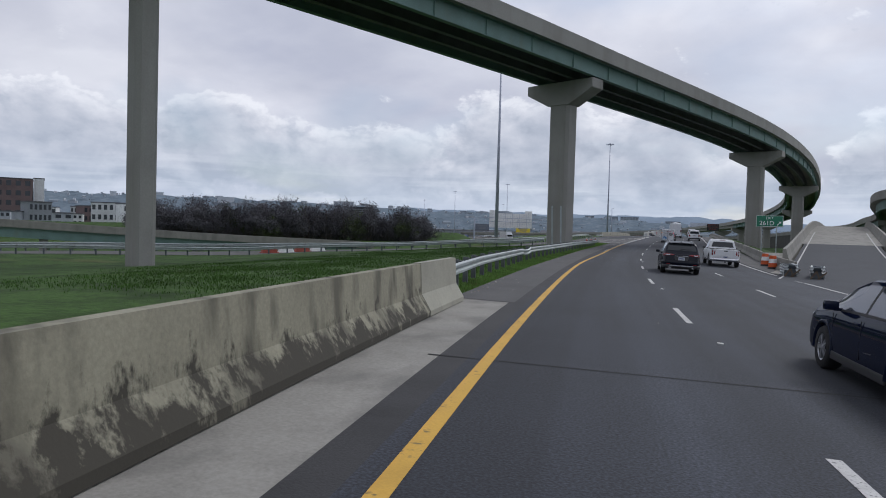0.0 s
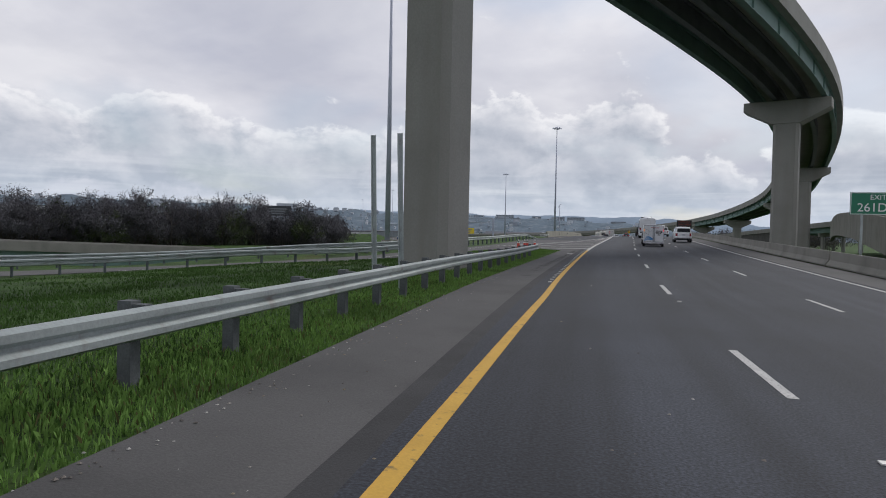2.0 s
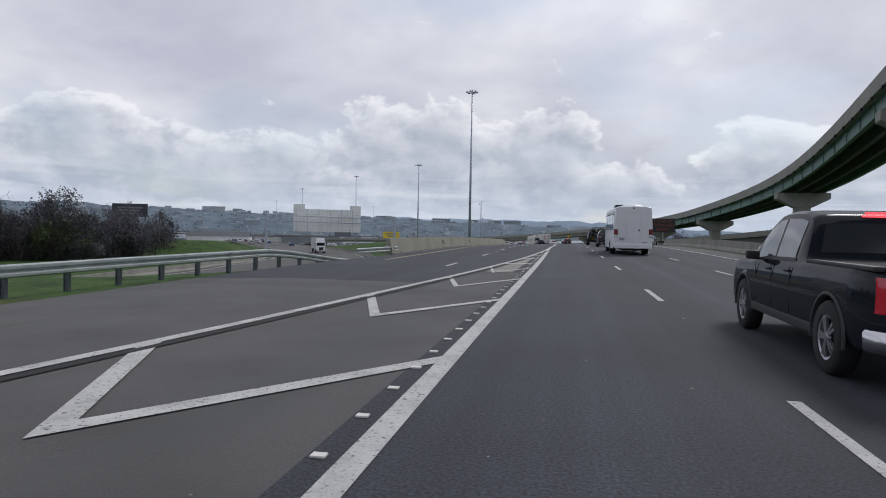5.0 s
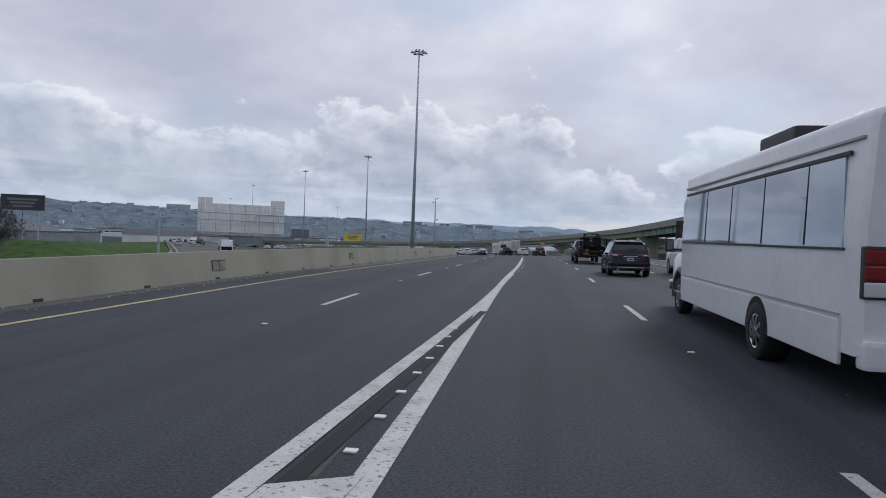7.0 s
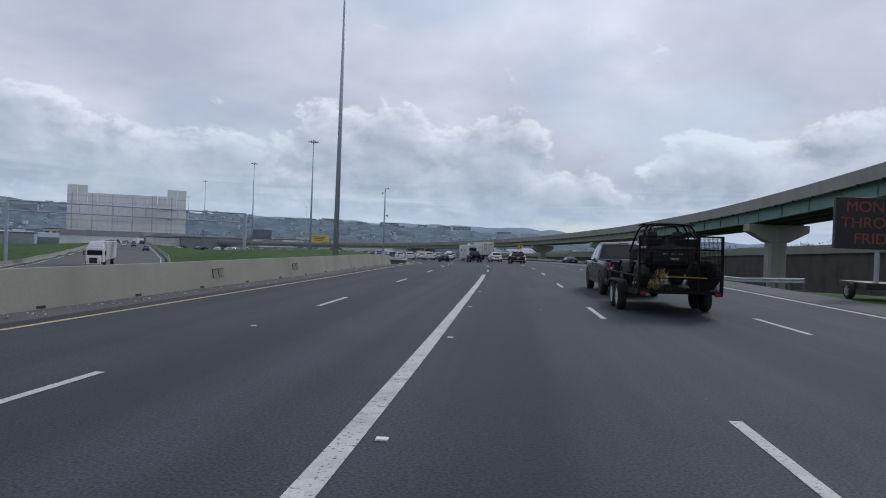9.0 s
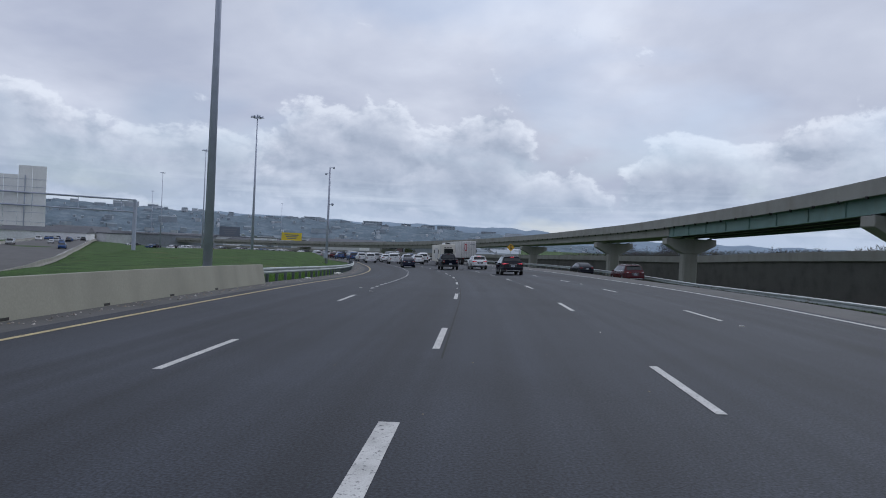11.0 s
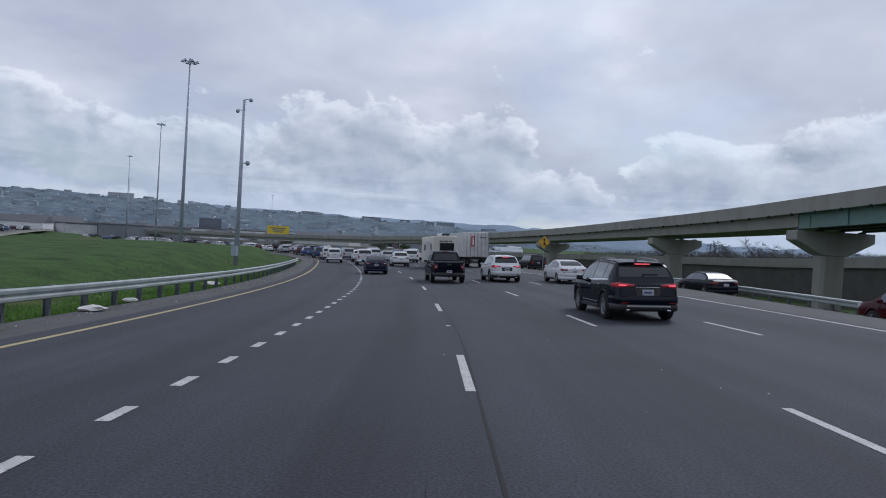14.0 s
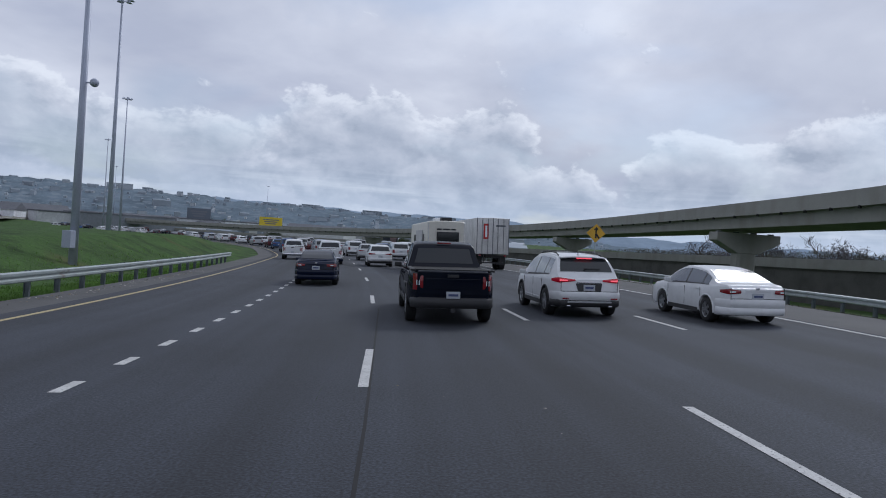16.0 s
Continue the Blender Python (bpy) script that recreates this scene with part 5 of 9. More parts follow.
def tree_parts(seed, h, spread, dense=1.0, leafy=0.0, mat=None):
    """Trunk with limbs, and a crown of thin twigs."""
    r = random.Random(seed)
    wood, twig = bmesh.new(), bmesh.new()
    add_tube(wood, (0, 0, -0.5), (0, 0, h * 0.35), h * 0.018, h * 0.013, 6)

    def limb(p, d, length, rad, depth):
        q = p + d * length
        if depth < 2:
            add_tube(wood, p, q, rad, rad * 0.65, 5 if depth == 0 else 4, caps=False)
        else:
            # a twig: a long narrow blade
            s = d.cross(Vector((r.uniform(-1, 1), r.uniform(-1, 1), r.uniform(-1, 1)))).normalized() * max(rad, 0.035)
            a, b, c = twig.verts.new(p - s), twig.verts.new(p + s), twig.verts.new(q)
            twig.faces.new((a, b, c))
            if leafy and r.random() < leafy:
                for _ in range(3):
                    c0 = q + Vector((r.uniform(-0.5, 0.5), r.uniform(-0.5, 0.5), r.uniform(-0.4, 0.4)))
                    e1 = Vector((r.uniform(-1, 1), r.uniform(-1, 1), r.uniform(-1, 1))).normalized() * r.uniform(0.12, 0.3)
                    e2 = Vector((r.uniform(-1, 1), r.uniform(-1, 1), r.uniform(-1, 1))).normalized() * r.uniform(0.12, 0.3)
                    twig.faces.new([twig.verts.new(c0 - e1), twig.verts.new(c0 + e2), twig.verts.new(c0 + e1)])
        if depth < 4:
            n = {0: 4, 1: 4, 2: 4, 3: 3}[depth] if dense >= 1 else {0: 3, 1: 4, 2: 3, 3: 2}[depth]
            for k in range(n):
                e = Vector((r.gauss(0, 1), r.gauss(0, 1), r.gauss(0.35, 0.7))).normalized()
                nd = (d * 0.75 + e * spread).normalized()
                limb(p + d * length * r.uniform(0.45, 1.0), nd, length * r.uniform(0.52, 0.75), rad * 0.5, depth + 1)

    for k in range(6):
        a = 2 * math.pi * k / 6 + r.uniform(-0.4, 0.4)
        d = Vector((math.cos(a) * 0.8, math.sin(a) * 0.8, r.uniform(0.6, 1.3))).normalized()
        limb(Vector((0, 0, h * r.uniform(0.12, 0.36))), d, h * r.uniform(0.24, 0.32), h * 0.008, 0)
    limb(Vector((0, 0, h * 0.34)), Vector((0, 0, 1)), h * 0.3, h * 0.01, 0)
    return wood, twig


def make_tree(seed, h, spread=0.8, leafy=0.0, label="", mat=None, name="bare_tree", dense=1.0):
    top = empty(name, Matrix(), label, "tree")
    wood, twig = tree_parts(seed, h, spread, dense, leafy)
    part("trunk", wood, BARK, top)
    part("crown", twig, mat or TWIG, top)
    return top


tree_kinds = [make_tree(k, h, 0.85, lf, lab, mt) for k, (h, lf, lab, mt) in enumerate([
    (13, 0.55, "dark winter tree with old leaves in a dense belt", TWIG), (11, 0.0, "bare dark winter tree in a dense belt", TWIG), (15, 0.0, "bare dark winter tree in a dense belt", TWIG),
    (12, 0.6, "tree with first dull green leaves", TWIG_GREEN), (9, 0.5, "bushy tree with first dull green leaves", TWIG_GREEN)])]
first_use = set()


def put_tree(k, x, y, z, sc, rot, zs=1.0):
    m = pose(x, y, z, 0, 0, rot) @ Matrix.Diagonal((sc, sc, sc * zs, 1))
    t = tree_kinds[k]
    if k not in first_use:
        first_use.add(k)
        t.matrix_basis = m
        return t
    o = copy_thing(t, Matrix())
    o.matrix_basis = m
    return o


rng = random.Random(21)
# the dark belt beyond the ramp
BELT = [(-139, 121), (-122, 130), (-105, 140), (-88, 175), (-100, 215)]
for k in range(170):
    u = rng.random() ** 0.75 * 3.999
    i = min(int(u), 3)
    f = u - i
    x = BELT[i][0] * (1 - f) + BELT[i + 1][0] * f + rng.uniform(-8, 8)
    y = BELT[i][1] * (1 - f) + BELT[i + 1][1] * f + rng.uniform(-8, 8)
    put_tree(rng.choice([0, 1, 2, 0, 1, 2, 0, 3]), x, y, -6.3, rng.uniform(0.76, 1.14) * (1.0 if i < 3 else 0.84), rng.uniform(0, 360), rng.uniform(0.95, 1.2))
# underbrush that fills the belt
v, f = [], []
for k in range(60000):
    u = rng.random() ** 0.75 * 3.999
    i = min(int(u), 3)
    q = u - i
    x = BELT[i][0] * (1 - q) + BELT[i + 1][0] * q + rng.gauss(0, 6)
    y = BELT[i][1] * (1 - q) + BELT[i + 1][1] * q + rng.gauss(0, 6)
    z = -6.4 + (9.2 if i < 3 else 6.8) * rng.random() ** 1.1 * (1 + 0.25 * math.sin(x * 0.31) + 0.2 * math.sin(x * 0.83 + y))
    a_, l = rng.uniform(0, 2 * math.pi), rng.uniform(0.5, 1.5)
    dx, dy, w = 0.6 * l * math.cos(a_), 0.6 * l * math.sin(a_), rng.uniform(0.04, 0.11)
    n = len(v)
    v += [(x - w, y + w, z), (x + w, y - w, z + 0.1), (x + dx, y + dy, z + l)]
    f.append((n, n + 1, n + 2))
tagged(link("underbrush", v, f, TWIG), "dense dark winter underbrush between the trees", "brush", "", "stuff")
# scattered trees in the valley and behind the lower road
for k in range(40):
    a, d = rng.uniform(-40, -3), rng.uniform(480, 900)
    put_tree(rng.choice([3, 4, 1]), d * math.sin(radians(a)), 150 + d * math.cos(radians(a)), -8, rng.uniform(0.6, 1.1), rng.uniform(0, 360))
for k in range(34):
    u = rng.random()
    put_tree(rng.choice([0, 1, 2, 1]), 62 - 45 * u + rng.uniform(-6, 10), 265 + 150 * u + rng.uniform(-8, 8), -5, rng.uniform(0.6, 0.98), rng.uniform(0, 360))
# low brush along the far side of the lower viaduct
v, f = [], []
for k in range(52000):
    u = rng.random()
    y = 205 + 230 * u
    x = float(np.interp(y, [205, 231, 271, 312, 335, 360, 392, 440], [53.5, 50.5, 44.5, 37, 31.5, 23.5, 13.5, -7.5])) + 7 + rng.random() ** 1.5 * 16
    hi = float(np.interp(y, [205, 271, 312, 360, 440], [6.0, 5.0, 3.9, 2.6, 0.6])) + 0.5 + 0.8 * math.sin(y * 0.33) * math.sin(y * 0.071 + x * 0.2)
    z = hi - 6.0 * rng.random() ** 1.6
    a_, l, w = rng.uniform(0, 2 * math.pi), rng.uniform(0.15, 0.6) * (1.8 if rng.random() < 0.06 else 1.0), rng.uniform(0.02, 0.05)
    n = len(v)
    v += [(x - w, y + w, z), (x + w, y - w, z + 0.05), (x + 0.6 * l * math.cos(a_), y + 0.6 * l * math.sin(a_), z + l)]
    f.append((n, n + 1, n + 2))
tagged(link("roadside_brush", v, f, BRUSH), "tangled dull green and brown brush beyond the viaduct", "brush", "", "stuff")
# ---- vehicles ----
TYRE = material("tyre_rubber", (0.018, 0.018, 0.019), 0.85, vary=0.2, scale=8, fine=60, bump=0.1)
RIM = plain("alloy_rim", (0.45, 0.46, 0.48), 0.3, 0.85)
RIM_DARK = plain("dark_rim", (0.06, 0.06, 0.065), 0.35, 0.7)
GLASS = plain("tinted_car_glass", (0.010, 0.012, 0.014), 0.06, 0.0, spec=0.5)
SIDE_GLASS = plain("side_glass", (0.13, 0.145, 0.165), 0.04, 0.5, spec=0.6)
BUS_GLASS = plain("bus_glass", (0.30, 0.335, 0.385), 0.03, 0.8, spec=0.8)
TRIM = plain("black_plastic_trim", (0.02, 0.02, 0.022), 0.55)
CHROME = plain("chrome", (0.6, 0.6, 0.62), 0.15, 1.0)
RED_LENS = plain("red_tail_lens", (0.20, 0.008, 0.012), 0.15, coat=0.8)
RED_LIT = plain("lit_brake_lens", (0.40, 0.006, 0.020), 0.12, emit=0.10, coat=1.0)
RED_GLOW = plain("glowing_brake_lamp", (0.95, 0.10, 0.13), 0.3, emit=0.75)
REAR_GLASS = plain("rear_window_glass", (0.030, 0.034, 0.038), 0.10, 0.0, spec=0.45)
AMBER_GLOW = plain("lit_amber_lens", (0.95, 0.30, 0.05), 0.3, emit=0.6)
CLEAR_LENS = plain("clear_lens", (0.65, 0.67, 0.7), 0.15, 0.2)
PLATE = plain("plate_white", (0.42, 0.44, 0.48), 0.5)
PLATE_BAR = plain("plate_bar", (0.06, 0.08, 0.18), 0.6)
UNDER = plain("underbody_black", (0.012, 0.012, 0.012), 0.9)


def paint(name, color, metal=0.0, rough=0.36):
    return material(name, color, rough, metal=metal, vary=0.05, scale=1.5, fine=6, bump=0.0, coat=0.5, spec=0.0)


BLACK_P = paint("black_paint", (0.005, 0.007, 0.014))
WHITE_P = paint("white_paint", (0.66, 0.67, 0.68), 0.0, 0.35)
NAVY_P = paint("navy_paint", (0.006, 0.010, 0.028))
GREY_P = paint("dark_grey_paint", (0.014, 0.017, 0.022))
STEEL_P = paint("slate_paint", (0.026, 0.032, 0.040), 0.4, 0.3)
SILVER_P = paint("silver_paint", (0.38, 0.39, 0.40), 0.3)
RED_P = paint("dark_red_paint", (0.055, 0.005, 0.010))
BLUE_P = paint("blue_paint", (0.03, 0.07, 0.18))


def grid_mesh(rows, closed=False):
    bm = bmesh.new()
    vs = [[bm.verts.new(p) for p in r] for r in rows]
    m = len(rows[0])
    for i in range(len(rows) - 1):
        for j in range(m if closed else m - 1):
            k = (j + 1) % m
            a = (vs[i][j], vs[i][k], vs[i + 1][k], vs[i + 1][j])
            if len({v.co.to_tuple(5) for v in a}) >= 3:
                try:
                    bm.faces.new(a)
                except ValueError:
                    pass
    return bm, vs


def wheel(parent, x, y, r, w, rim=RIM, spokes=5, far=False):
    side = 1 if x > 0 else -1
    if not far:
        hub = empty("wheel", pose(x, y, r))
        hub.parent = parent
    prof = [(r * 0.62, -w / 2), (r * 0.93, -w / 2), (r, -w / 2 + 0.04), (r, w / 2 - 0.04), (r * 0.93, w / 2), (r * 0.62, w / 2)]
    n = 14 if far else 24
    rows = [[(a * 1.0, q * math.cos(2 * math.pi * i / n), q * math.sin(2 * math.pi * i / n)) for q, a in prof] for i in range(n + 1)]
    bm, _ = grid_mesh(rows)
    bmesh.ops.remove_doubles(bm, verts=bm.verts[:], dist=0.0005)
    if far:
        hub = part("wheel", bm, TYRE, parent, smooth=True)
        hub.matrix_basis = pose(x, y, r)
    else:
        part("tyre", bm, TYRE, hub, smooth=True)
    bm = bmesh.new()
    f = side * (w / 2 - 0.02)
    ring = [[(f + side * d, q * math.cos(2 * math.pi * i / n), q * math.sin(2 * math.pi * i / n)) for q, d in ((r * 0.66, 0.0), (r * 0.62, 0.012), (r * 0.54, 0.0), (r * 0.52, -0.08))] for i in range(n + 1)]
    bm, _ = grid_mesh(ring)
    for k in range(spokes):
        a = 2 * math.pi * k / spokes + 0.3
        c, s_ = math.cos(a), math.sin(a)
        t = r * (0.085 if spokes < 9 else 0.042)
        a += (0.16 if k % 2 else -0.16) if spokes >= 9 else 0.0
        c, s_ = math.cos(a), math.sin(a)
        q0, q1 = r * 0.1, r * 0.56
        add_box(bm, (0.03, q1 - q0, t * 2), (f, (q0 + q1) / 2 * c, (q0 + q1) / 2 * s_), Matrix.Rotation(a, 3, "X"))
    add_tube(bm, (f - side * 0.02, 0, 0), (f + side * 0.02, 0, 0), r * 0.16, r * 0.13, 12)
    part("rim", bm, rim, hub, smooth=False)
    if far:
        return hub
    add = bmesh.new()
    add_tube(add, (f - side * 0.09, 0, 0), (f - side * 0.07, 0, 0), r * 0.6, r * 0.6, 18)
    part("brake_disc", add, UNDER, hub)
    return hub


def profile(knots, soft=0.05):
    """A height along the car, with its kinks eased."""
    ys = np.arange(knots[0][0] - 0.4, knots[-1][0] + 0.4, 0.01)
    v = np.interp(ys, [k[0] for k in knots], [k[1] for k in knots])
    n = max(int(soft / 0.01), 1)
    k = np.ones(2 * n + 1) / (2 * n + 1)
    v = np.convolve(np.pad(v, n, mode="edge"), k, "valid")
    return lambda y: float(np.interp(y, ys, v))


CARS = {
    "suv": dict(L=4.72, W=1.92, H=1.70, r=0.37, wb=2.80, low=0.25, lean=0.10,
                top=[(-2.36, 1.03), (-2.30, 1.08), (-2.18, 1.17), (-1.80, 1.52), (-1.66, 1.61), (-1.2, 1.66), (-0.3, 1.70), (0.35, 1.67), (0.8, 1.54), (1.25, 1.24), (1.45, 1.10), (1.65, 1.05), (2.1, 0.98), (2.28, 0.88), (2.36, 0.72)],
                belt=[(-2.36, 1.07), (-1.6, 1.09), (-0.4, 1.04), (1.2, 0.99), (1.6, 0.99), (2.1, 0.91), (2.36, 0.70)],
                roof=0.67, glass=(-2.14, -1.74), panes=[(-1.66, -1.16), (-1.10, -0.16), (-0.09, 1.06)]),
    "bigsuv": dict(L=5.5, W=2.04, H=1.92, r=0.41, wb=3.1, low=0.30, lean=0.05,
                   top=[(-2.75, 1.12), (-2.72, 1.22), (-2.58, 1.70), (-2.50, 1.82), (-2.3, 1.88), (-1.0, 1.92), (0.6, 1.90), (0.95, 1.76), (1.35, 1.38), (1.5, 1.22), (2.4, 1.12), (2.68, 1.0), (2.75, 0.85)],
                   belt=[(-2.75, 1.17), (-1.0, 1.16), (1.4, 1.13), (2.4, 1.06), (2.75, 0.84)],
                   roof=0.76, glass=(-2.705, -2.57), panes=[(-2.42, -1.50), (-1.42, -0.30), (-0.20, 1.12)]),
    "sedan": dict(L=4.55, W=1.78, H=1.46, r=0.325, wb=2.65, low=0.21, lean=0.04,
                  top=[(-2.275, 0.93), (-2.20, 1.01), (-1.82, 1.04), (-1.70, 1.06), (-1.30, 1.25), (-0.95, 1.37), (-0.55, 1.43), (-0.1, 1.46), (0.3, 1.44), (0.7, 1.31), (1.1, 1.08), (1.3, 0.97), (1.5, 0.94), (1.95, 0.87), (2.2, 0.77), (2.275, 0.62)],
                  belt=[(-2.275, 0.97), (-1.0, 0.96), (1.2, 0.91), (1.95, 0.81), (2.275, 0.60)],
                  roof=0.67, glass=(-1.62, -0.98), panes=[(-1.42, -1.12), (-1.07, -0.20), (-0.13, 0.96)]),
    "pickup": dict(L=5.8, W=2.02, H=1.92, r=0.42, wb=3.65, low=0.38, lean=0.0,
                   top=[(-2.9, 1.24), (-0.98, 1.24), (-0.92, 1.26), (-0.74, 1.74), (-0.66, 1.84), (-0.3, 1.91), (0.2, 1.92), (0.6, 1.89), (0.95, 1.72), (1.35, 1.38), (1.5, 1.24), (2.3, 1.17), (2.75, 1.06), (2.9, 0.88)],
                   belt=[(-2.9, 1.22), (-1.0, 1.22), (-0.7, 1.20), (1.4, 1.16), (2.4, 1.10), (2.9, 0.86)],
                   roof=0.73, glass=(-0.885, -0.74), panes=[(-0.56, 0.22), (0.30, 1.14)]),
}


def vehicle(name, kind, m, mat, label, rim=RIM, lit=False, detail=True, category="car", lower=None):
    """kind: suv, bigsuv, sedan, pickup. Front along +y, wheels on z = 0."""
    D = CARS[kind]
    L, W, H, r, wb, low, lean = (D[k] for k in ("L", "W", "H", "r", "wb", "low", "lean"))
    crown, belt_of = profile(D["top"], 0.035), profile(D["belt"], 0.10)
    top = empty(name, m, label, category)
    h = L / 2
    axles = (-wb / 2 - 0.05, wb / 2 - 0.05)
    arch = r + 0.06
    tall = H - belt_of(0.0)

    def half_width(y):
        e = min(1.0, max(0.0, (h - abs(y)) / 0.62))
        return W / 2 * (1.0 - 0.15 * (1 - e) ** 2.6 - 0.018 * (y / h) ** 2)

    def leaned(p):
        u = min(max((-h + 0.5 - p[1]) / 0.5, 0.0), 1.0)
        return (p[0], p[1] + lean * u * min(max(p[2] - 0.58, 0.0) / 0.45, 1.0), p[2])

    def levels(y):
        zt = crown(y)
        return min(belt_of(y), zt - 0.012), zt

    def glass_half(y, f):
        """Half width of the cabin at a fraction f of its height over the shoulder."""
        zb, zt = levels(y)
        k = min(1.0, (zt - zb) / tall)
        ws = half_width(y) * 0.945
        xr = ws + (W / 2 * D["roof"] - ws) * k ** 0.8
        xr *= 1 - 0.05 * max(0.0, -y / h) * k
        return ws + (xr - ws) * min(f, 1.0) ** 1.15

    def section(y, rise=True):
        w = half_width(y)
        zb, zt = levels(y)
        e = min(1.0, (h - abs(y)) / 0.5)
        zl = low + 0.12 * (1 - e) ** 2
        if rise:
            for a in axles:
                q = abs(y - a)
                if q < arch:
                    zl = max(zl, r + math.sqrt(max(arch * arch - q * q, 0)))
        zl = min(zl, zb - 0.05)
        d = zb - low
        hg = zt - zb
        half = [(0.0, zl), (w * 0.80, zl), (w * 0.955, max(zl, low + 0.03)), (w * 0.985, max(zl, low + 0.16 * d)), (w * 0.995, max(zl, low + 0.34 * d)), (w * 1.0, max(zl, low + 0.55 * d)), (w * 0.992, max(zl, low + 0.72 * d)), (w * 0.985, max(zl, low + 0.80 * d)), (w * 0.972, max(zl, low + 0.93 * d)), (w * 0.950, zb)]
        for f in (0.05, 0.45, 0.80, 0.92):
            half.append((glass_half(y, f), zb + hg * f))
        xr = glass_half(y, 1.0)
        half += [(xr * 0.93, zb + hg * 0.975), (xr * 0.62, zb + hg * 0.996), (0.0, zt)]
        return [leaned((x, y, z)) for x, z in half] + [leaned((-x, y, z)) for x, z in half[-2:0:-1]]

    ys = set(round(float(v), 3) for v in np.linspace(-h, h, 44 if detail else 26))
    ys |= set(round(float(v), 3) for a, b in zip(D["top"], D["top"][1:]) for v in np.linspace(a[0], b[0], 4 if detail else 3) if -h <= v <= h)
    ys |= set(round(a + arch * k, 3) for a in axles for k in (-1.0, -0.97, -0.85, -0.6, -0.3, 0, 0.3, 0.6, 0.85, 0.97, 1.0))
    rows = [section(y) for y in sorted(ys)]

    def end_ring(row, dy, k):
        zs = [p[2] for p in row]
        zc = (min(zs) + max(zs)) / 2
        return [(p[0] * k, p[1] + dy, zc + (p[2] - zc) * k) for p in row]

    rows = [end_ring(rows[0], -0.05, 0.91), end_ring(rows[0], -0.028, 0.975)] + rows + [end_ring(rows[-1], 0.03, 0.97), end_ring(rows[-1], 0.06, 0.90)]
    bm, vs = grid_mesh(rows, closed=True)
    bm.faces.new(vs[0][::-1])
    bm.faces.new(vs[-1])
    part("body", bm, mat, top, smooth=True).data.set_sharp_from_angle(angle=radians(34))
    if detail:
        box_part("underbody", (W * 0.76, L * 0.92, 0.55), (0, 0, low + 0.30), UNDER, top)

    # side glass lies on the cabin's flank
    def side_pane(y0, y1, f0, f1, sgn, name_="side_window", glass=SIDE_GLASS, proud=0.006):
        pts = []
        for y in np.linspace(y0, y1, 9):
            zb, zt = levels(y)
            hg = zt - zb
            pts.append([leaned((sgn * (glass_half(y, f) + proud), y, zb + hg * f)) for f in np.linspace(f0, f1, 5)])
        bm_, _ = grid_mesh(pts)
        return part(name_, bm_, glass, top, smooth=True)

    cuts = D["panes"]
    spans = cuts if detail else [(cuts[0][0], cuts[-1][1])]
    for sgn in (-1, 1):
        for a, b in spans:
            side_pane(a, b, 0.10, 0.83, sgn)
        if detail:
            side_pane(spans[0][0] - 0.05, spans[-1][1] + 0.05, 0.03, 0.10, sgn, "window_sill", CHROME if kind == "suv" and mat is not WHITE_P else TRIM, 0.008)
            for (a0, b0), (a1, b1) in zip(cuts, cuts[1:]):
                side_pane(b0 + 0.003, a1 - 0.003, 0.10, 0.83, sgn, "pillar", TRIM, 0.005)

    def end_pane(name_, y0, y1, k, out, glass=GLASS, grow=0.0):
        pts = []
        for y in np.linspace(y0, y1, 8):
            zb, zt = levels(y)
            xr = glass_half(y, 1.0) * (k + grow)
            dz = crown(y + 0.01) - crown(y - 0.01)
            nrm = Vector((0, -dz, 0.02)).normalized() * 0.008
            pts.append([leaned((x * xr, y + nrm.y, zb + (zt - zb) * (1 - 0.020 * abs(x) ** 3) + nrm.z)) for x in np.linspace(-1, 1, 9)])
        bm_, _ = grid_mesh(pts)
        return part(name_, bm_, glass, top, smooth=True)

    scr = [k for k in D["top"] if k[0] > 0.3]
    end_pane("windscreen", 0.80, scr[4][0] if len(scr) > 4 and kind != "sedan" else 1.22, 0.90, 1)
    g0, g1 = D["glass"]
    end_pane("rear_window", g0, g1, 0.91 if kind != "pickup" else 0.84, -1, REAR_GLASS)
    if kind in ("suv", "bigsuv") and detail:
        ylip = g1 + 0.02
        rows = []
        for dy, up in ((0.22, 0.010), (0.0, 0.022), (-0.15, 0.010), (-0.16, -0.022), (0.0, -0.01)):
            y = ylip + dy
            zz = crown(max(y, ylip)) if dy > 0 else crown(ylip + 0.05)
            xr = glass_half(ylip, 1.0) * 0.93
            rows.append([leaned((x * xr, y + 0.03 * x * x, zz + up - 0.03 * abs(x) ** 3)) for x in np.linspace(-1, 1, 9)])
        bm, _ = grid_mesh(rows)
        part("spoiler", bm, mat, top, smooth=True)
        box_part("roof_antenna", (0.05, 0.17, 0.06), (0, g1 + 0.42, crown(g1 + 0.42) + 0.025), mat, top, bevel=0.02, taper=0.5)
        wip = bmesh.new()
        zw = crown(g0 + 0.05)
        add_box(wip, (0.42, 0.02, 0.018), (0.17, g0 + lean * 0.9 - 0.0, zw + 0.035))
        add_tube(wip, (-0.03, g0 + lean * 0.9 + 0.02, zw + 0.03), (-0.03, g0 + lean * 0.9 - 0.05, zw + 0.02), 0.025, sides=8)
        part("rear_wiper", wip, TRIM, top)
    for sx in (-1, 1):
        for a in axles:
            wheel(top, sx * (W / 2 - 0.120), a, r, 0.235, rim, spokes=10 if detail else 5, far=not detail)

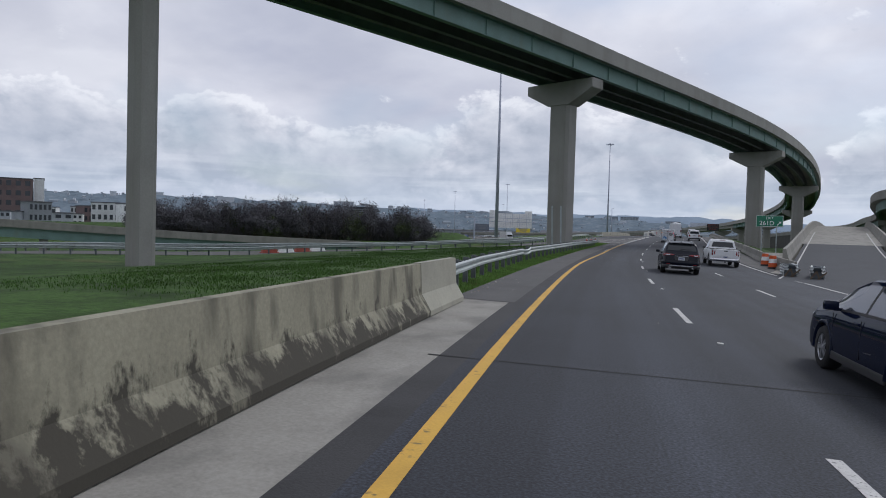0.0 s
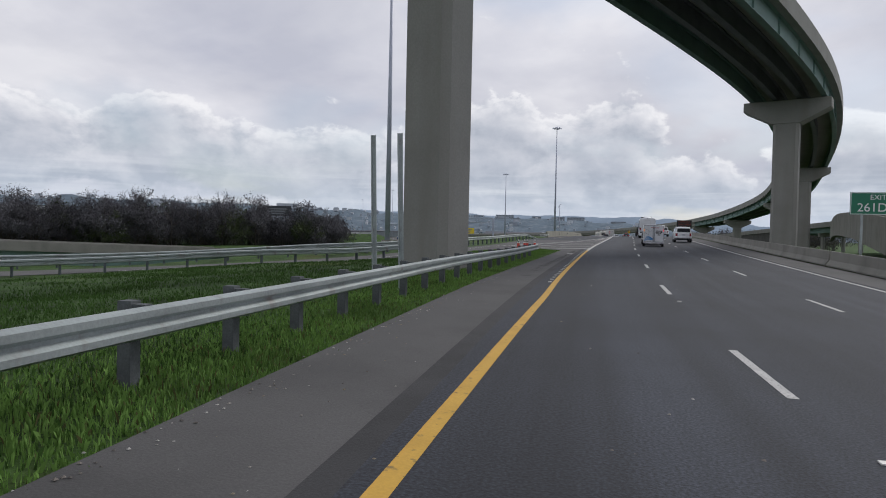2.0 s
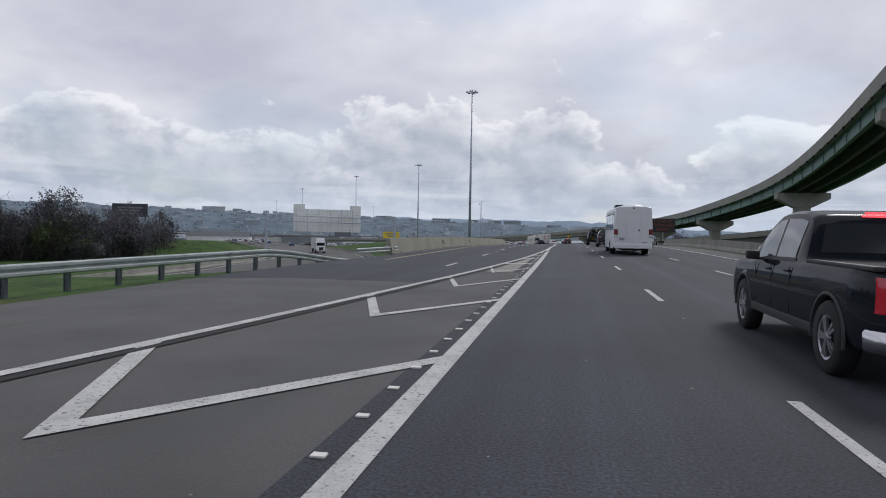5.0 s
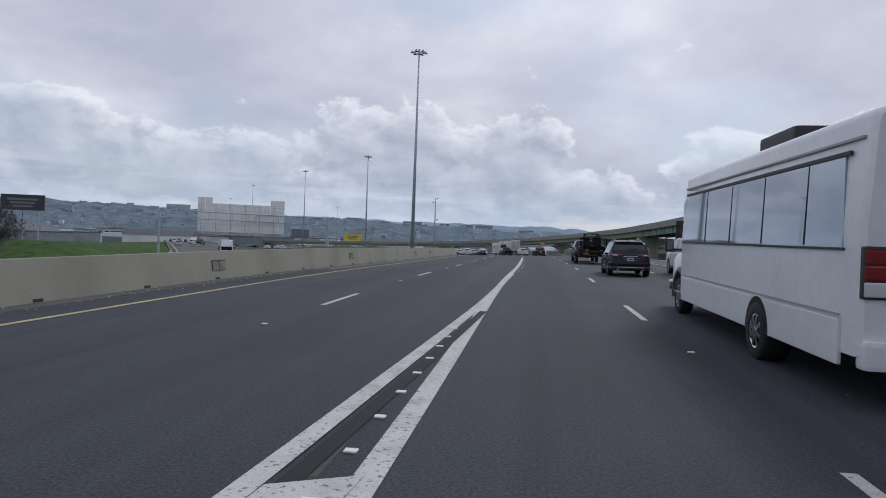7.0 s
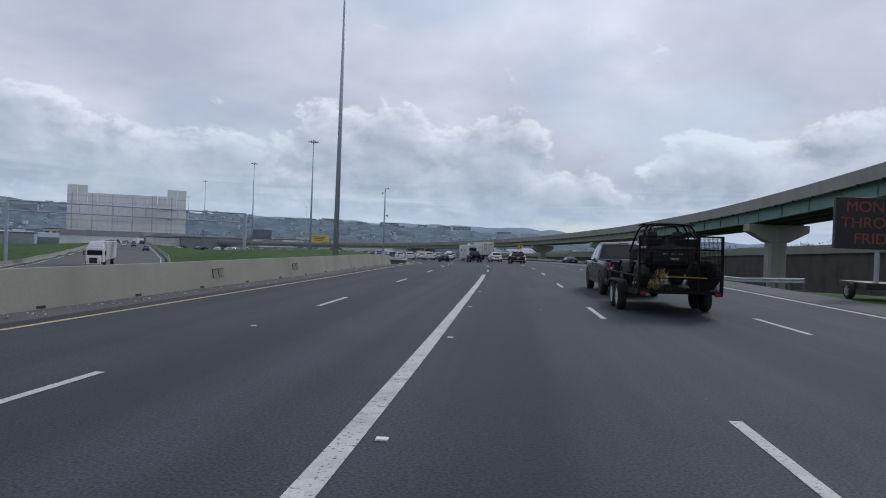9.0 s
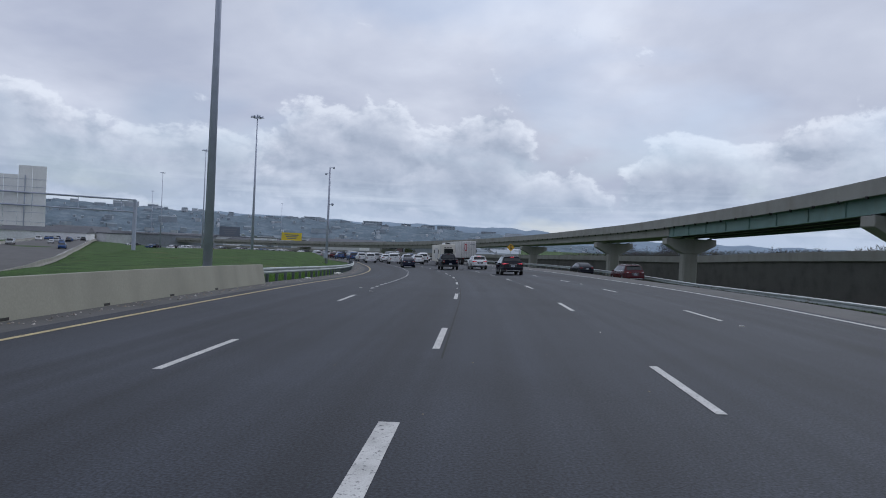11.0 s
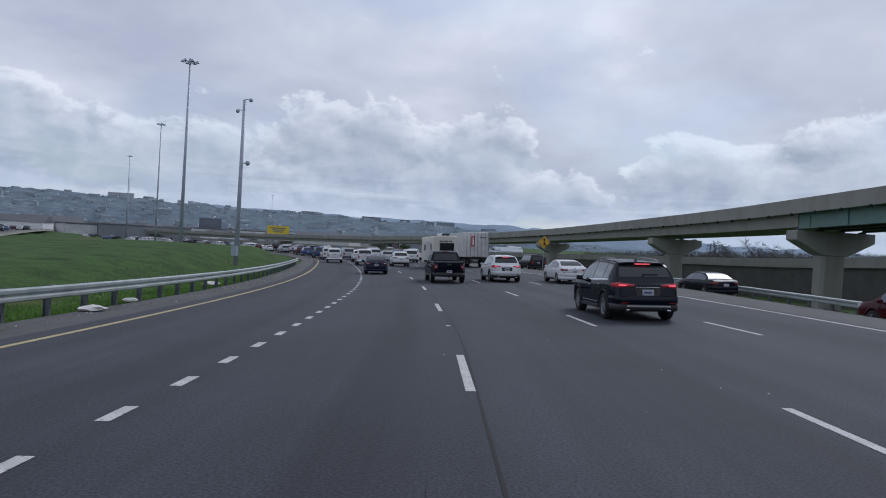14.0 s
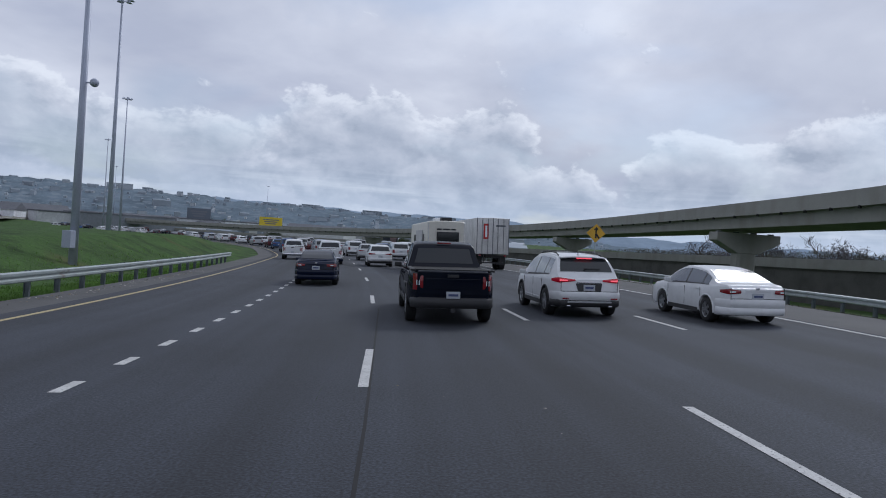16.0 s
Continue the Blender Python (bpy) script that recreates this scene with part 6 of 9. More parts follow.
    # tail lamps wrap round the corners and narrow inwards
    z0, z1, side_len, inner, slim = {"suv": (0.90, 1.04, 0.34, 0.46, 0.30), "bigsuv": (0.78, 1.14, 0.12, 0.80, 1.0), "sedan": (0.76, 0.90, 0.26, 0.60, 0.55), "pickup": (0.80, 1.16, 0.10, 0.80, 1.0)}[kind]

    def lamp_row(u):
        zm = (z0 + z1) / 2 + (0.02 if slim < 1 else 0)
        side = [(half_width(-h + q) * 0.985 + 0.010, -h + q, 1 - 0.55 * (q / side_len) if slim < 1 else 1.0) for q in np.linspace(side_len, 0.02, 6)]
        back = [(half_width(-h) * k, -h - 0.024 - 0.036 * min(1.0, (1 - k) * 7), slim + (1 - slim) * max(0.0, (k - inner) / (0.99 - inner))) for k in np.linspace(0.985, inner, 7)]
        return [leaned((x, y, zm + (z1 - z0) * (u - 0.5) * w_)) for x, y, w_ in side + back]

    for sx in (-1, 1):
        rows = [[(sx * p[0], p[1] - (0.014 if 0 < k < 3 else 0.0), p[2]) for p in lamp_row(u)] for k, u in enumerate((0, 0.3, 0.7, 1.0))]
        bm, _ = grid_mesh(rows)
        lamp = part("tail_light", bm, RED_LIT if lit else RED_LENS, top, smooth=True)
        if not detail:
            continue
        rows = [[(sx * p[0], p[1] - 0.020, p[2]) for p in lamp_row(u)[6:10]] for u in (0.30, 0.62)]
        bm, _ = grid_mesh(rows)
        part("lamp_core", bm, RED_GLOW if lit else CLEAR_LENS, lamp, "bright lamp element behind the red lens")
        box_part("headlight", (0.36, 0.16, 0.14), (sx * (W / 2 * 0.80 - 0.14), h - 0.10, crown(h - 0.3) - 0.16), CLEAR_LENS, top, bevel=0.03)
        ym = cuts[-1][1] - 0.22
        zm = belt_of(ym)
        bm = bmesh.new()
        add_box(bm, (0.20, 0.11, 0.14), (sx * (W / 2 + 0.085), ym, zm + 0.085), bevel=0.05)
        add_box(bm, (0.14, 0.05, 0.04), (sx * (W / 2 - 0.02), ym, zm + 0.03))
        part("wing_mirror", bm, mat if kind != "pickup" else TRIM, top)
        for a in axles:
            n = 16
            rows = []
            for k in range(n + 1):
                t_ = math.pi * (-0.04 + 1.08 * k / n)
                rows.append([(sx * (half_width(a) - d), a + q * math.cos(t_), r + q * math.sin(t_)) for q, d in ((arch - 0.015, 0.08), (arch - 0.006, -0.010), (arch + 0.030, -0.008), (arch + 0.036, 0.014))])
            bm, _ = grid_mesh(rows)
            part("arch_lining", bm, TRIM if kind == "pickup" or lower is TRIM else mat, top, smooth=True)
    # bumper: a soft shelf across the tail, plastic below
    bump_z = {"suv": 0.55, "bigsuv": 0.60, "sedan": 0.52, "pickup": 0.62}[kind]

    def shelf(zs, proud, reach):
        """Rows of an apron that wraps round the tail's corners."""
        out = []
        for z, d in zs:
            side = [(half_width(-h + q) + 0.010 + d * 0.6, -h + q) for q in np.linspace(reach, 0.03, 5)]
            back = [(half_width(-h) * k, -h - 0.030 - proud * min(1.0, (1 - k) * 6) - d) for k in (0.99, 0.95, 0.88, 0.70, 0.40, 0.0)]
            half = side + back
            out.append([(x, y, z) for x, y in half] + [(-x, y, z) for x, y in half[-2::-1]])
        return out

    if kind == "pickup":
        bm, _ = grid_mesh(shelf(((0.40, -0.04), (0.44, 0.0), (0.60, 0.012), (0.64, -0.06)), 0.12, 0.20))
        part("rear_bumper", bm, lower or CHROME, top, smooth=True)
    else:
        bm, _ = grid_mesh(shelf(((bump_z - 0.08, -0.03), (bump_z - 0.02, 0.005), (bump_z + 0.10, 0.012), (bump_z + 0.15, -0.03)), 0.050, 0.42))
        part("rear_bumper", bm, mat, top, smooth=True)
        bm, _ = grid_mesh(shelf(((low + 0.05, -0.05), (low + 0.09, 0.0), (bump_z - 0.08, 0.004), (bump_z - 0.07, -0.03)), 0.040, 0.40))
        part("bumper_skirt", bm, lower or (mat if kind == "sedan" else TRIM), top, smooth=True)
    plate_z = {"suv": 0.80, "bigsuv": 0.94, "sedan": 0.74, "pickup": 0.70}[kind]
    py = leaned((0, -h - 0.058, plate_z))[1] - (0.09 if kind == "pickup" else 0.0)
    box_part("number_plate", (0.31, 0.02, 0.155), (0, py - 0.004, plate_z), PLATE, top, bevel=0.004)
    if detail:
        box_part("plate_bar", (0.22, 0.008, 0.05), (0, py - 0.016, plate_z), PLATE_BAR, top)
        if kind != "pickup":
            bm = bmesh.new()
            wtop, wbot, zz0, zz1 = (0.36, 0.30, plate_z - 0.12, plate_z + 0.11)
            q = [(-wbot, zz0), (wbot, zz0), (wtop, zz1), (-wtop, zz1)]
            bm.faces.new([bm.verts.new(leaned((x, -h - 0.053, z))) for x, z in q])
            part("plate_recess", bm, mat if kind == "sedan" else TRIM, top)
            box_part("trim_bar", (0.66, 0.018, 0.030), (0, leaned((0, -h - 0.058, plate_z + 0.13))[1], plate_z + 0.13), CHROME if kind != "sedan" else mat, top, bevel=0.006)
            seam = bmesh.new()
            for sx in (-1, 1):
                add_box(seam, (0.012, 0.012, 0.30), (sx * W * 0.395, -h - 0.050 + lean * 0.4, bump_z + 0.28))
            add_box(seam, (W * 0.79, 0.012, 0.012), (0, -h - 0.052 + lean * 0.05, bump_z + 0.155))
            part("tailgate_seam", seam, UNDER, top)
        if kind == "suv":
            box_part("skid_strip", (W * 0.62, 0.02, 0.045), (0, -h - 0.074, bump_z - 0.12), SILVER_P, top, bevel=0.008)
            for sx in (-1, 1):
                box_part("exhaust", (0.11, 0.10, 0.05), (sx * 0.56, -h - 0.03, low + 0.07), CHROME, top, bevel=0.02)
                box_part("reflector", (0.17, 0.012, 0.03), (sx * W * 0.34, -h - 0.086, bump_z - 0.03), RED_LENS, top)
        if kind == "sedan":
            box_part("badge", (0.09, 0.012, 0.06), (0, leaned((0, -h - 0.055, 0.93))[1], 0.93), CHROME, top, bevel=0.02)
        front = h + 0.02
        box_part("front_bumper", (W * 0.84, 0.16, 0.26), (0, h - 0.03, low + 0.22), TRIM, top, bevel=0.05)
        box_part("grille", (W * 0.5, 0.06, 0.18), (0, front, crown(h - 0.25) - 0.18), TRIM, top, bevel=0.02)
        for sx in (-1, 1):
            for a, b in cuts[-2:]:
                box_part("door_handle", (0.03, 0.19, 0.035), (sx * (W / 2 * 0.988), a + 0.16, belt_of(a) - 0.11), CHROME if kind == "suv" and mat is not WHITE_P else mat, top, bevel=0.01)
            seam = bmesh.new()
            zs = belt_of(0.0)
            for y in (cuts[-2][0] + (0.02 if kind != "suv" else 0.0), cuts[-1][0] - 0.03, cuts[-1][1] - 0.06):
                add_box(seam, (0.008, 0.012, zs - low - 0.22), (sx * (half_width(y) * 0.994), y, (zs + low) / 2 + 0.06))
            part("door_seam", seam, UNDER, top)
            sill = bmesh.new()
            add_box(sill, (0.05, wb - 2 * arch, 0.12), (sx * (W / 2 * 0.970), -0.05, low + 0.07), bevel=0.02)
            part("door_sill", sill, lower or TRIM, top)
            if kind == "suv":
                box_part("door_moulding", (0.02, wb - 2 * arch - 0.30, 0.028), (sx * (W / 2 * 0.996), -0.05, low + 0.20), CHROME if mat is not WHITE_P else mat, top, bevel=0.006)
        if kind in ("suv", "bigsuv"):
            for sx in (-1, 1):
                rail = bmesh.new()
                y0, y1 = g1 + 0.25, 0.35
                pts = [(glass_half(y, 1.0) * 0.90 * sx, y, crown(y) + (0.035 if y0 < y < y1 else 0.0)) for y in np.linspace(y0, y1, 9)]
                for a, b in zip(pts, pts[1:]):
                    add_tube(rail, a, b, 0.018, sides=6)
                part("roof_rail", rail, SILVER_P if mat is not WHITE_P else TRIM, top, smooth=True)
    if lit and detail:
        zc = crown(g1 + 0.06)
        box_part("brake_light", (0.42, 0.03, 0.03), (0, g1 - 0.145 + lean * 0.2 if kind == "suv" else g1 + 0.05, zc - 0.035 if kind == "suv" else zc + 0.01), RED_GLOW, top)
    if kind == "pickup":
        ya = -0.98
        bed = bmesh.new()
        add_box(bed, (W * 0.82, h + ya - 0.10, 0.03), (0, (-h + ya) / 2, 1.245))
        part("load_bed", bed, UNDER, top, "dark covered load bed")
        for sx in (-1, 1):
            box_part("bed_rail", (0.11, h + ya - 0.02, 0.05), (sx * W * 0.445, (-h + ya) / 2, 1.245), TRIM, top, bevel=0.018)
        gate = part("tailgate", add_box(bmesh.new(), (W * 0.80, 0.06, 0.54), (0, -h - 0.035, 0.955), bevel=0.03), mat, top)
        box_part("tailgate_panel", (W * 0.62, 0.02, 0.24), (0, -h - 0.062, 0.94), mat, gate, bevel=0.008)
        box_part("tailgate_handle", (0.26, 0.03, 0.07), (0, -h - 0.075, 1.12), TRIM, gate, bevel=0.01)
        if detail:
            box_part("brake_light", (0.36, 0.03, 0.035), (0, -0.70, 1.86), RED_GLOW if lit else RED_LENS, top)
            box_part("tow_hitch", (0.10, 0.14, 0.09), (0, -h - 0.10, 0.36), TRIM, top)
    return top


def at_road(y, lat, dz=0.0, turn=0.0):
    return place_on_road(None, S(y), lat, dz) @ pose(0, 0, 0, 0, 0, turn)


vehicle("crossover", "suv", at_road(15.4, 5.15), BLACK_P, "glossy black crossover with a full-width tail lamp", rim=RIM)
vehicle("sedan_car", "sedan", at_road(-13.2, 5.55), NAVY_P, "dark navy saloon car with silver wheels")
vehicle("pickup_truck", "pickup", at_road(29.5, 9.0), WHITE_P, "white pickup truck with an open bed", category="pickup")
vehicle("crossover", "suv", at_road(155.6, 5.45), GREY_P, "dark grey crossover with roof rails and a plate")
vehicle("large_suv", "bigsuv", at_road(157.2, 9.15), WHITE_P, "large white sport utility vehicle", category="suv")
vehicle("pickup_truck", "pickup", at_road(269.0, 1.9), BLACK_P, "black pickup truck seen from behind in traffic", category="pickup", lower=TRIM)
vehicle("sedan_car", "sedan", at_road(281, -2.1), NAVY_P, "dark saloon car among the queueing traffic")
vehicle("crossover", "suv", at_road(270.5, 5.75), WHITE_P, "white crossover with lit brake lights", lit=True, lower=TRIM)
vehicle("crossover", "suv", at_road(248.0, 5.6), BLACK_P, "black crossover with lit brake lights", lit=True)
vehicle("sedan_car", "sedan", at_road(269.3, 9.7), WHITE_P, "white saloon car with plain wheels")
vehicle("crossover", "suv", at_road(303, 1.9), WHITE_P, "white crossover ahead in the queue", detail=False)


def slip_car(y, over):
    lat = on_ramp(S(y)) + over
    return at_road(y, lat) @ pose(0, 0, -0.03 - slip_sink(S(y), lat))


vehicle("hatchback", "suv", slip_car(250.0, 3.0), RED_P, "dark red hatchback on the slip road by a guardrail")
vehicle("sedan_car", "sedan", slip_car(266.5, 2.8), BLACK_P, "black saloon car on the slip road", detail=False)
vehicle("off_roader", "bigsuv", slip_car(306.0, 2.7), BLACK_P, "black off-road vehicle near the guardrail", detail=False, category="suv")
vehicle("crossover", "bigsuv", at_road(108, 9.2), WHITE_P, "white sport utility vehicle in the far lane", detail=False, category="suv")
vehicle("pickup_truck", "pickup", at_road(94.2, 5.25), GREY_P, "dark pickup truck pulling a box trailer", lit=True, category="pickup")
vehicle("pickup_truck", "pickup", at_road(182.8, 5.6), STEEL_P, "slate grey pickup truck towing a utility trailer", category="pickup", lower=TRIM, rim=RIM_DARK)

# traffic queue further on
random.seed(4)
rng = random.Random(11)
kinds = [("suv", "crossover", "crossover"), ("sedan", "sedan_car", "saloon car"), ("suv", "crossover", "crossover"), ("pickup", "pickup_truck", "pickup truck"), ("bigsuv", "large_suv", "sport utility vehicle")]
paints = [(WHITE_P, "white"), (WHITE_P, "white"), (SILVER_P, "silver"), (SILVER_P, "silver"), (BLACK_P, "black"), (GREY_P, "dark grey"), (RED_P, "dark red"), (BLUE_P, "blue"), (WHITE_P, "white")]
made = {}
for lat, first in ((-5.5, 316), (-1.75, 306), (1.95, 318), (5.6, 322), (9.3, 336)):
    s = S(first)
    while s < S_END - 190:
        kd, nm, word = rng.choice(kinds)
        pm, pn = rng.choice(paints)
        m = place_on_road(None, s, lat + rng.uniform(-0.2, 0.2), 0.0)
        key = (kd, pn)
        if key not in made:
            made[key] = vehicle(nm, kd, m, pm, f"{pn} {word} in the far traffic queue", detail=False)
            tagged(made[key], group="queued traffic")
        else:
            copy_thing(made[key], m)
        s += rng.uniform(10, 21)
# ---- larger vehicles ----
PANEL_W = material("white_panel", (0.70, 0.715, 0.74), 0.4, vary=0.06, scale=1.2, fine=8, bump=0.0, coat=0.4)
PANEL_OLD = material("grimy_white_panel", (0.55, 0.55, 0.54), 0.5, vary=0.15, scale=1.5, fine=12, bump=0.0, spots=((0.36, 0.36, 0.35), 1.5, 0.5, 0.8, (1, 1, 0.3)))
GRAPHIC_BLUE = plain("blue_graphic", (0.05, 0.22, 0.48), 0.5)
GRAPHIC_RED = plain("red_graphic", (0.42, 0.03, 0.03), 0.5)
GRAPHIC_GREY = plain("grey_graphic", (0.16, 0.17, 0.19), 0.6)
SEAM = plain("panel_seam", (0.34, 0.345, 0.355), 0.6)
PALE_SEAM = plain("pale_panel_seam", (0.50, 0.51, 0.53), 0.6)


def shell(w, l, h, z0, edge=0.12, tumble=0.03):
    """A boxy body: rounded section drawn along the length."""
    n = 5
    half = [(w / 2, z0), (w / 2, z0 + h * 0.5)]
    for k in range(n + 1):
        a = math.pi / 2 * k / n
        half.append((w / 2 - tumble - edge * 2 + edge * 2 * math.cos(a), z0 + h - edge + edge * math.sin(a)))
    half.append((0, z0 + h + 0.03))
    ring = half + [(-x, z) for x, z in half[-2::-1]]
    rows = []
    for y, k in ((-l / 2, 0.965), (-l / 2 + 0.03, 0.985), (-l / 2 + 0.10, 1.0), (0, 1.0), (l / 2 - 0.10, 1.0), (l / 2 - 0.03, 0.985), (l / 2, 0.965)):
        zc = z0 + h / 2
        rows.append([(x * k, y, zc + (z - zc) * k) for x, z in ring])
    bm, vs = grid_mesh(rows, closed=True)
    bm.faces.new(vs[0][::-1])
    bm.faces.new(vs[-1])
    return bm


def well_disc(bm, x, y, z, r, n=24):
    """Flat dark half disc, just proud of the side, for an arch's shaded hollow."""
    vs = [bm.verts.new((x, y + r * math.cos(math.pi * k / n), z + r * math.sin(math.pi * k / n))) for k in range(n + 1)]
    lo = [bm.verts.new((x, y - r, z - 0.04)), bm.verts.new((x, y + r, z - 0.04))]
    bm.faces.new(vs + lo)
    return bm


def coach(m):
    top = empty("shuttle_bus", m, "white shuttle bus with dark tinted side windows", "bus")
    L, W, z0, H = 8.3, 2.45, 0.55, 2.62
    yc = -0.9                                        # the coach body sits behind the cab
    bm = shell(W, L, H, z0, 0.16, 0.08)
    bmesh.ops.translate(bm, verts=bm.verts[:], vec=(0, yc, 0))
    part("body", bm, PANEL_W, top, smooth=True).data.set_sharp_from_angle(angle=radians(40))
    rear = yc - L / 2
    for sx in (-1, 1):
        x = sx * (W / 2 + 0.008)
        y0, y1 = rear + 0.42, yc + L / 2 - 0.42
        bm = bmesh.new()
        pts = [(y0, 1.67), (y1 + 0.28, 1.67), (y1, 2.66), (y0 + 0.10, 2.66)]
        vs = [[bm.verts.new((x - sx * d - (sx * 0.035 if z > 2 else 0.0), y, z)) for y, z in pts] for d in (0.0, 0.05)]
        bm.faces.new(vs[0])
        for k in range(4):
            bm.faces.new((vs[0][k], vs[0][(k + 1) % 4], vs[1][(k + 1) % 4], vs[1][k]))
        part("side_window", bm, BUS_GLASS, top, "long dark tinted window band")
        for y in (y0 + 1.05, y0 + 2.6, y0 + 4.2, y0 + 5.8):
            box_part("window_divider", (0.010, 0.010, 0.96), (x - sx * 0.014, y, 2.165), TRIM, top, turn=Matrix.Rotation(-sx * 0.04, 3, "Y"))
        box_part("window_rail", (0.025, y1 - y0 + 0.3, 0.03), (x, (y0 + y1) / 2 + 0.12, 1.655), TRIM, top)
        box_part("window_trim", (0.03, y1 - y0 + 0.1, 0.045), (x - sx * 0.03, (y0 + y1) / 2, 2.68), TRIM, top)
        box_part("skirt", (0.05, L - 0.7, 0.50), (sx * (W / 2 + 0.012), yc + 0.05, 0.66), PANEL_W, top, bevel=0.02)
        box_part("skirt_seam", (0.02, L - 0.7, 0.025), (sx * (W / 2 + 0.032), yc + 0.05, 0.95), SEAM, top)
        box_part("drip_rail", (0.03, L - 0.3, 0.03), (sx * (W / 2 - 0.05), yc, 2.82), SEAM, top)
        lamp_x = sx * (W / 2 - 0.16)
        box_part("lamp_frame", (0.24, 0.10, 0.54), (lamp_x + sx * 0.03, rear + 0.02, 1.42), TRIM, top, "black lamp surround", bevel=0.02)
        for zz in (1.58, 1.42):
            box_part("tail_light", (0.22, 0.12, 0.15), (lamp_x + sx * 0.035, rear + 0.015, zz), RED_LENS, top, bevel=0.02)
        box_part("reverse_light", (0.22, 0.12, 0.15), (lamp_x + sx * 0.035, rear + 0.015, 1.25), CLEAR_LENS, top, bevel=0.02)
        box_part("marker_light", (0.14, 0.04, 0.05), (sx * 0.85, rear + 0.03, 2.92), TRIM, top, bevel=0.015)
        box_part("marker_light", (0.14, 0.04, 0.05), (sx * 0.24, rear + 0.03, 2.96), TRIM, top, bevel=0.015)
        wheel(top, sx * 1.085, rear + 3.0, 0.42, 0.40, CHROME, 8)
        wheel(top, sx * 0.99, rear + 8.9, 0.42, 0.27, CHROME, 8)
        arch = bmesh.new()
        n = 14
        for k in range(n):
            a, b = math.pi * k / n, math.pi * (k + 1) / n
            for rr in ((0.50, 0.56),):
                q = [(rr[0], a), (rr[1], a), (rr[1], b), (rr[0], b)]
                arch.faces.new([arch.verts.new((sx * (W / 2 + 0.04), rear + 3.0 + r_ * math.cos(t_), 0.42 + r_ * math.sin(t_))) for r_, t_ in q])
        part("arch_flare", arch, PANEL_W, top)
        well = bmesh.new()
        well_disc(well, sx * (W / 2 + 0.039), rear + 3.0, 0.42, 0.50)
        part("arch_shade_disc", well, UNDER, top)
    # rear door, plate, handle, camera, bumper
    seam = bmesh.new()
    for a in (-0.42, 0.42):
        add_box(seam, (0.018, 0.012, 1.95), (a, rear - 0.004, 1.82))
    for z in (0.85, 2.80):
        add_box(seam, (0.86, 0.012, 0.018), (0, rear - 0.004, z))
    part("door_seam", seam, PALE_SEAM, top)
    box_part("door_handle", (0.08, 0.04, 0.11), (0.36, rear - 0.015, 1.62), TRIM, top, bevel=0.01)
    box_part("camera_pod", (0.10, 0.08, 0.10), (0, rear + 0.02, 3.05), TRIM, top, bevel=0.02)
    box_part("number_plate", (0.36, 0.02, 0.19), (-0.72, rear - 0.012, 1.05), PLATE, top)
    box_part("plate_bar", (0.26, 0.01, 0.06), (-0.72, rear - 0.024, 1.05), GRAPHIC_GREY, top)
    box_part("badge_bar", (0.30, 0.015, 0.04), (0.70, rear - 0.01, 0.82), TRIM, top)
    box_part("rear_bumper", (W * 0.98, 0.22, 0.30), (0, rear + 0.02, 0.58), PANEL_W, top, bevel=0.05)
    box_part("chassis", (1.3, L, 0.3), (0, yc, 0.45), UNDER, top)
    bm = bmesh.new()
    bmesh.ops.create_uvsphere(bm, u_segments=20, v_segments=10, radius=1.0, matrix=Matrix.Translation((0, rear + 1.05, 3.10)) @ Matrix.Diagonal((0.82, 1.0, 0.26, 1)))
    part("roof_pod", bm, PANEL_W, top, "rounded white rooftop fairing", smooth=True)
    box_part("air_conditioner", (1.6, 1.5, 0.24), (-0.1, yc - 0.6, 3.26), TRIM, top, "black rooftop air conditioner", bevel=0.06)
    # cab and bonnet
    front = yc + L / 2
    axle = rear + 8.9
    bm = shell(2.06, 1.7, 1.30, 0.62, 0.16, 0.26)
    bmesh.ops.translate(bm, verts=bm.verts[:], vec=(0, front + 0.4, 0))
    part("cab", bm, PANEL_W, top, smooth=True).data.set_sharp_from_angle(angle=radians(40))
    rows = []
    for y, z, w in ((front + 0.9, 1.52, 0.98), (front + 1.25, 1.46, 0.98), (front + 1.9, 1.40, 0.96), (front + 2.25, 1.33, 0.92), (front + 2.38, 1.15, 0.88), (front + 2.40, 0.70, 0.88)):
        rows.append([(-w, y, 0.62), (-w, y, z - 0.14), (-w + 0.10, y, z - 0.03), (-w * 0.5, y, z + 0.02), (0, y, z + 0.03), (w * 0.5, y, z + 0.02), (w - 0.10, y, z - 0.03), (w, y, z - 0.14), (w, y, 0.62)])
    bm, vs = grid_mesh(rows)
    part("bonnet", bm, PANEL_W, top, smooth=True).data.set_sharp_from_angle(angle=radians(50))
    box_part("front_bumper", (1.96, 0.20, 0.26), (0, front + 2.42, 0.56), CHROME, top, bevel=0.07)
    flare_mat = plain("grey_fender_plastic", (0.07, 0.075, 0.085), 0.45)
    for sx in (-1, 1):
        bm = bmesh.new()
        pts = [(front - 0.2, 1.42), (front + 0.85, 1.40), (front + 0.42, 1.86), (front - 0.2, 1.88)]
        bm.faces.new([bm.verts.new((sx * (1.037 - (0.07 if z > 1.6 else 0.0)), y, z)) for y, z in pts])
        part("cab_window", bm, SIDE_GLASS, top)
        bm = bmesh.new()
        add_box(bm, (0.20, 0.11, 0.31), (sx * 1.32, front + 0.78, 1.58), bevel=0.05)
        part("wing_mirror", bm, TRIM, top)
        box_part("mirror_glass", (0.15, 0.012, 0.23), (sx * 1.32, front + 0.722, 1.59), SIDE_GLASS, top)
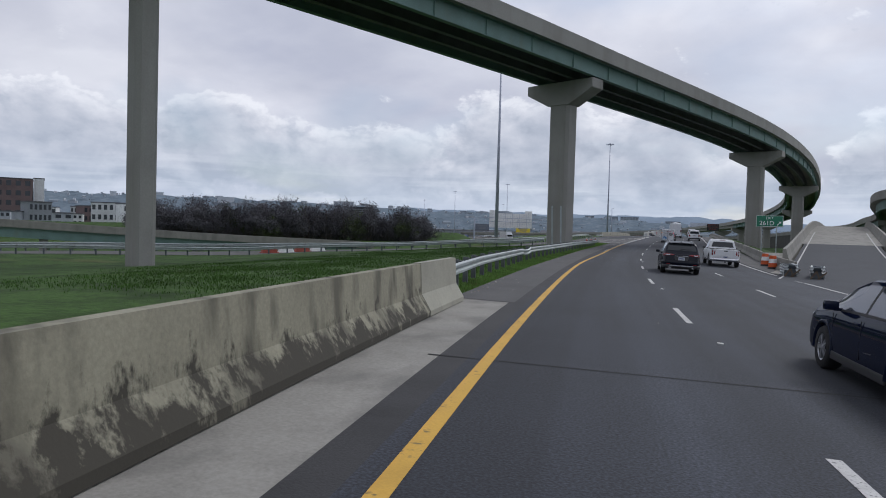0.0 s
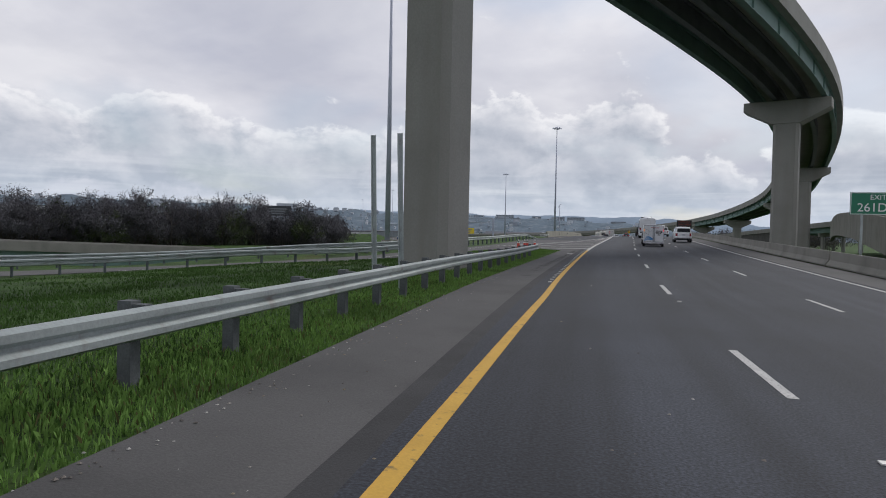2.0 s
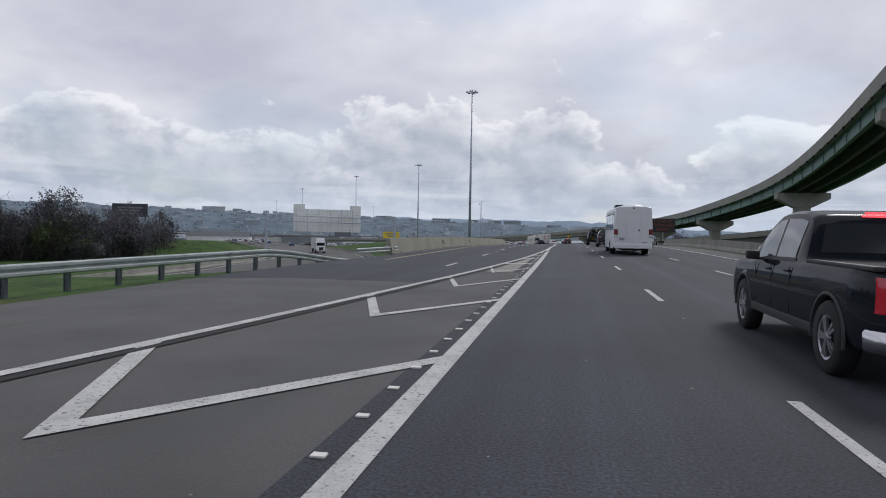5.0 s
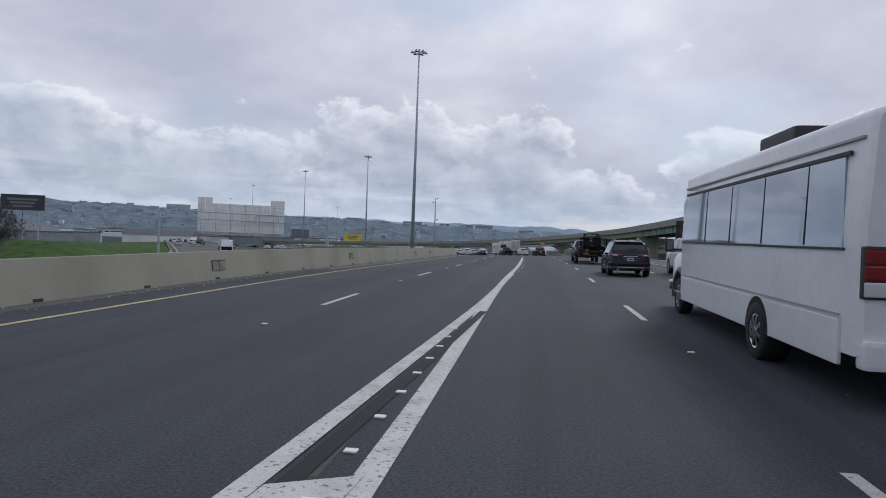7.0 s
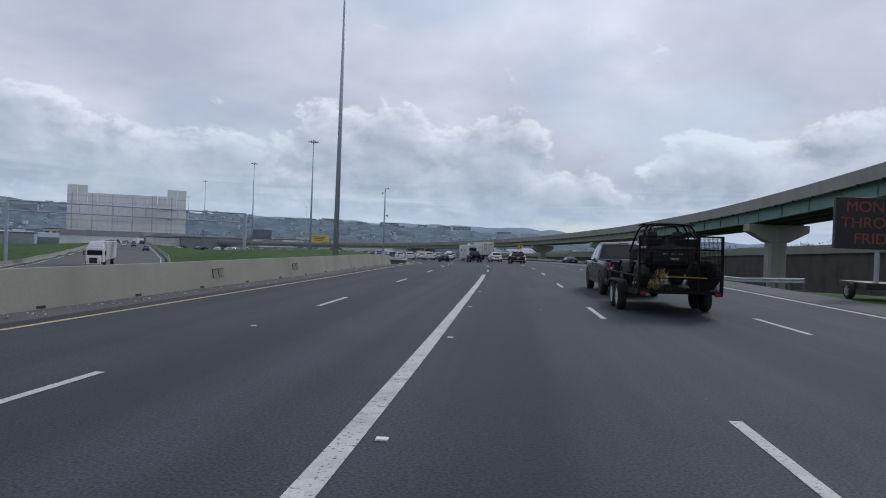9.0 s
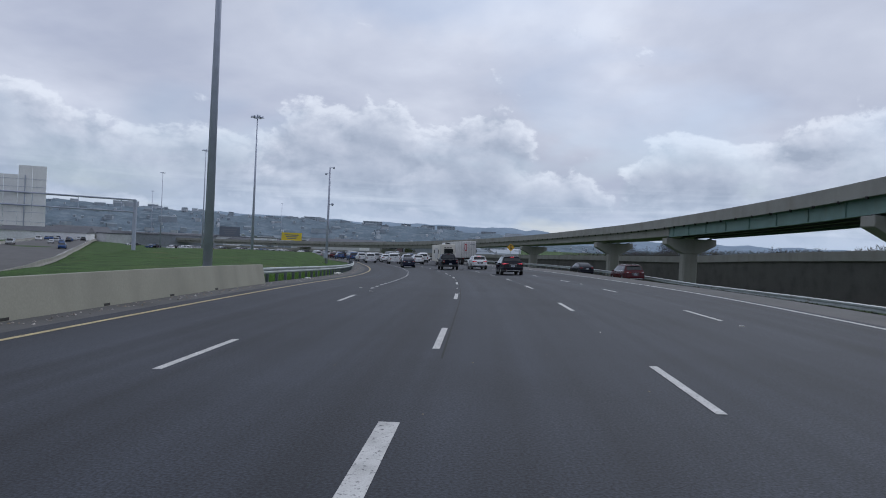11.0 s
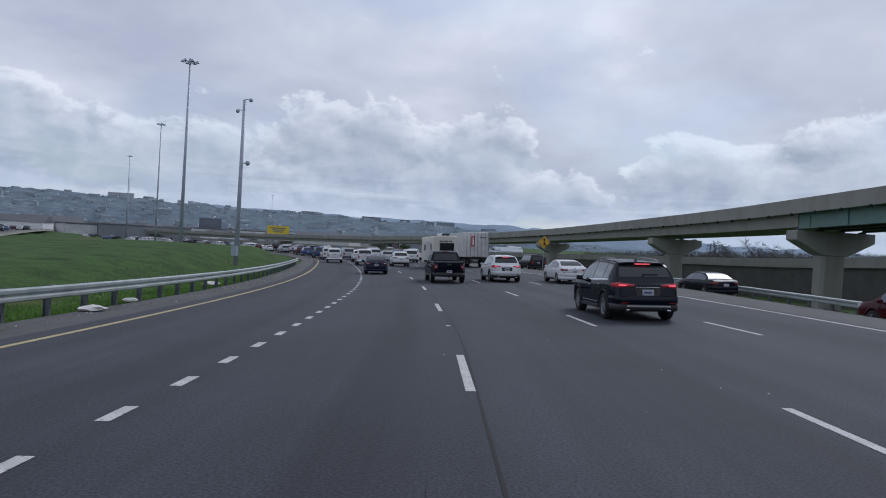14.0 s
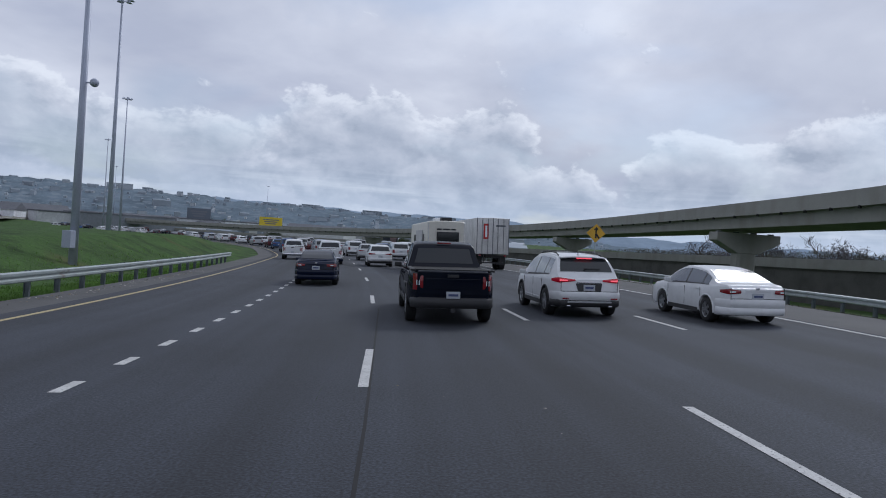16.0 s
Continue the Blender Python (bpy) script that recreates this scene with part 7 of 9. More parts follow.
        box_part("mirror_arm", (0.34, 0.05, 0.05), (sx * 1.12, front + 0.80, 1.48), TRIM, top)
        well = bmesh.new()
        well_disc(well, sx * 1.036, axle, 0.42, 0.54)
        part("arch_shade_disc", well, UNDER, top)
        rows = []
        for k in range(17):
            t_ = math.pi * (-0.04 + 1.08 * k / 16)
            rows.append([(sx * x_, axle + q * math.cos(t_), 0.42 + q * math.sin(t_)) for q, x_ in ((0.53, 1.0), (0.53, 1.13), (0.58, 1.15), (0.66, 1.12), (0.69, 1.0))])
        bm, _ = grid_mesh(rows)
        part("fender_flare", bm, flare_mat, top, "dark grey wheel-arch flare", smooth=True)
        box_part("running_board", (0.22, 1.0, 0.05), (sx * 1.10, front + 0.1, 0.52), CHROME, top, bevel=0.015)
        box_part("headlight", (0.34, 0.10, 0.26), (sx * 0.72, front + 2.37, 1.08), CLEAR_LENS, top, bevel=0.03)
        bm = bmesh.new()
        bm.faces.new([bm.verts.new((sx * (W / 2 + 0.006 - 0.04 * (z - 1.6)), y, z)) for y, z in ((front - 0.28, 2.05), (front - 0.06, 2.15), (front - 0.02, 2.5), (front - 0.16, 2.62), (front - 0.30, 2.60))])
        part("corner_window", bm, BUS_GLASS, top)
    box_part("grille", (1.15, 0.05, 0.45), (0, front + 2.42, 1.02), CHROME, top, bevel=0.02)
    return top


coach(at_road(133.9, 5.6))


def box_trailer(m):
    top = empty("box_trailer", m, "small white enclosed trailer with lettered rear doors", "trailer")
    W, L, H, z0 = 1.85, 3.4, 1.62, 0.42
    bm = shell(W, L, H, z0, 0.07, 0.0)
    part("body", bm, PANEL_W, top, smooth=True).data.set_sharp_from_angle(angle=radians(40))
    r = -L / 2
    frame_bm = bmesh.new()
    for x in (-0.88, 0.88, 0.0):
        add_box(frame_bm, (0.032, 0.04, H - 0.06), (x, r - 0.012, z0 + H / 2))
    for z in (z0 + 0.05, z0 + H - 0.05):
        add_box(frame_bm, (W - 0.04, 0.04, 0.032), (0, r - 0.014, z))
    for x in (-0.07, 0.07):
        add_tube(frame_bm, (x, r - 0.05, z0 + 0.05), (x, r - 0.05, z0 + H - 0.1), 0.016, sides=6)
    part("door_frame", frame_bm, GRAPHIC_GREY, top, "grey steel door frame with lock bars")
    # printed doors: a blue splash, and words that cannot be read
    wave = bmesh.new()
    for k in range(5):
        pts = [Vector((-0.86 + 0.05 * k + 0.62 * u, r - 0.010, z0 + 0.10 + 0.075 * k + 0.16 * math.sin(u * 2.6 + 0.3 * k))) for u in np.linspace(0, 1, 9)]
        for a, b in zip(pts, pts[1:]):
            c = (a + b) / 2
            add_box(wave, ((b - a).length + 0.01, 0.004, 0.05), c, Matrix.Rotation(-math.atan2(b.z - a.z, b.x - a.x), 3, "Y"))
    part("print_wave", wave, GRAPHIC_BLUE, top, "curling blue printed splash")
    for row, (z_, words) in enumerate(((1.06, (0.26, 0.24)), (0.94, (0.30, 0.26)), (0.82, (0.22, 0.18)), (0.70, (0.26,)))):
        x0 = 0.45 - (sum(words) + 0.05 * (len(words) - 1)) / 2
        for w_ in words:
            box_part("print_word", (w_, 0.006, 0.075), (x0 + w_ / 2, r - 0.008, z0 + z_), TRIM, top)
            x0 += w_ + 0.05
    box_part("print_title", (0.72, 0.006, 0.05), (0.10, r - 0.008, z0 + 1.36), GRAPHIC_RED, top)
    lines = bmesh.new()
    for x0, zz0, x1, zz1 in ((-0.80, 1.25, -0.45, 1.1), (-0.45, 1.1, -0.45, 0.7), (-0.45, 0.7, -0.82, 0.9), (-0.45, 0.95, -0.1, 1.15)):
        add_tube(lines, (x0, r - 0.008, z0 + zz0), (x1, r - 0.008, z0 + zz1), 0.014, sides=5)
    part("print_sketch", lines, GRAPHIC_GREY, top)
    for sx in (-1, 1):
        box_part("lamp", (0.09, 0.05, 0.16), (sx * 0.86, r - 0.03, z0 + 1.12), RED_GLOW if sx > 0 else AMBER_GLOW, top, bevel=0.015)
        wheel(top, sx * 0.86, -0.45, 0.32, 0.2, RIM)
        box_part("mudguard", (0.26, 0.86, 0.05), (sx * 0.98, -0.45, 0.70), PANEL_OLD, top, bevel=0.02)
    box_part("rear_bumper", (W, 0.08, 0.14), (0, r - 0.02, z0 - 0.05), CHROME, top, bevel=0.02)
    box_part("chassis", (1.2, L, 0.12), (0, 0, z0 - 0.04), UNDER, top)
    bm = bmesh.new()
    for sx in (-1, 1):
        add_tube(bm, (sx * 0.5, L / 2, 0.42), (0, L / 2 + 1.1, 0.45), 0.04, sides=6)
    part("drawbar", bm, UNDER, top)
    return top


box_trailer(at_road(87.3, 5.2))


BLACK_STEEL = material("black_painted_steel", (0.010, 0.010, 0.012), 0.75, vary=0.3, scale=3, fine=30, bump=0.05, spec=0.15)
RIM_WHITE = plain("pale_steel_rim", (0.62, 0.63, 0.65), 0.35, 0.3)
STRAP = material("yellow_strap", (0.33, 0.22, 0.02), 0.75, vary=0.3, scale=6, fine=40, bump=0.0)


def utility_trailer(m):
    top = empty("utility_trailer", m, "black flat utility trailer with tandem wheels and raised mesh ramp", "trailer")
    W, L = 1.98, 5.2
    bm = bmesh.new()
    add_box(bm, (W, L, 0.08), (0, 0, 0.60))
    for sx in (-1, 1):
        add_box(bm, (0.07, L, 0.12), (sx * W / 2, 0, 0.58), bevel=0.01)
    part("bed", bm, BLACK_STEEL, top)
    for sx in (-1, 1):
        part("side_rail", add_tube(bmesh.new(), (sx * W / 2, -L / 2, 0.98), (sx * W / 2, L / 2, 0.98), 0.03, sides=8), BLACK_STEEL, top)
        for k in range(6):
            box_part("rail_post", (0.045, 0.045, 0.40), (sx * W / 2, -L / 2 + 0.05 + k * (L - 0.1) / 5, 0.80), BLACK_STEEL, top)
    yg = -L / 2 - 0.04
    gate = part("ramp_gate", add_box(bmesh.new(), (W, 0.05, 0.06), (0, yg, 0.60)), BLACK_STEEL, top, "raised black mesh ramp gate")
    for x in (-W / 2, 0.42, W / 2):
        box_part("gate_post", (0.055, 0.055, 1.42), (x, yg, 1.28), BLACK_STEEL, gate)
    for z in (0.95, 1.30, 1.65, 1.98):
        box_part("gate_bar", (W, 0.035, 0.035), (0, yg, z), BLACK_STEEL, gate)
    mesh_ = bmesh.new()
    for k in range(1, 64):
        add_box(mesh_, (0.007, 0.012, 1.36), (-W / 2 + k * W / 64, yg + 0.022, 1.29))
    for k in range(1, 44):
        add_box(mesh_, (W, 0.012, 0.007), (0, yg + 0.03, 0.62 + k * 0.031))
    tagged(part("gate_mesh", mesh_, BLACK_STEEL, gate, "fine black expanded-metal mesh"), kind="stuff")
    for sx in (-1, 1):
        for y in (-0.75, 0.15):
            wheel(top, sx * (W / 2 + 0.13), y, 0.36, 0.22, RIM_WHITE, 8)
        rows = []
        for y, z in ((-1.30, 0.50), (-1.20, 0.72), (-1.0, 0.82), (0.40, 0.82), (0.60, 0.72), (0.70, 0.50)):
            rows.append([(sx * (W / 2 + a), y, z - d) for a, d in ((0.02, 0.0), (0.24, 0.0), (0.27, 0.03), (0.27, 0.06))])
        bm, _ = grid_mesh(rows)
        part("mudguard", bm, BLACK_STEEL, top, "rounded black double mudguard", smooth=True)
        box_part("tail_light", (0.13, 0.05, 0.09), (sx * (W / 2 - 0.1), -L / 2 - 0.05, 0.56), RED_LENS, top, bevel=0.01)
    r = random.Random(3)
    heap = bmesh.new()
    for k in range(60):
        u = r.random() ** 1.5
        c = Vector((-0.66 + 0.24 * u + r.gauss(0, 0.06 + 0.05 * (1 - u)), yg - 0.05 + r.uniform(-0.03, 0.03), 0.72 + u * 0.46))
        d = Vector((r.uniform(-0.5, 0.5), r.uniform(-0.1, 0.1), r.uniform(-1, 1))).normalized() * r.uniform(0.05, 0.12)
        add_box(heap, (0.020, 0.006, d.length * 1.5), c, d.to_track_quat("Z", "Y").to_matrix())
    part("strap_bundle", heap, STRAP, top, "tangled yellow ratchet straps")
    part("strap", add_tube(bmesh.new(), (-0.3, yg - 0.04, 0.99), (0.62, yg - 0.04, 0.97), 0.014, sides=5), STRAP, top, "taut yellow ratchet strap")
    bm = bmesh.new()
    for sx in (-1, 1):
        add_tube(bm, (sx * 0.6, L / 2, 0.55), (0, L / 2 + 1.3, 0.5), 0.05, sides=6)
    part("drawbar", bm, BLACK_STEEL, top)
    return top


def bent_tube(name, pts, r_, mat, parent):
    """A tube along a line whose corners are rounded."""
    p = smooth_path(pts, 0.05, 2)
    bm = bmesh.new()
    for a, b in zip(p, p[1:]):
        add_tube(bm, a, b, r_, sides=7, caps=False)
    return part(name, bm, mat, parent, smooth=True)


def side_by_side(m):
    """Black off-road buggy with a roll cage."""
    top = empty("off_road_buggy", m, "black off-road buggy with roll cage carried on a trailer", "buggy")
    rows = []
    for y, w, z0, z1 in ((-1.55, 0.60, 0.75, 1.22), (-1.45, 0.70, 0.62, 1.32), (-0.6, 0.74, 0.45, 1.34), (-0.5, 0.74, 0.42, 0.95), (0.55, 0.74, 0.42, 0.92), (0.65, 0.73, 0.45, 1.20), (1.1, 0.66, 0.5, 1.14), (1.5, 0.52, 0.6, 0.98), (1.62, 0.40, 0.66, 0.88)):
        rows.append([(-w * 0.85, y, z0), (-w, y, z0 + 0.08), (-w, y, z1 - 0.09), (-w * 0.88, y, z1), (0, y, z1 + 0.02), (w * 0.88, y, z1), (w, y, z1 - 0.09), (w, y, z0 + 0.08), (w * 0.85, y, z0)])
    bm, vs = grid_mesh(rows, closed=True)
    bm.faces.new(vs[0][::-1])
    bm.faces.new(vs[-1])
    part("tub", bm, BLACK_P, top, smooth=True).data.set_sharp_from_angle(angle=radians(35))
    box_part("tail_panel", (1.05, 0.05, 0.34), (0, -1.57, 1.0), TRIM, top, bevel=0.02)
    for k in range(3):
        box_part("tail_mark", (0.13, 0.012, 0.025), (-0.22 + 0.2 * k, -1.602, 1.08), PLATE, top)
    box_part("number_plate", (0.22, 0.012, 0.08), (0.02, -1.602, 0.93), PLATE, top)
    for sx in (-1, 1):
        seat = part("seat", add_box(bmesh.new(), (0.54, 0.50, 0.16), (sx * 0.34, -0.05, 1.0), bevel=0.05), TRIM, top)
        box_part("seat_back", (0.54, 0.15, 0.66), (sx * 0.34, -0.38, 1.32), TRIM, seat, bevel=0.06, turn=Matrix.Rotation(-0.2, 3, "X"))
        box_part("headrest", (0.28, 0.12, 0.18), (sx * 0.34, -0.48, 1.70), TRIM, seat, bevel=0.05)
        box_part("tail_light", (0.16, 0.03, 0.07), (sx * 0.52, -1.56, 1.17), RED_LENS, top, bevel=0.01)
        for y in (-1.05, 1.1):
            wheel(top, sx * 0.72, y, 0.38, 0.30, RIM_DARK)
            rows = [[(sx * x_, y + q * math.cos(t_), 0.38 + q * math.sin(t_)) for q, x_ in ((0.46, 0.60), (0.47, 0.88), (0.44, 0.90))] for t_ in np.linspace(0.1, math.pi - 0.1, 11)]
            bm, _ = grid_mesh(rows)
            part("mudguard", bm, TRIM, top, smooth=True)
        box_part("cargo_bin", (0.42, 0.75, 0.24), (sx * 0.44, -1.05, 1.42), BLACK_STEEL, top, bevel=0.05)
    cage = bent_tube("roll_cage", [(-0.70, -0.60, 1.0), (-0.66, -0.60, 1.5), (-0.56, -0.62, 2.02), (0.0, -0.62, 2.05), (0.56, -0.62, 2.02), (0.66, -0.60, 1.5), (0.70, -0.60, 1.0)], 0.028, BLACK_STEEL, top)
    bent_tube("cage_bar", [(-0.70, 0.80, 1.12), (-0.62, 0.45, 1.60), (-0.54, 0.22, 2.0), (0.0, 0.22, 2.03), (0.54, 0.22, 2.0), (0.62, 0.45, 1.60), (0.70, 0.80, 1.12)], 0.028, BLACK_STEEL, cage)
    bent_tube("cage_bar", [(-0.66, -1.50, 1.30), (-0.60, -1.30, 1.78), (-0.54, -1.18, 1.98), (0.0, -1.18, 2.01), (0.54, -1.18, 1.98), (0.60, -1.30, 1.78), (0.66, -1.50, 1.30)], 0.026, BLACK_STEEL, cage)
    for sx in (-1, 1):
        bent_tube("cage_bar", [(sx * 0.56, 0.24, 2.0), (sx * 0.58, -0.6, 2.03), (sx * 0.56, -1.2, 1.99)], 0.026, BLACK_STEEL, cage)
        bent_tube("cage_bar", [(sx * 0.56, -0.64, 2.0), (sx * 0.62, -1.1, 1.62), (sx * 0.66, -1.45, 1.30)], 0.022, BLACK_STEEL, cage)
    for x in (-0.28, 0.0, 0.28):
        bent_tube("cage_bar", [(x, 0.22, 2.02), (x, -0.5, 2.05), (x, -1.18, 2.0)], 0.016, BLACK_STEEL, cage)
    box_part("roof_panel", (1.05, 0.78, 0.025), (0, -0.20, 2.02), TRIM, top, bevel=0.01)
    part("steering_wheel", add_tube(bmesh.new(), (-0.34, 0.38, 1.28), (-0.34, 0.41, 1.32), 0.17, 0.17, 14), TRIM, top)
    return top


utility_trailer(at_road(176.0, 5.5))
side_by_side(at_road(175.6, 5.5, 0.64) @ Matrix.Diagonal((0.98, 0.98, 0.84, 1)))
spare = empty("spare_wheel", at_road(173.75, 6.15, 0.62) @ pose(0, 0, 0, 0, 0, 84), "black spare wheel strapped upright on the trailer", "wheel")
wheel(spare, 0.02, 0, 0.40, 0.24, RIM_DARK)


def travel_trailer(m):
    top = empty("travel_trailer", m, "cream travel trailer with dark rear window", "caravan")
    W, L, H, z0 = 2.5, 9.0, 2.75, 0.62
    bm = shell(W, L, H, z0, 0.12, 0.02)
    part("body", bm, material("cream_panel", (0.62, 0.60, 0.53), 0.45, vary=0.08, scale=1, fine=8, bump=0.0), top, smooth=True).data.set_sharp_from_angle(angle=radians(40))
    r = -L / 2
    box_part("rear_window", (1.35, 0.03, 0.75), (0.1, r - 0.01, z0 + 1.62), GLASS, top, bevel=0.01)
    for k, w_ in enumerate((0.34, 0.46, 0.30)):
        box_part("print_word", (w_, 0.01, 0.10), (-0.46 + 0.46 * k, r - 0.006, z0 + 2.22), TRIM, top)
    box_part("print_stripe", (2.2, 0.01, 0.05), (0, r - 0.006, z0 + 0.62), GRAPHIC_GREY, top)
    for sx in (-1, 1):
        box_part("corner_trim", (0.07, 0.03, H - 0.2), (sx * 1.17, r - 0.004, z0 + H / 2), PANEL_OLD, top, bevel=0.01)
        box_part("slide_out", (0.10, 3.2, 1.7), (sx * (W / 2 + 0.03), -0.8, z0 + 1.35), PANEL_OLD, top, bevel=0.02)
    box_part("window_frame", (1.47, 0.02, 0.87), (0.1, r - 0.004, z0 + 1.62), TRIM, top, bevel=0.03)
    box_part("skirt", (2.42, 0.03, 0.26), (0, r - 0.008, z0 + 0.16), GRAPHIC_GREY, top)
    for sx in (-1, 1):
        box_part("tail_light", (0.14, 0.04, 0.3), (sx * 1.05, r - 0.015, z0 + 0.3), RED_LENS, top)
        wheel(top, sx * 1.1, -0.5, 0.36, 0.22, RIM)
        wheel(top, sx * 1.1, 0.4, 0.36, 0.22, RIM)
        for k in range(3):
            box_part("side_window", (0.03, 0.9, 0.6), (sx * (W / 2 + 0.002), -2.6 + 2.2 * k, z0 + 1.6), GLASS, top)
    box_part("air_conditioner", (0.8, 0.9, 0.3), (0, -1.5, z0 + H + 0.15), PANEL_W, top, bevel=0.08)
    box_part("air_conditioner", (0.7, 0.7, 0.25), (0.1, -3.6, z0 + H + 0.14), TRIM, top, bevel=0.06)
    box_part("bumper", (2.2, 0.14, 0.14), (0, r - 0.05, 0.55), TRIM, top)
    return top


travel_trailer(at_road(297, 5.5))


def semi_trailer(m):
    top = empty("semi_trailer", m, "white freight semi-trailer with red lettering on its doors", "lorry")
    W, L, H, z0 = 2.6, 14.5, 2.85, 1.2
    bm = shell(W, L, H, z0, 0.05, 0.0)
    part("body", bm, PANEL_OLD, top, smooth=True).data.set_sharp_from_angle(angle=radians(40))
    r = -L / 2
    fr = bmesh.new()
    for x in (-1.27, 0.0, 1.27):
        add_box(fr, (0.06, 0.03, H), (x, r - 0.01, z0 + H / 2))
    for x in (-0.85, -0.4, 0.4, 0.85):
        add_tube(fr, (x, r - 0.04, z0 + 0.05), (x, r - 0.04, z0 + H - 0.05), 0.02, sides=6)
    part("door_frame", fr, GRAPHIC_GREY, top)
    box_part("print_mark", (0.42, 0.012, 1.2), (-0.55, r - 0.012, z0 + 1.8), GRAPHIC_RED, top)
    box_part("print_mark", (0.16, 0.013, 0.9), (-0.55, r - 0.016, z0 + 1.8), PANEL_W, top)
    box_part("print_line", (0.75, 0.012, 0.14), (0.62, r - 0.012, z0 + 2.25), GRAPHIC_GREY, top)
    box_part("underrun_bar", (2.3, 0.1, 0.10), (0, r + 0.05, 0.55), TRIM, top)
    for sx in (-1, 1):
        box_part("bar_post", (0.08, 0.08, 0.65), (sx * 0.7, r + 0.06, 0.88), TRIM, top)
        box_part("mud_flap", (0.6, 0.03, 0.7), (sx * 0.95, r + 0.75, 0.75), TRIM, top)
        for y in (r + 1.3, r + 2.6):
            wheel(top, sx * 1.0, y, 0.5, 0.5, RIM)
        box_part("tail_light", (0.2, 0.04, 0.1), (sx * 1.0, r - 0.01, z0 - 0.08), RED_LENS, top)
    box_part("chassis", (1.0, L, 0.25), (0, 0, 1.05), UNDER, top)
    box_part("tractor_cab", (2.4, 2.6, 2.9), (0, L / 2 + 1.9, 1.95), PANEL_W, top, bevel=0.2)
    for sx in (-1, 1):
        wheel(top, sx * 1.0, L / 2 - 0.6, 0.5, 0.5, RIM)
        wheel(top, sx * 1.0, L / 2 + 2.6, 0.5, 0.32, RIM)
    return top


semi_trailer(at_road(307.5, 10.6))


def lorry_front(m):
    top = empty("oncoming_lorry", m, "white articulated lorry coming the other way", "lorry")
    box_part("cab", (2.45, 2.4, 2.3), (0, 1.2, 2.0), PANEL_W, top, bevel=0.18)
    box_part("bonnet", (2.0, 1.5, 1.1), (0, 3.0, 1.25), PANEL_W, top, bevel=0.15, taper=0.9)
    box_part("windscreen", (2.1, 0.04, 0.75), (0, 2.41, 2.35), GLASS, top)
    box_part("roof_fairing", (2.3, 1.8, 0.8), (0, 0.8, 3.5), PANEL_W, top, bevel=0.25, taper=0.85)
    box_part("grille", (1.1, 0.05, 0.85), (0, 3.76, 1.2), TRIM, top, bevel=0.03)
    box_part("bumper", (2.4, 0.3, 0.4), (0, 3.7, 0.55), CHROME, top, bevel=0.06)
    for sx in (-1, 1):
        box_part("headlight", (0.3, 0.06, 0.3), (sx * 0.82, 3.76, 1.0), CLEAR_LENS, top, bevel=0.03)
        box_part("wing_mirror", (0.2, 0.12, 0.7), (sx * 1.5, 2.3, 2.3), TRIM, top, bevel=0.03)
        wheel(top, sx * 1.0, 2.9, 0.5, 0.32, RIM)
        wheel(top, sx * 1.0, -0.6, 0.5, 0.5, RIM)
        wheel(top, sx * 1.0, -10.5, 0.5, 0.5, RIM)
    bm = shell(2.6, 13.0, 2.8, 1.2, 0.05, 0.0)
    bmesh.ops.translate(bm, verts=bm.verts[:], vec=(0, -6.9, 0))
    part("box_body", bm, PANEL_OLD, top)
    return top


# ---- the other carriageway and its traffic ----
opp = resample(OPP, 160, 6)
ot = np.gradient(opp, axis=0)
ot /= np.linalg.norm(ot, axis=1)[:, None]
orr = np.stack([ot[:, 1], -ot[:, 0]], -1)


def opp_sheet(name, mat, a, b, dz, label, category="road", cols=6):
    v = []
    for i in range(len(opp)):
        for k in range(cols + 1):
            l = a + (b - a) * k / cols
            v.append((opp[i, 0] + orr[i, 0] * l, opp[i, 1] + orr[i, 1] * l))
    v = np.array(v)
    mid = terrain(opp[:, 0], opp[:, 1])
    z = np.maximum(terrain(v[:, 0], v[:, 1]), np.repeat(mid, cols + 1)) + 0.12 + dz
    c = cols + 1
    f = [(i * c + j, i * c + j + 1, (i + 1) * c + j + 1, (i + 1) * c + j) for i in range(len(opp) - 1) for j in range(cols)]
    return tagged(link(name, np.column_stack([v, z]), f, mat, smooth=True), label, category, "", "structure")


opp_sheet("opposite_road", ASPHALT_OLD, -10.5, 10.5, 0.0, "grey carriageway of the opposite direction", cols=8)
for a in (-9.6, 9.6):
    opp_sheet("line_opposite", WHITE_PAINT, a - 0.1, a + 0.1, 0.02, "edge line of the opposite carriageway", "road marking", 1)
for a in (-11.2, 11.2):
    pth = np.column_stack([opp + orr * a, terrain(opp[:, 0], opp[:, 1]) + 0.1])
    tagged(sweep("barrier_opposite", CONCRETE, pth, JERSEY), "low concrete barrier beside the opposite carriageway", "barrier", "", "structure")


def opp_pose(y, lat):
    i = int(np.argmin(abs(opp[:, 1] - y)))
    x, yy = opp[i] + orr[i] * lat
    z = float(max(terrain(np.array([x]), np.array([yy]))[0], terrain(opp[i : i + 1, 0], opp[i : i + 1, 1])[0])) + 0.13
    return pose(float(x), float(yy), z, 0, 0, math.degrees(math.atan2(-ot[i, 0], ot[i, 1])) + 180)


lorry_front(opp_pose(249, 0.5))
rng = random.Random(8)
for k in range(24):
    kd, pn = rng.choice(list(made))
    copy_thing(made[(kd, pn)], opp_pose(rng.uniform(300, 640), rng.choice([-7.5, -3.8, 0.0, 3.7, 7.4])))
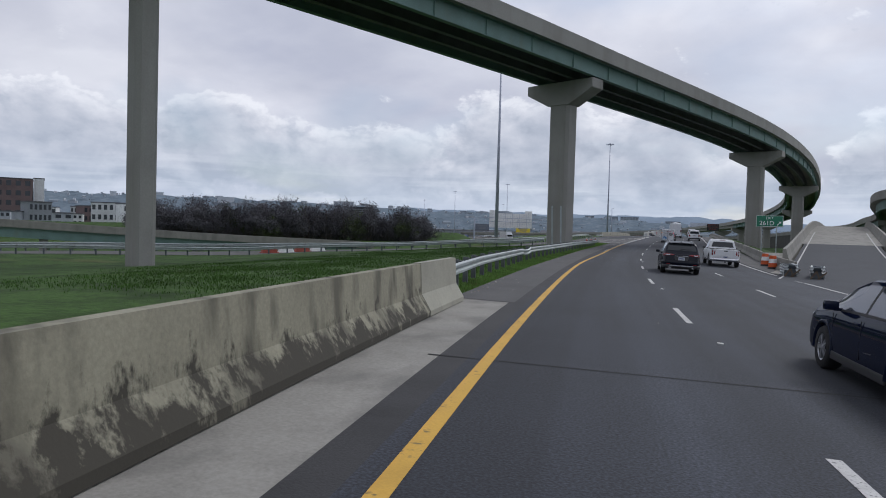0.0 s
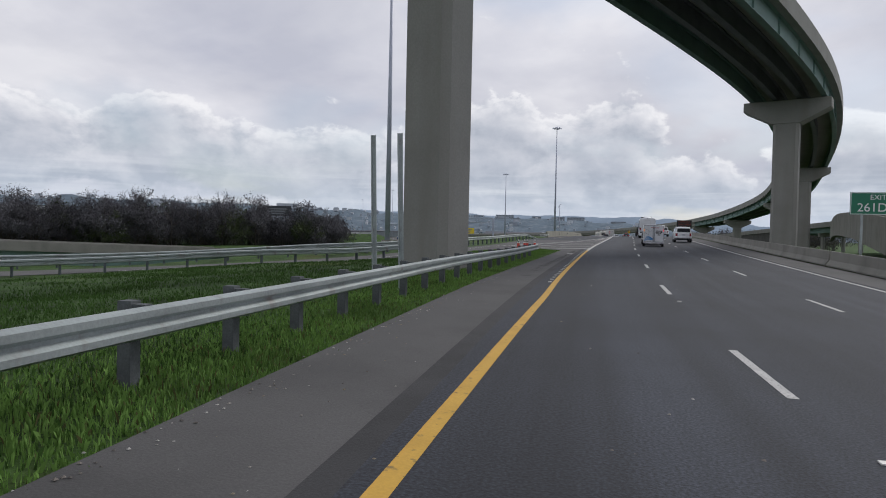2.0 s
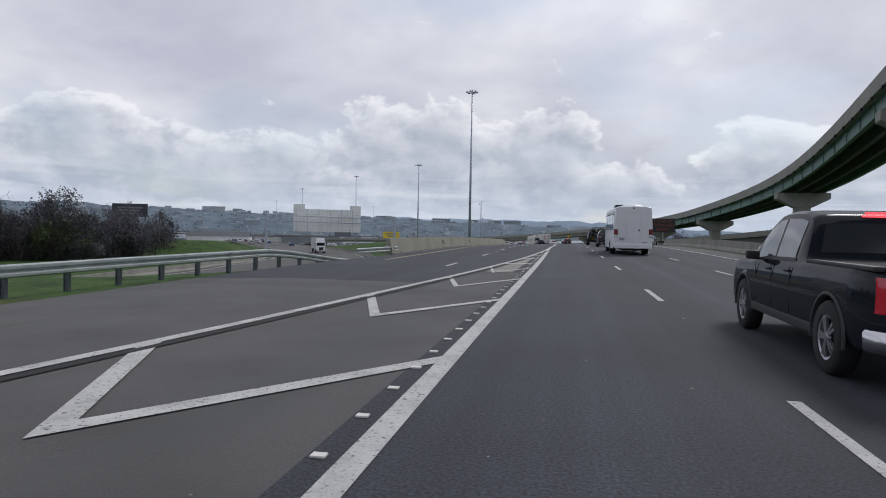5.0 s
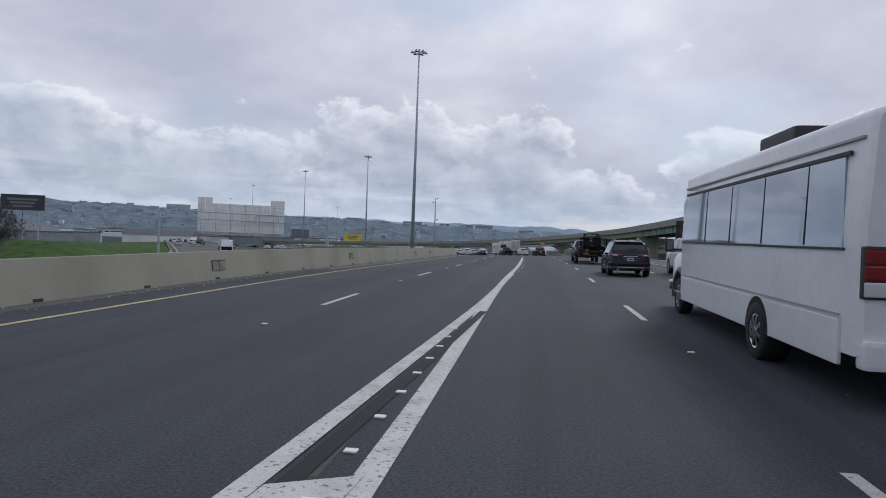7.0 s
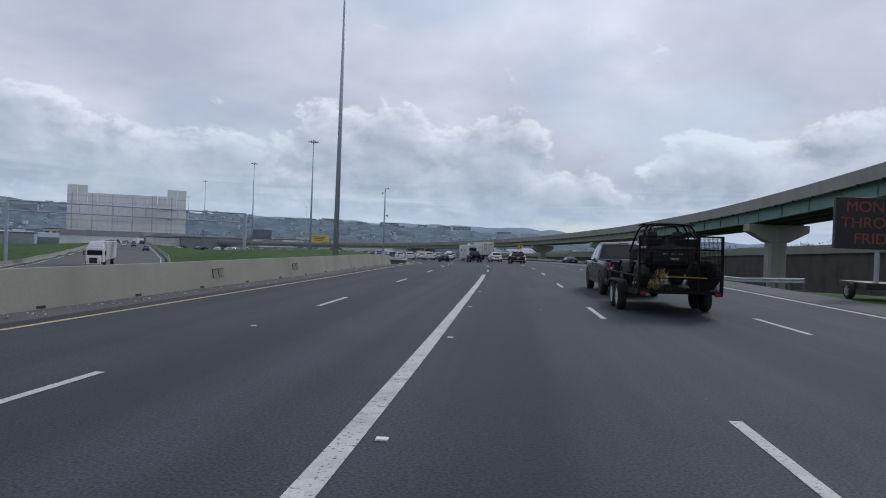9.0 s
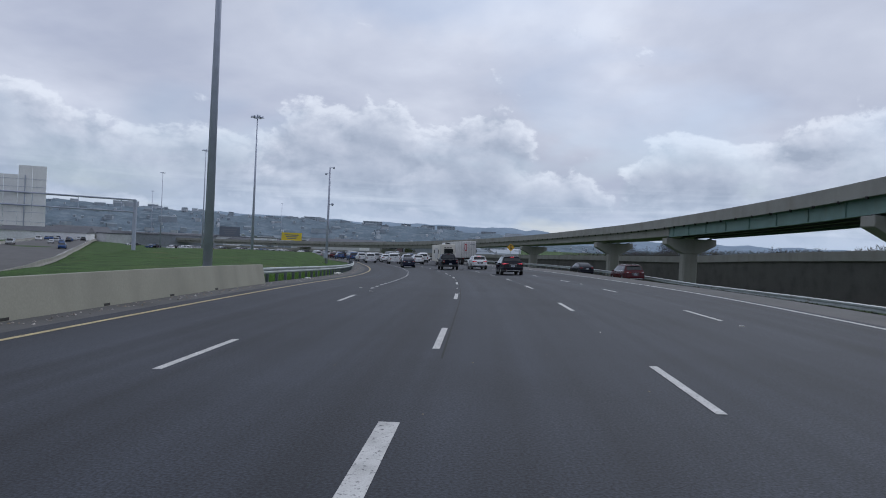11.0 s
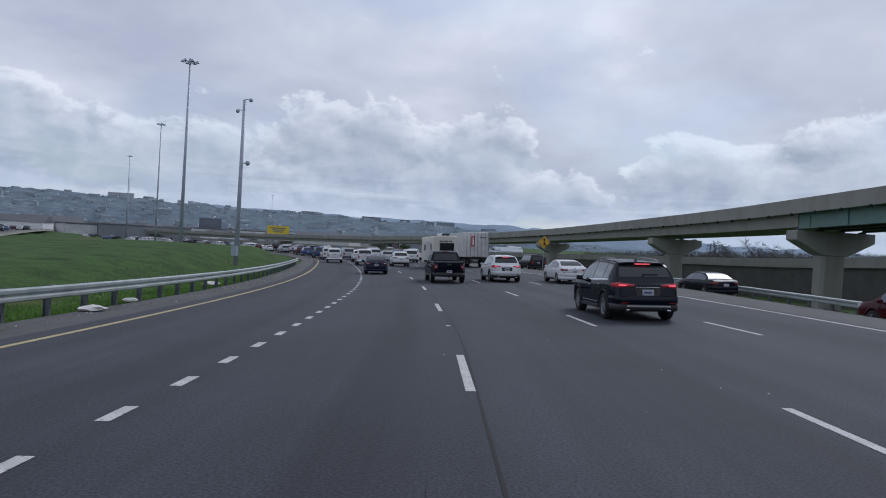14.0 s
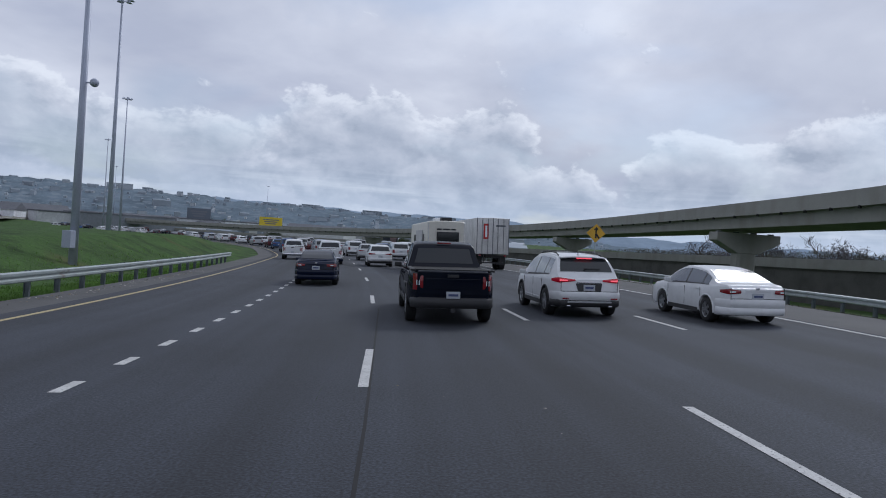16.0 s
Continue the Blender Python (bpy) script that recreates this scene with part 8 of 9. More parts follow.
# ---- exit ramp ----
SIGN_GREEN = material("sign_green", (0.012, 0.17, 0.095), 0.45, vary=0.06, scale=1, fine=8, bump=0.0)
SIGN_WHITE = plain("sign_white", (0.75, 0.77, 0.76), 0.5)
SIGN_YELLOW = material("sign_yellow", (0.62, 0.36, 0.03), 0.45, vary=0.06, scale=1, fine=8, bump=0.0)
SIGN_BACK = material("sign_back", (0.42, 0.39, 0.30), 0.6, metal=0.2, vary=0.15, scale=2, fine=12, bump=0.0)
ORANGE = material("traffic_orange", (0.62, 0.10, 0.02), 0.55, vary=0.12, scale=4, fine=20, bump=0.0)
BLACK_SIGN = plain("sign_black", (0.015, 0.015, 0.016), 0.5)

exit_path = np.array(EXIT_C, float)
d_ = np.r_[0, np.cumsum(np.hypot(*np.diff(exit_path[:, :2], axis=0).T))]
u_ = np.arange(0, d_[-1], 2.0)
exit_path = np.stack([np.interp(u_, d_, c) for c in exit_path.T], -1)
for _ in range(14):
    exit_path[1:-1] = 0.25 * exit_path[:-2] + 0.5 * exit_path[1:-1] + 0.25 * exit_path[2:]
k_in = int(np.argmin(abs(exit_path[:, 1] - 14)))
k_br = int(np.argmin(abs(exit_path[:, 1] - 64)))
tagged(sweep("exit_ramp_road", ASPHALT, exit_path[: k_br + 1], [(-3.5, -0.5), (-3.5, 0.0), (3.7, 0.0), (3.7, -0.5)], dz=0.02), "dark asphalt exit ramp climbing away", "road", "", "structure")
tagged(sweep("exit_ramp_bridge", CONCRETE_PAVE, exit_path[k_br:], [(-3.9, -1.6), (-3.9, 0.0), (4.0, 0.0), (4.0, -1.6)], dz=0.02), "pale concrete deck of the exit ramp", "road", "", "structure")
k_l, k_r = int(np.argmin(abs(exit_path[:, 1] - 38))), int(np.argmin(abs(exit_path[:, 1] - 2)))
tagged(sweep("barrier_exit_left", CONCRETE, exit_path[k_l:], [(-4.3, -2.2), (-4.3, 1.0), (-4.05, 1.0), (-3.9, 0.35), (-3.75, 0.0), (-3.75, -2.2)]), "weathered concrete wall of the exit ramp", "barrier", "", "structure")
tagged(sweep("barrier_exit_right", CONCRETE, exit_path[k_r:], [(4.6, -2.2), (4.6, 1.0), (4.35, 1.0), (4.2, 0.35), (4.05, 0.0), (4.05, -2.2)]), "weathered concrete wall of the exit ramp", "barrier", "", "structure")
for a, nm in ((-3.15, "line_exit_left"), (3.3, "line_exit_right")):
    tagged(sweep(nm, WHITE_PAINT, exit_path[k_in + 2 : k_br + 14], [(a - 0.06, 0.0), (a - 0.06, 0.012), (a + 0.06, 0.012), (a + 0.06, 0.0)], dz=0.022), "solid white line on the exit ramp", "road marking", "", "structure")
# bank between highway and ramp beyond the nose
nose = resample([(23.6, 24), (22.0, 45), (20.6, 64)], 20)
bank_r = np.stack([np.interp(nose[:, 1], exit_path[:, 1], exit_path[:, 0]) - 4.2, nose[:, 1]], -1)
tagged(band_sheet("gore_bank", CONCRETE_PAVE, nose, bank_r, 0.02, 3), "paved bank between highway and exit ramp", "ground", "", "structure")
nose_wall = np.stack([nose[:, 0] + 0.1, nose[:, 1]], -1)
tagged(sweep("barrier_nose", CONCRETE, nose_wall, scaled(JERSEY, 1.05, 0.9)), "concrete barrier running on from the exit nose", "barrier", "", "structure")


def crash_cushion(x, y, turn, label):
    """A struck cushion: corrugated side panels, torn open in front."""
    top = empty("crash_cushion", pose(x, y, level1(x, y), 0, 0, turn), label, "crash cushion", "cushions at the exit nose")
    for sx in (-1, 1):
        prof = [(sx * 0.34 + a * 0.8 * sx, u) for a, u in WBEAM]
        path = np.array([(-0.10 * sx, -1.75, 0.0), (0.05 * sx, -1.2, 0.0), (-0.04 * sx, -0.4, 0.0), (0.0, 0.5, 0.0), (0.0, 1.6, 0.0)])
        sweep("side_beam", CUSHION, path, prof, parent=top)
        sweep("side_beam", CUSHION, path[1:], [(a, u - 0.33) for a, u in prof], parent=top)
    for y_ in (-0.9, 0.0, 0.9, 1.5):
        box_part("diaphragm", (0.60, 0.06, 0.62), (0, y_, 0.40), POST_STEEL, top)
    box_part("bent_plate", (0.50, 0.05, 0.30), (0.02, -1.5, 0.62), POST_STEEL, top, bevel=0.02, turn=Matrix.Rotation(radians(38), 3, "X"))
    for px, lean in ((-0.2, 34), (0.05, -20), (0.22, 48)):
        box_part("bent_strut", (0.07, 0.05, 0.66), (px, -1.45, 0.27), RUSTY, top, turn=Matrix.Rotation(radians(lean), 3, "Y"))
    return top


CUSHION = material("zinc_panels", (0.50, 0.53, 0.53), 0.45, metal=0.4, vary=0.25, scale=1.4, fine=24, bump=0.1, spots=((0.22, 0.18, 0.15), 2.0, 0.6, 0.75, (1, 1, 1)))
RUSTY = material("rusty_steel", (0.22, 0.16, 0.11), 0.8, metal=0.2, vary=0.3, scale=4, fine=30, bump=0.1)
crash_cushion(23.2, 22.0, heading(22) - 6, "struck galvanised crash cushion in front of the exit nose")
crash_cushion(24.6, 20.6, heading(22) - 14, "galvanised crash cushion beside the exit ramp")


def drum(x, y, z=None, label="orange and white construction drum on the asphalt"):
    z = level1(x, y) if z is None else z
    top = empty("traffic_drum", pose(x, y, z), label, "traffic drum", "drums at the exit")
    r = [(0.0, 0.33), (0.12, 0.31), (0.42, 0.28), (0.72, 0.25), (0.95, 0.22)]
    cols = [BLACK_SIGN, ORANGE, SIGN_WHITE, ORANGE]
    for (z0, r0), (z1, r1), c, nm in zip(r, r[1:], cols, ("foot", "band", "stripe", "band")):
        part(nm, add_tube(bmesh.new(), (0, 0, z0), (0, 0, z1), r0, r1, 16), c, top)
    return top


drum(22.7, 31.5)
drum(22.3, 35.5)


CONE_RED = plain("cone_red", (0.60, 0.055, 0.035), 0.55)


def cone(x, y, h=0.76, label="red traffic cone with white collars on the grass"):
    top = empty("traffic_cone", pose(x, y, terrain(np.array([x]), np.array([y]))[0] + 0.02, 0, 0, 17 * x), label, "traffic cone", "cones at the gore")
    box_part("base", (0.36, 0.36, 0.05), (0, 0, 0.025), BLACK_SIGN, top, bevel=0.015)
    z = [0.05, 0.45, 0.545, 0.60, 0.71, h]
    c = [CONE_RED, SIGN_WHITE, BLACK_SIGN, SIGN_WHITE, BLACK_SIGN]
    for k in range(5):
        r0, r1 = 0.14 - 0.11 * z[k] / h, 0.14 - 0.11 * z[k + 1] / h
        part("collar" if k in (1, 3) else "cone_body", add_tube(bmesh.new(), (0, 0, z[k]), (0, 0, z[k + 1]), r0, r1, 16, caps=k == 4), c[k], top)
    return top


for x, y in ((1.74, 66.1), (2.0, 66.9), (2.12, 67.2), (2.43, 68.28)):
    cone(x, y)


# ---- signs ----
def text_part(body, size, at, mat, parent, name="lettering", align="CENTER", turn=(90, 0, 0)):
    cu = bpy.data.curves.new(name, "FONT")
    cu.body, cu.size, cu.align_x, cu.align_y, cu.extrude = body, size, align, "CENTER", 0.004
    tmp = bpy.data.objects.new("text_tmp", cu)
    scene.collection.objects.link(tmp)
    me = bpy.data.meshes.new_from_object(tmp.evaluated_get(bpy.context.evaluated_depsgraph_get()))
    bpy.data.objects.remove(tmp)
    me.name = name
    me.materials.clear()
    me.materials.append(mat)
    ob = new(name, me)
    ob.parent = parent
    ob.matrix_basis = pose(*at, *turn)
    return ob


def exit_sign():
    foot = float(terrain(np.array([23.4]), np.array([66.4]))[0])
    top = empty("exit_sign", pose(23.45, 66.4, 0, 0, 0, 4), "green exit sign with white lettering and an arrow", "road sign")
    box_part("panel", (2.95, 0.05, 1.35), (0, 0, 3.34), SIGN_GREEN, top, bevel=0.02)
    fr = bmesh.new()
    for s_ in (-1, 1):
        add_box(fr, (2.88, 0.012, 0.04), (0, -0.03, 3.34 + s_ * 0.635))
        add_box(fr, (0.04, 0.012, 1.30), (s_ * 1.435, -0.03, 3.34))
    part("border", fr, SIGN_WHITE, top)
    text_part("EXIT", 0.42, (0, -0.032, 3.70), SIGN_WHITE, top)
    text_part("261D", 0.72, (-0.30, -0.032, 3.08), SIGN_WHITE, top)
    ar = bmesh.new()
    add_box(ar, (0.50, 0.012, 0.09), (1.0, -0.032, 3.04), Matrix.Rotation(radians(-45), 3, "Y"))
    vs = [ar.verts.new(p) for p in ((1.26, -0.036, 3.30), (0.98, -0.036, 3.28), (1.24, -0.036, 3.02))]
    ar.faces.new(vs)
    part("arrow", ar, SIGN_WHITE, top)
    for x in (-0.8, 0.8):
        box_part("post", (0.12, 0.10, 2.7 - foot + 1.2), (x, 0.09, (foot - 0.2 + 4.0) / 2 - 0.0), GALV, top)
    return top


exit_sign()


def warning_sign(x, y, z, turn):
    foot = float(terrain(np.array([x]), np.array([y]))[0])
    top = empty("warning_sign", pose(x, y, 0, 0, 0, turn), "yellow diamond merge warning sign with black symbol", "road sign")
    q = Matrix.Rotation(radians(45), 3, "Y")
    box_part("panel", (0.92, 0.02, 0.92), (0, 0, z), SIGN_YELLOW, top, turn=q, bevel=0.008)
    sym = bmesh.new()
    add_box(sym, (0.11, 0.008, 0.62), (0.0, -0.016, z - 0.04))
    vs = [sym.verts.new(p) for p in ((0.0, -0.018, z + 0.46), (-0.17, -0.018, z + 0.22), (0.17, -0.018, z + 0.22))]
    sym.faces.new(vs)
    add_box(sym, (0.12, 0.008, 0.36), (0.13, -0.017, z - 0.20), Matrix.Rotation(radians(-36), 3, "Y"))
    part("symbol", sym, BLACK_SIGN, top)
    box_part("post", (0.06, 0.05, z + 0.3 - foot), (0, 0.04, (z + 0.3 + foot) / 2), GALV, top)
    return top


warning_sign(-8.5, 298.7, 2.74, 8)


def diamond_back():
    x, y = -0.8, 55.6
    foot = float(terrain(np.array([x]), np.array([y]))[0])
    top = empty("sign_from_behind", pose(x, y, 0, 0, 0, 111), "diamond road sign seen from behind on two thin posts", "road sign")
    box_part("panel", (1.05, 0.02, 1.05), (0, 0, 2.98), SIGN_BACK, top, turn=Matrix.Rotation(radians(45), 3, "Y"), bevel=0.008)
    for a in (-0.2, 0.2):
        box_part("post", (0.05, 0.05, 2.9 - foot), (a, -0.04, (2.9 + foot) / 2), GALV, top)
    return top


diamond_back()
for x, y in ((5.85, 36.05), (5.02, 36.2)):
    foot = float(terrain(np.array([x]), np.array([y]))[0])
    top = empty("bare_post", pose(x, y, foot, 0, -1.5, 20), "bare galvanised sign post standing in the grass", "post", "pair of bare posts")
    hp, zc = 3.62 - foot + 0.3, (3.62 - foot - 0.3) / 2
    ring = [(-0.07, -0.03), (-0.04, -0.03), (-0.032, 0.024), (0.032, 0.024), (0.04, -0.03), (0.07, -0.03), (0.07, -0.018), (0.048, -0.018), (0.04, 0.036), (-0.04, 0.036), (-0.048, -0.018), (-0.07, -0.018)]
    bm, vs = grid_mesh([[(a, b, zc - hp / 2) for a, b in ring], [(a, b, zc + hp / 2) for a, b in ring]], closed=True)
    bm.faces.new(vs[0][::-1])
    bm.faces.new(vs[1])
    part("channel", bm, GALV, top)
    box_part("base_plate", (0.2, 0.2, 0.05), (0, 0, 0.02), GALV, top)


def message_board():
    """Trailer-mounted lamp board; its amber words."""
    x, y = 12.5, 184.4
    foot = float(terrain(np.array([x]), np.array([y]))[0])
    top = empty("message_board", pose(x, y, foot, 0, 0, 3), "portable message board with faint amber letters", "road sign")
    z = 4.05 - foot
    box_part("cabinet", (3.25, 0.22, 1.95), (0, 0, z), BLACK_SIGN, top, bevel=0.03)
    amber = plain("amber_lamps", (0.21, 0.042, 0.03), 0.6)
    for k, word in enumerate(("MONDAY", "THROUGH", "FRIDAY")):
        text_part(word, 0.58, (0, -0.118, z + 0.60 - 0.60 * k), amber, top)
    part("mast_pole", add_tube(bmesh.new(), (0, 0.1, 0.5), (0, 0.1, z), 0.09, 0.09, 10), GALV, top)
    box_part("trailer_frame", (1.5, 2.2, 0.25), (0, 0.3, 0.55), BLACK_SIGN, top, bevel=0.04)
    for sx in (-1, 1):
        wheel(top, sx * 0.85, 0.3, 0.33, 0.2, RIM)
    return top


message_board()


# ---- gantry and the big panel seen from behind ----
def gantry():
    top = empty("sign_gantry", Matrix(), "steel sign gantry spanning the opposite carriageway", "gantry")
    a, b = Vector((-86.5, 248.5, 6.2)), Vector((-57.5, 271.5, 6.0))
    d = (b - a).normalized()
    bm = bmesh.new()
    n = 22
    side = Vector((-d.y, d.x, 0)) * 0.55
    for dz in (-0.8, 0.8):
        for q in (-1, 1):
            add_tube(bm, a + side * q + Vector((0, 0, dz)), b + side * q + Vector((0, 0, dz)), 0.11, sides=6)
    for k in range(n):
        p, q = a.lerp(b, k / n), a.lerp(b, (k + 1) / n)
        up = Vector((0, 0, 0.8))
        for e in (-1, 1):
            if k % 3 == 0:
                add_tube(bm, p + side * e - up, p + side * e + up, 0.04, sides=5)
        add_tube(bm, p - side + up, q + side + up, 0.03, sides=5)
    part("truss", bm, MAST, top)
    for p in (a, b):
        g = float(terrain(np.array([p.x]), np.array([p.y]))[0])
        bm = bmesh.new()
        for e in (-1, 1):
            add_tube(bm, Vector((p.x, p.y, g - 0.3)) + side * e, p + side * e + Vector((0, 0, 0.8)), 0.22, 0.2, 10)
        part("leg", bm, MAST, top)
    return top


gantry()


def big_panel():
    """Back of a wide direction sign: pale sheets on ribs."""
    c = Vector((-74.2, 261.0, 0))
    d = Vector((17.0, 8.4, 0)).normalized()
    yaw = math.degrees(math.atan2(d.y, d.x))
    top = empty("direction_sign", pose(c.x, c.y, 0, 0, 0, yaw), "wide pale direction sign seen from behind", "road sign")
    W, z0, z1 = 19.0, 2.7, 9.1
    pale = material("pale_sign_back", (0.80, 0.80, 0.79), 0.6, vary=0.08, scale=0.6, fine=6, bump=0.0)
    n = 12
    for k in range(n):
        x0 = -W / 2 + W * k / n
        hi = z1 + (1.3 if k in (0, 1, 2) else (1.2 if k >= n - 2 else 0.0))
        if k in (2,):
            hi = z1
        box_part("sheet", (W / n - 0.04, 0.06, hi - z0), (x0 + W / n / 2, 0, (hi + z0) / 2), pale, top)
    ribs = bmesh.new()
    for z in (3.2, 4.4, 7.6, 8.6):
        add_box(ribs, (W, 0.06, 0.035), (0, -0.06, z))
    for k in range(0, n, 2):
        add_box(ribs, (0.09, 0.12, z1 - z0), (-W / 2 + W * (k + 0.5) / n, -0.09, (z0 + z1) / 2))
    part("ribs", ribs, MAST, top)
    for x in (-7, 0, 7):
        box_part("upright", (0.30, 0.30, 6.0), (x, 0.30, 5.8), MAST, top)
    return top


big_panel()

# camera pole beside the median
top = empty("camera_pole", pose(-33.2, 279.6, terrain(np.array([-33.2]), np.array([279.6]))[0], 0, 0, 0), "tall slim steel pole carrying traffic cameras", "camera pole")
zb = 12.8 - float(terrain(np.array([-33.2]), np.array([279.6]))[0])
part("pole", add_tube(bmesh.new(), (0, 0, -0.3), (0, 0, zb), 0.20, 0.12, 12), MAST, top, smooth=True)
for dz, s_ in ((0.0, 1), (-0.9, -1)):
    bm = bmesh.new()
    add_tube(bm, (0, 0, zb + dz), (0.5 * s_, 0, zb + dz + 0.1), 0.03, sides=6)
    bmesh.ops.create_uvsphere(bm, u_segments=12, v_segments=8, radius=0.16, matrix=Matrix.Translation((0.55 * s_, 0, zb + dz - 0.02)))
    part("camera_dome", bm, MAST, top)
bm = bmesh.new()
add_tube(bm, (0, 0, zb * 0.62), (0.45, 0, zb * 0.62), 0.04, sides=6)
bmesh.ops.create_uvsphere(bm, u_segments=12, v_segments=8, radius=0.2, matrix=Matrix.Translation((0.55, 0, zb * 0.62)))
part("beacon", bm, MAST, top)
box_part("cabinet", (0.45, 0.35, 0.8), (0, -0.35, 1.2), MAST, top, bevel=0.03)


# billboards
def billboard(x, y, z, w, h, turn, face, label, ground_z):
    top = empty("billboard", pose(x, y, 0, 0, 0, turn), label, "billboard")
    box_part("panel", (w, 0.5, h), (0, 0, z), face, top)
    box_part("catwalk", (w, 1.0, 0.12), (0, -0.5, z - h / 2 - 0.1), MAST, top)
    for a in (-0.35, 0, 0.35):
        part("leg", add_tube(bmesh.new(), (a * w, 0.3, ground_z), (a * w, 0.3, z - h / 2), 0.3, 0.3, 8), MAST, top)
    for k in range(3):
        box_part("print_line", (w * (0.7 - 0.12 * k), 0.02, h * 0.13), (0, -0.27, z + h * (0.2 - 0.22 * k)), GRAPHIC_GREY, top)
    return top


billboard(-181, 309.5, 10.2, 13.4, 5.2, 22, plain("billboard_dark", (0.03, 0.035, 0.045), 0.4), "dark billboard with faint lines above the trees", -8)
billboard(-203, 690, 3.2, 15.5, 6.0, 16, plain("billboard_yellow", (0.66, 0.50, 0.03), 0.5), "bright yellow billboard beyond the traffic", -8)
billboard(-240, 660, 5.0, 15, 7.0, 16, plain("billboard_slate", (0.12, 0.14, 0.17), 0.5), "dark grey billboard beyond the traffic", -8)

# ---- lower viaduct to the right, parallel to the flyover ----
LOWER = [(84, 58, 10.2), (58, 80, 9.8), (40, 100, 9.3), (47, 150, 7.7), (48, 178, 7.0), (49, 209, 6.25), (46, 231, 5.7), (40, 271, 4.75), (32.5, 312, 3.6), (27, 335, 2.7), (19, 360, 2.05), (9, 392, 1.4), (-12, 438, 0.2), (-45, 485, -1.2), (-95, 530, -2.6), (-170, 570, -3.8), (-280, 596, -4.6), (-420, 606, -5)]
low = fly_path(LOWER)
low = np.column_stack([low[:, 0] + 4.5, low[:, 1], low[:, 2]])
viaduct = empty("lower_viaduct", Matrix(), "long low concrete viaduct with grey parapets", "bridge", "", "structure")
sweep("deck", CONCRETE_PIER, low, [(-4.5, -1.35), (-4.5, 0.0), (-4.25, 0.0), (-4.1, -0.85), (4.1, -0.85), (4.25, 0.0), (4.5, 0.0), (4.5, -1.35)], parent=viaduct)
kk = int(np.argmin(abs(low[:, 1] - 255)))
for a in (-3.4, -1.1, 1.1, 3.4):
    sweep("girder", GREEN_STEEL, low[: kk + 1], [(a - 0.2, -2.75), (a - 0.2, -1.35), (a + 0.2, -1.35), (a + 0.2, -2.75)], parent=viaduct)
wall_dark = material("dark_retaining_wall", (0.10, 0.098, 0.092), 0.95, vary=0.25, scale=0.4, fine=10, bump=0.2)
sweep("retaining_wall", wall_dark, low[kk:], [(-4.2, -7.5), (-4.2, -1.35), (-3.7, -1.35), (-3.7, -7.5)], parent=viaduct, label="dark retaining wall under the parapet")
for k in range(14, kk, 16):
    p, q = low[k], low[k + 1]
    turn = math.degrees(math.atan2(-(q[0] - p[0]), q[1] - p[1]))
    g = float(terrain(p[:1], p[1:2])[0]) - 0.4
    for a in (-2.6, 2.6):
        r_ = Matrix.Rotation(radians(turn), 3, "Z") @ Vector((a, 0, 0))
        part("column", add_tube(bmesh.new(), (p[0] + r_.x, p[1] + r_.y, g), (p[0] + r_.x, p[1] + r_.y, p[2] - 3.6), 0.5, 0.5, 14), CONCRETE_PIER, viaduct)
    box_part("bent_cap", (7.4, 1.1, 1.0), (p[0], p[1], p[2] - 3.25), CONCRETE_PIER, viaduct, turn=Matrix.Rotation(radians(turn), 3, "Z"), bevel=0.04)

# ---- green girder bridge beyond the ramp ----
LEFTB = [(-57.2, 108.6, -2.1), (-77, 84, -1.1), (-91, 68, -0.1), (-105, 52, 1.0), (-140, 8, 3.4), (-185, -45, 5.6)]
lb = fly_path(LEFTB)
left_bridge = empty("ramp_bridge", Matrix(), "distant bridge with green steel girders and pale parapet", "bridge", "", "structure")
sweep("deck", CONCRETE, lb, [(-4.5, -1.3), (-4.5, 0.0), (-4.2, 0.0), (-4.1, -0.8), (4.1, -0.8), (4.2, 0.0), (4.5, 0.0), (4.5, -1.3)], parent=left_bridge)
for a in (-3.6, 0.0, 3.6):
    sweep("girder", GREEN_STEEL, lb, [(a - 0.2, -3.1), (a - 0.2, -1.3), (a + 0.2, -1.3), (a + 0.2, -3.1)], parent=left_bridge)
for k in range(3, len(lb) - 2, 14):
    g = float(terrain(lb[k, :1], lb[k, 1:2])[0]) - 0.5
    box_part("pier", (5.5, 1.2, max(lb[k, 2] - 3.2 - g, 0.6)), (lb[k, 0], lb[k, 1], (lb[k, 2] - 3.2 + g) / 2), CONCRETE_PIER, left_bridge, turn=Matrix.Rotation(radians(-38), 3, "Z"))
# red and white water-filled barriers behind the ramp rail
DULL_RED = material("faded_red_plastic", (0.34, 0.075, 0.05), 0.6, vary=0.2, scale=3, fine=20, bump=0.0)
for k in range(4):
    x, y = -24.3 + 0.34 * (1 + 2 * k), 32.05 + 0.94 * (1 + 2 * k)
    top = empty("plastic_barrier", pose(x, y, terrain(np.array([x]), np.array([y]))[0] + 0.02, 0, 0, 70), ("red" if k % 2 == 0 else "white") + " plastic traffic barrier beside the ramp", "barrier", "row of plastic barriers")
    box_part("shell", (1.9, 0.40, 0.48), (0, 0, 0.26), DULL_RED if k % 2 == 0 else SIGN_WHITE, top, bevel=0.08, taper=0.8)
    box_part("foot", (1.94, 0.55, 0.10), (0, 0, 0.05), DULL_RED if k % 2 == 0 else SIGN_WHITE, top, bevel=0.03)
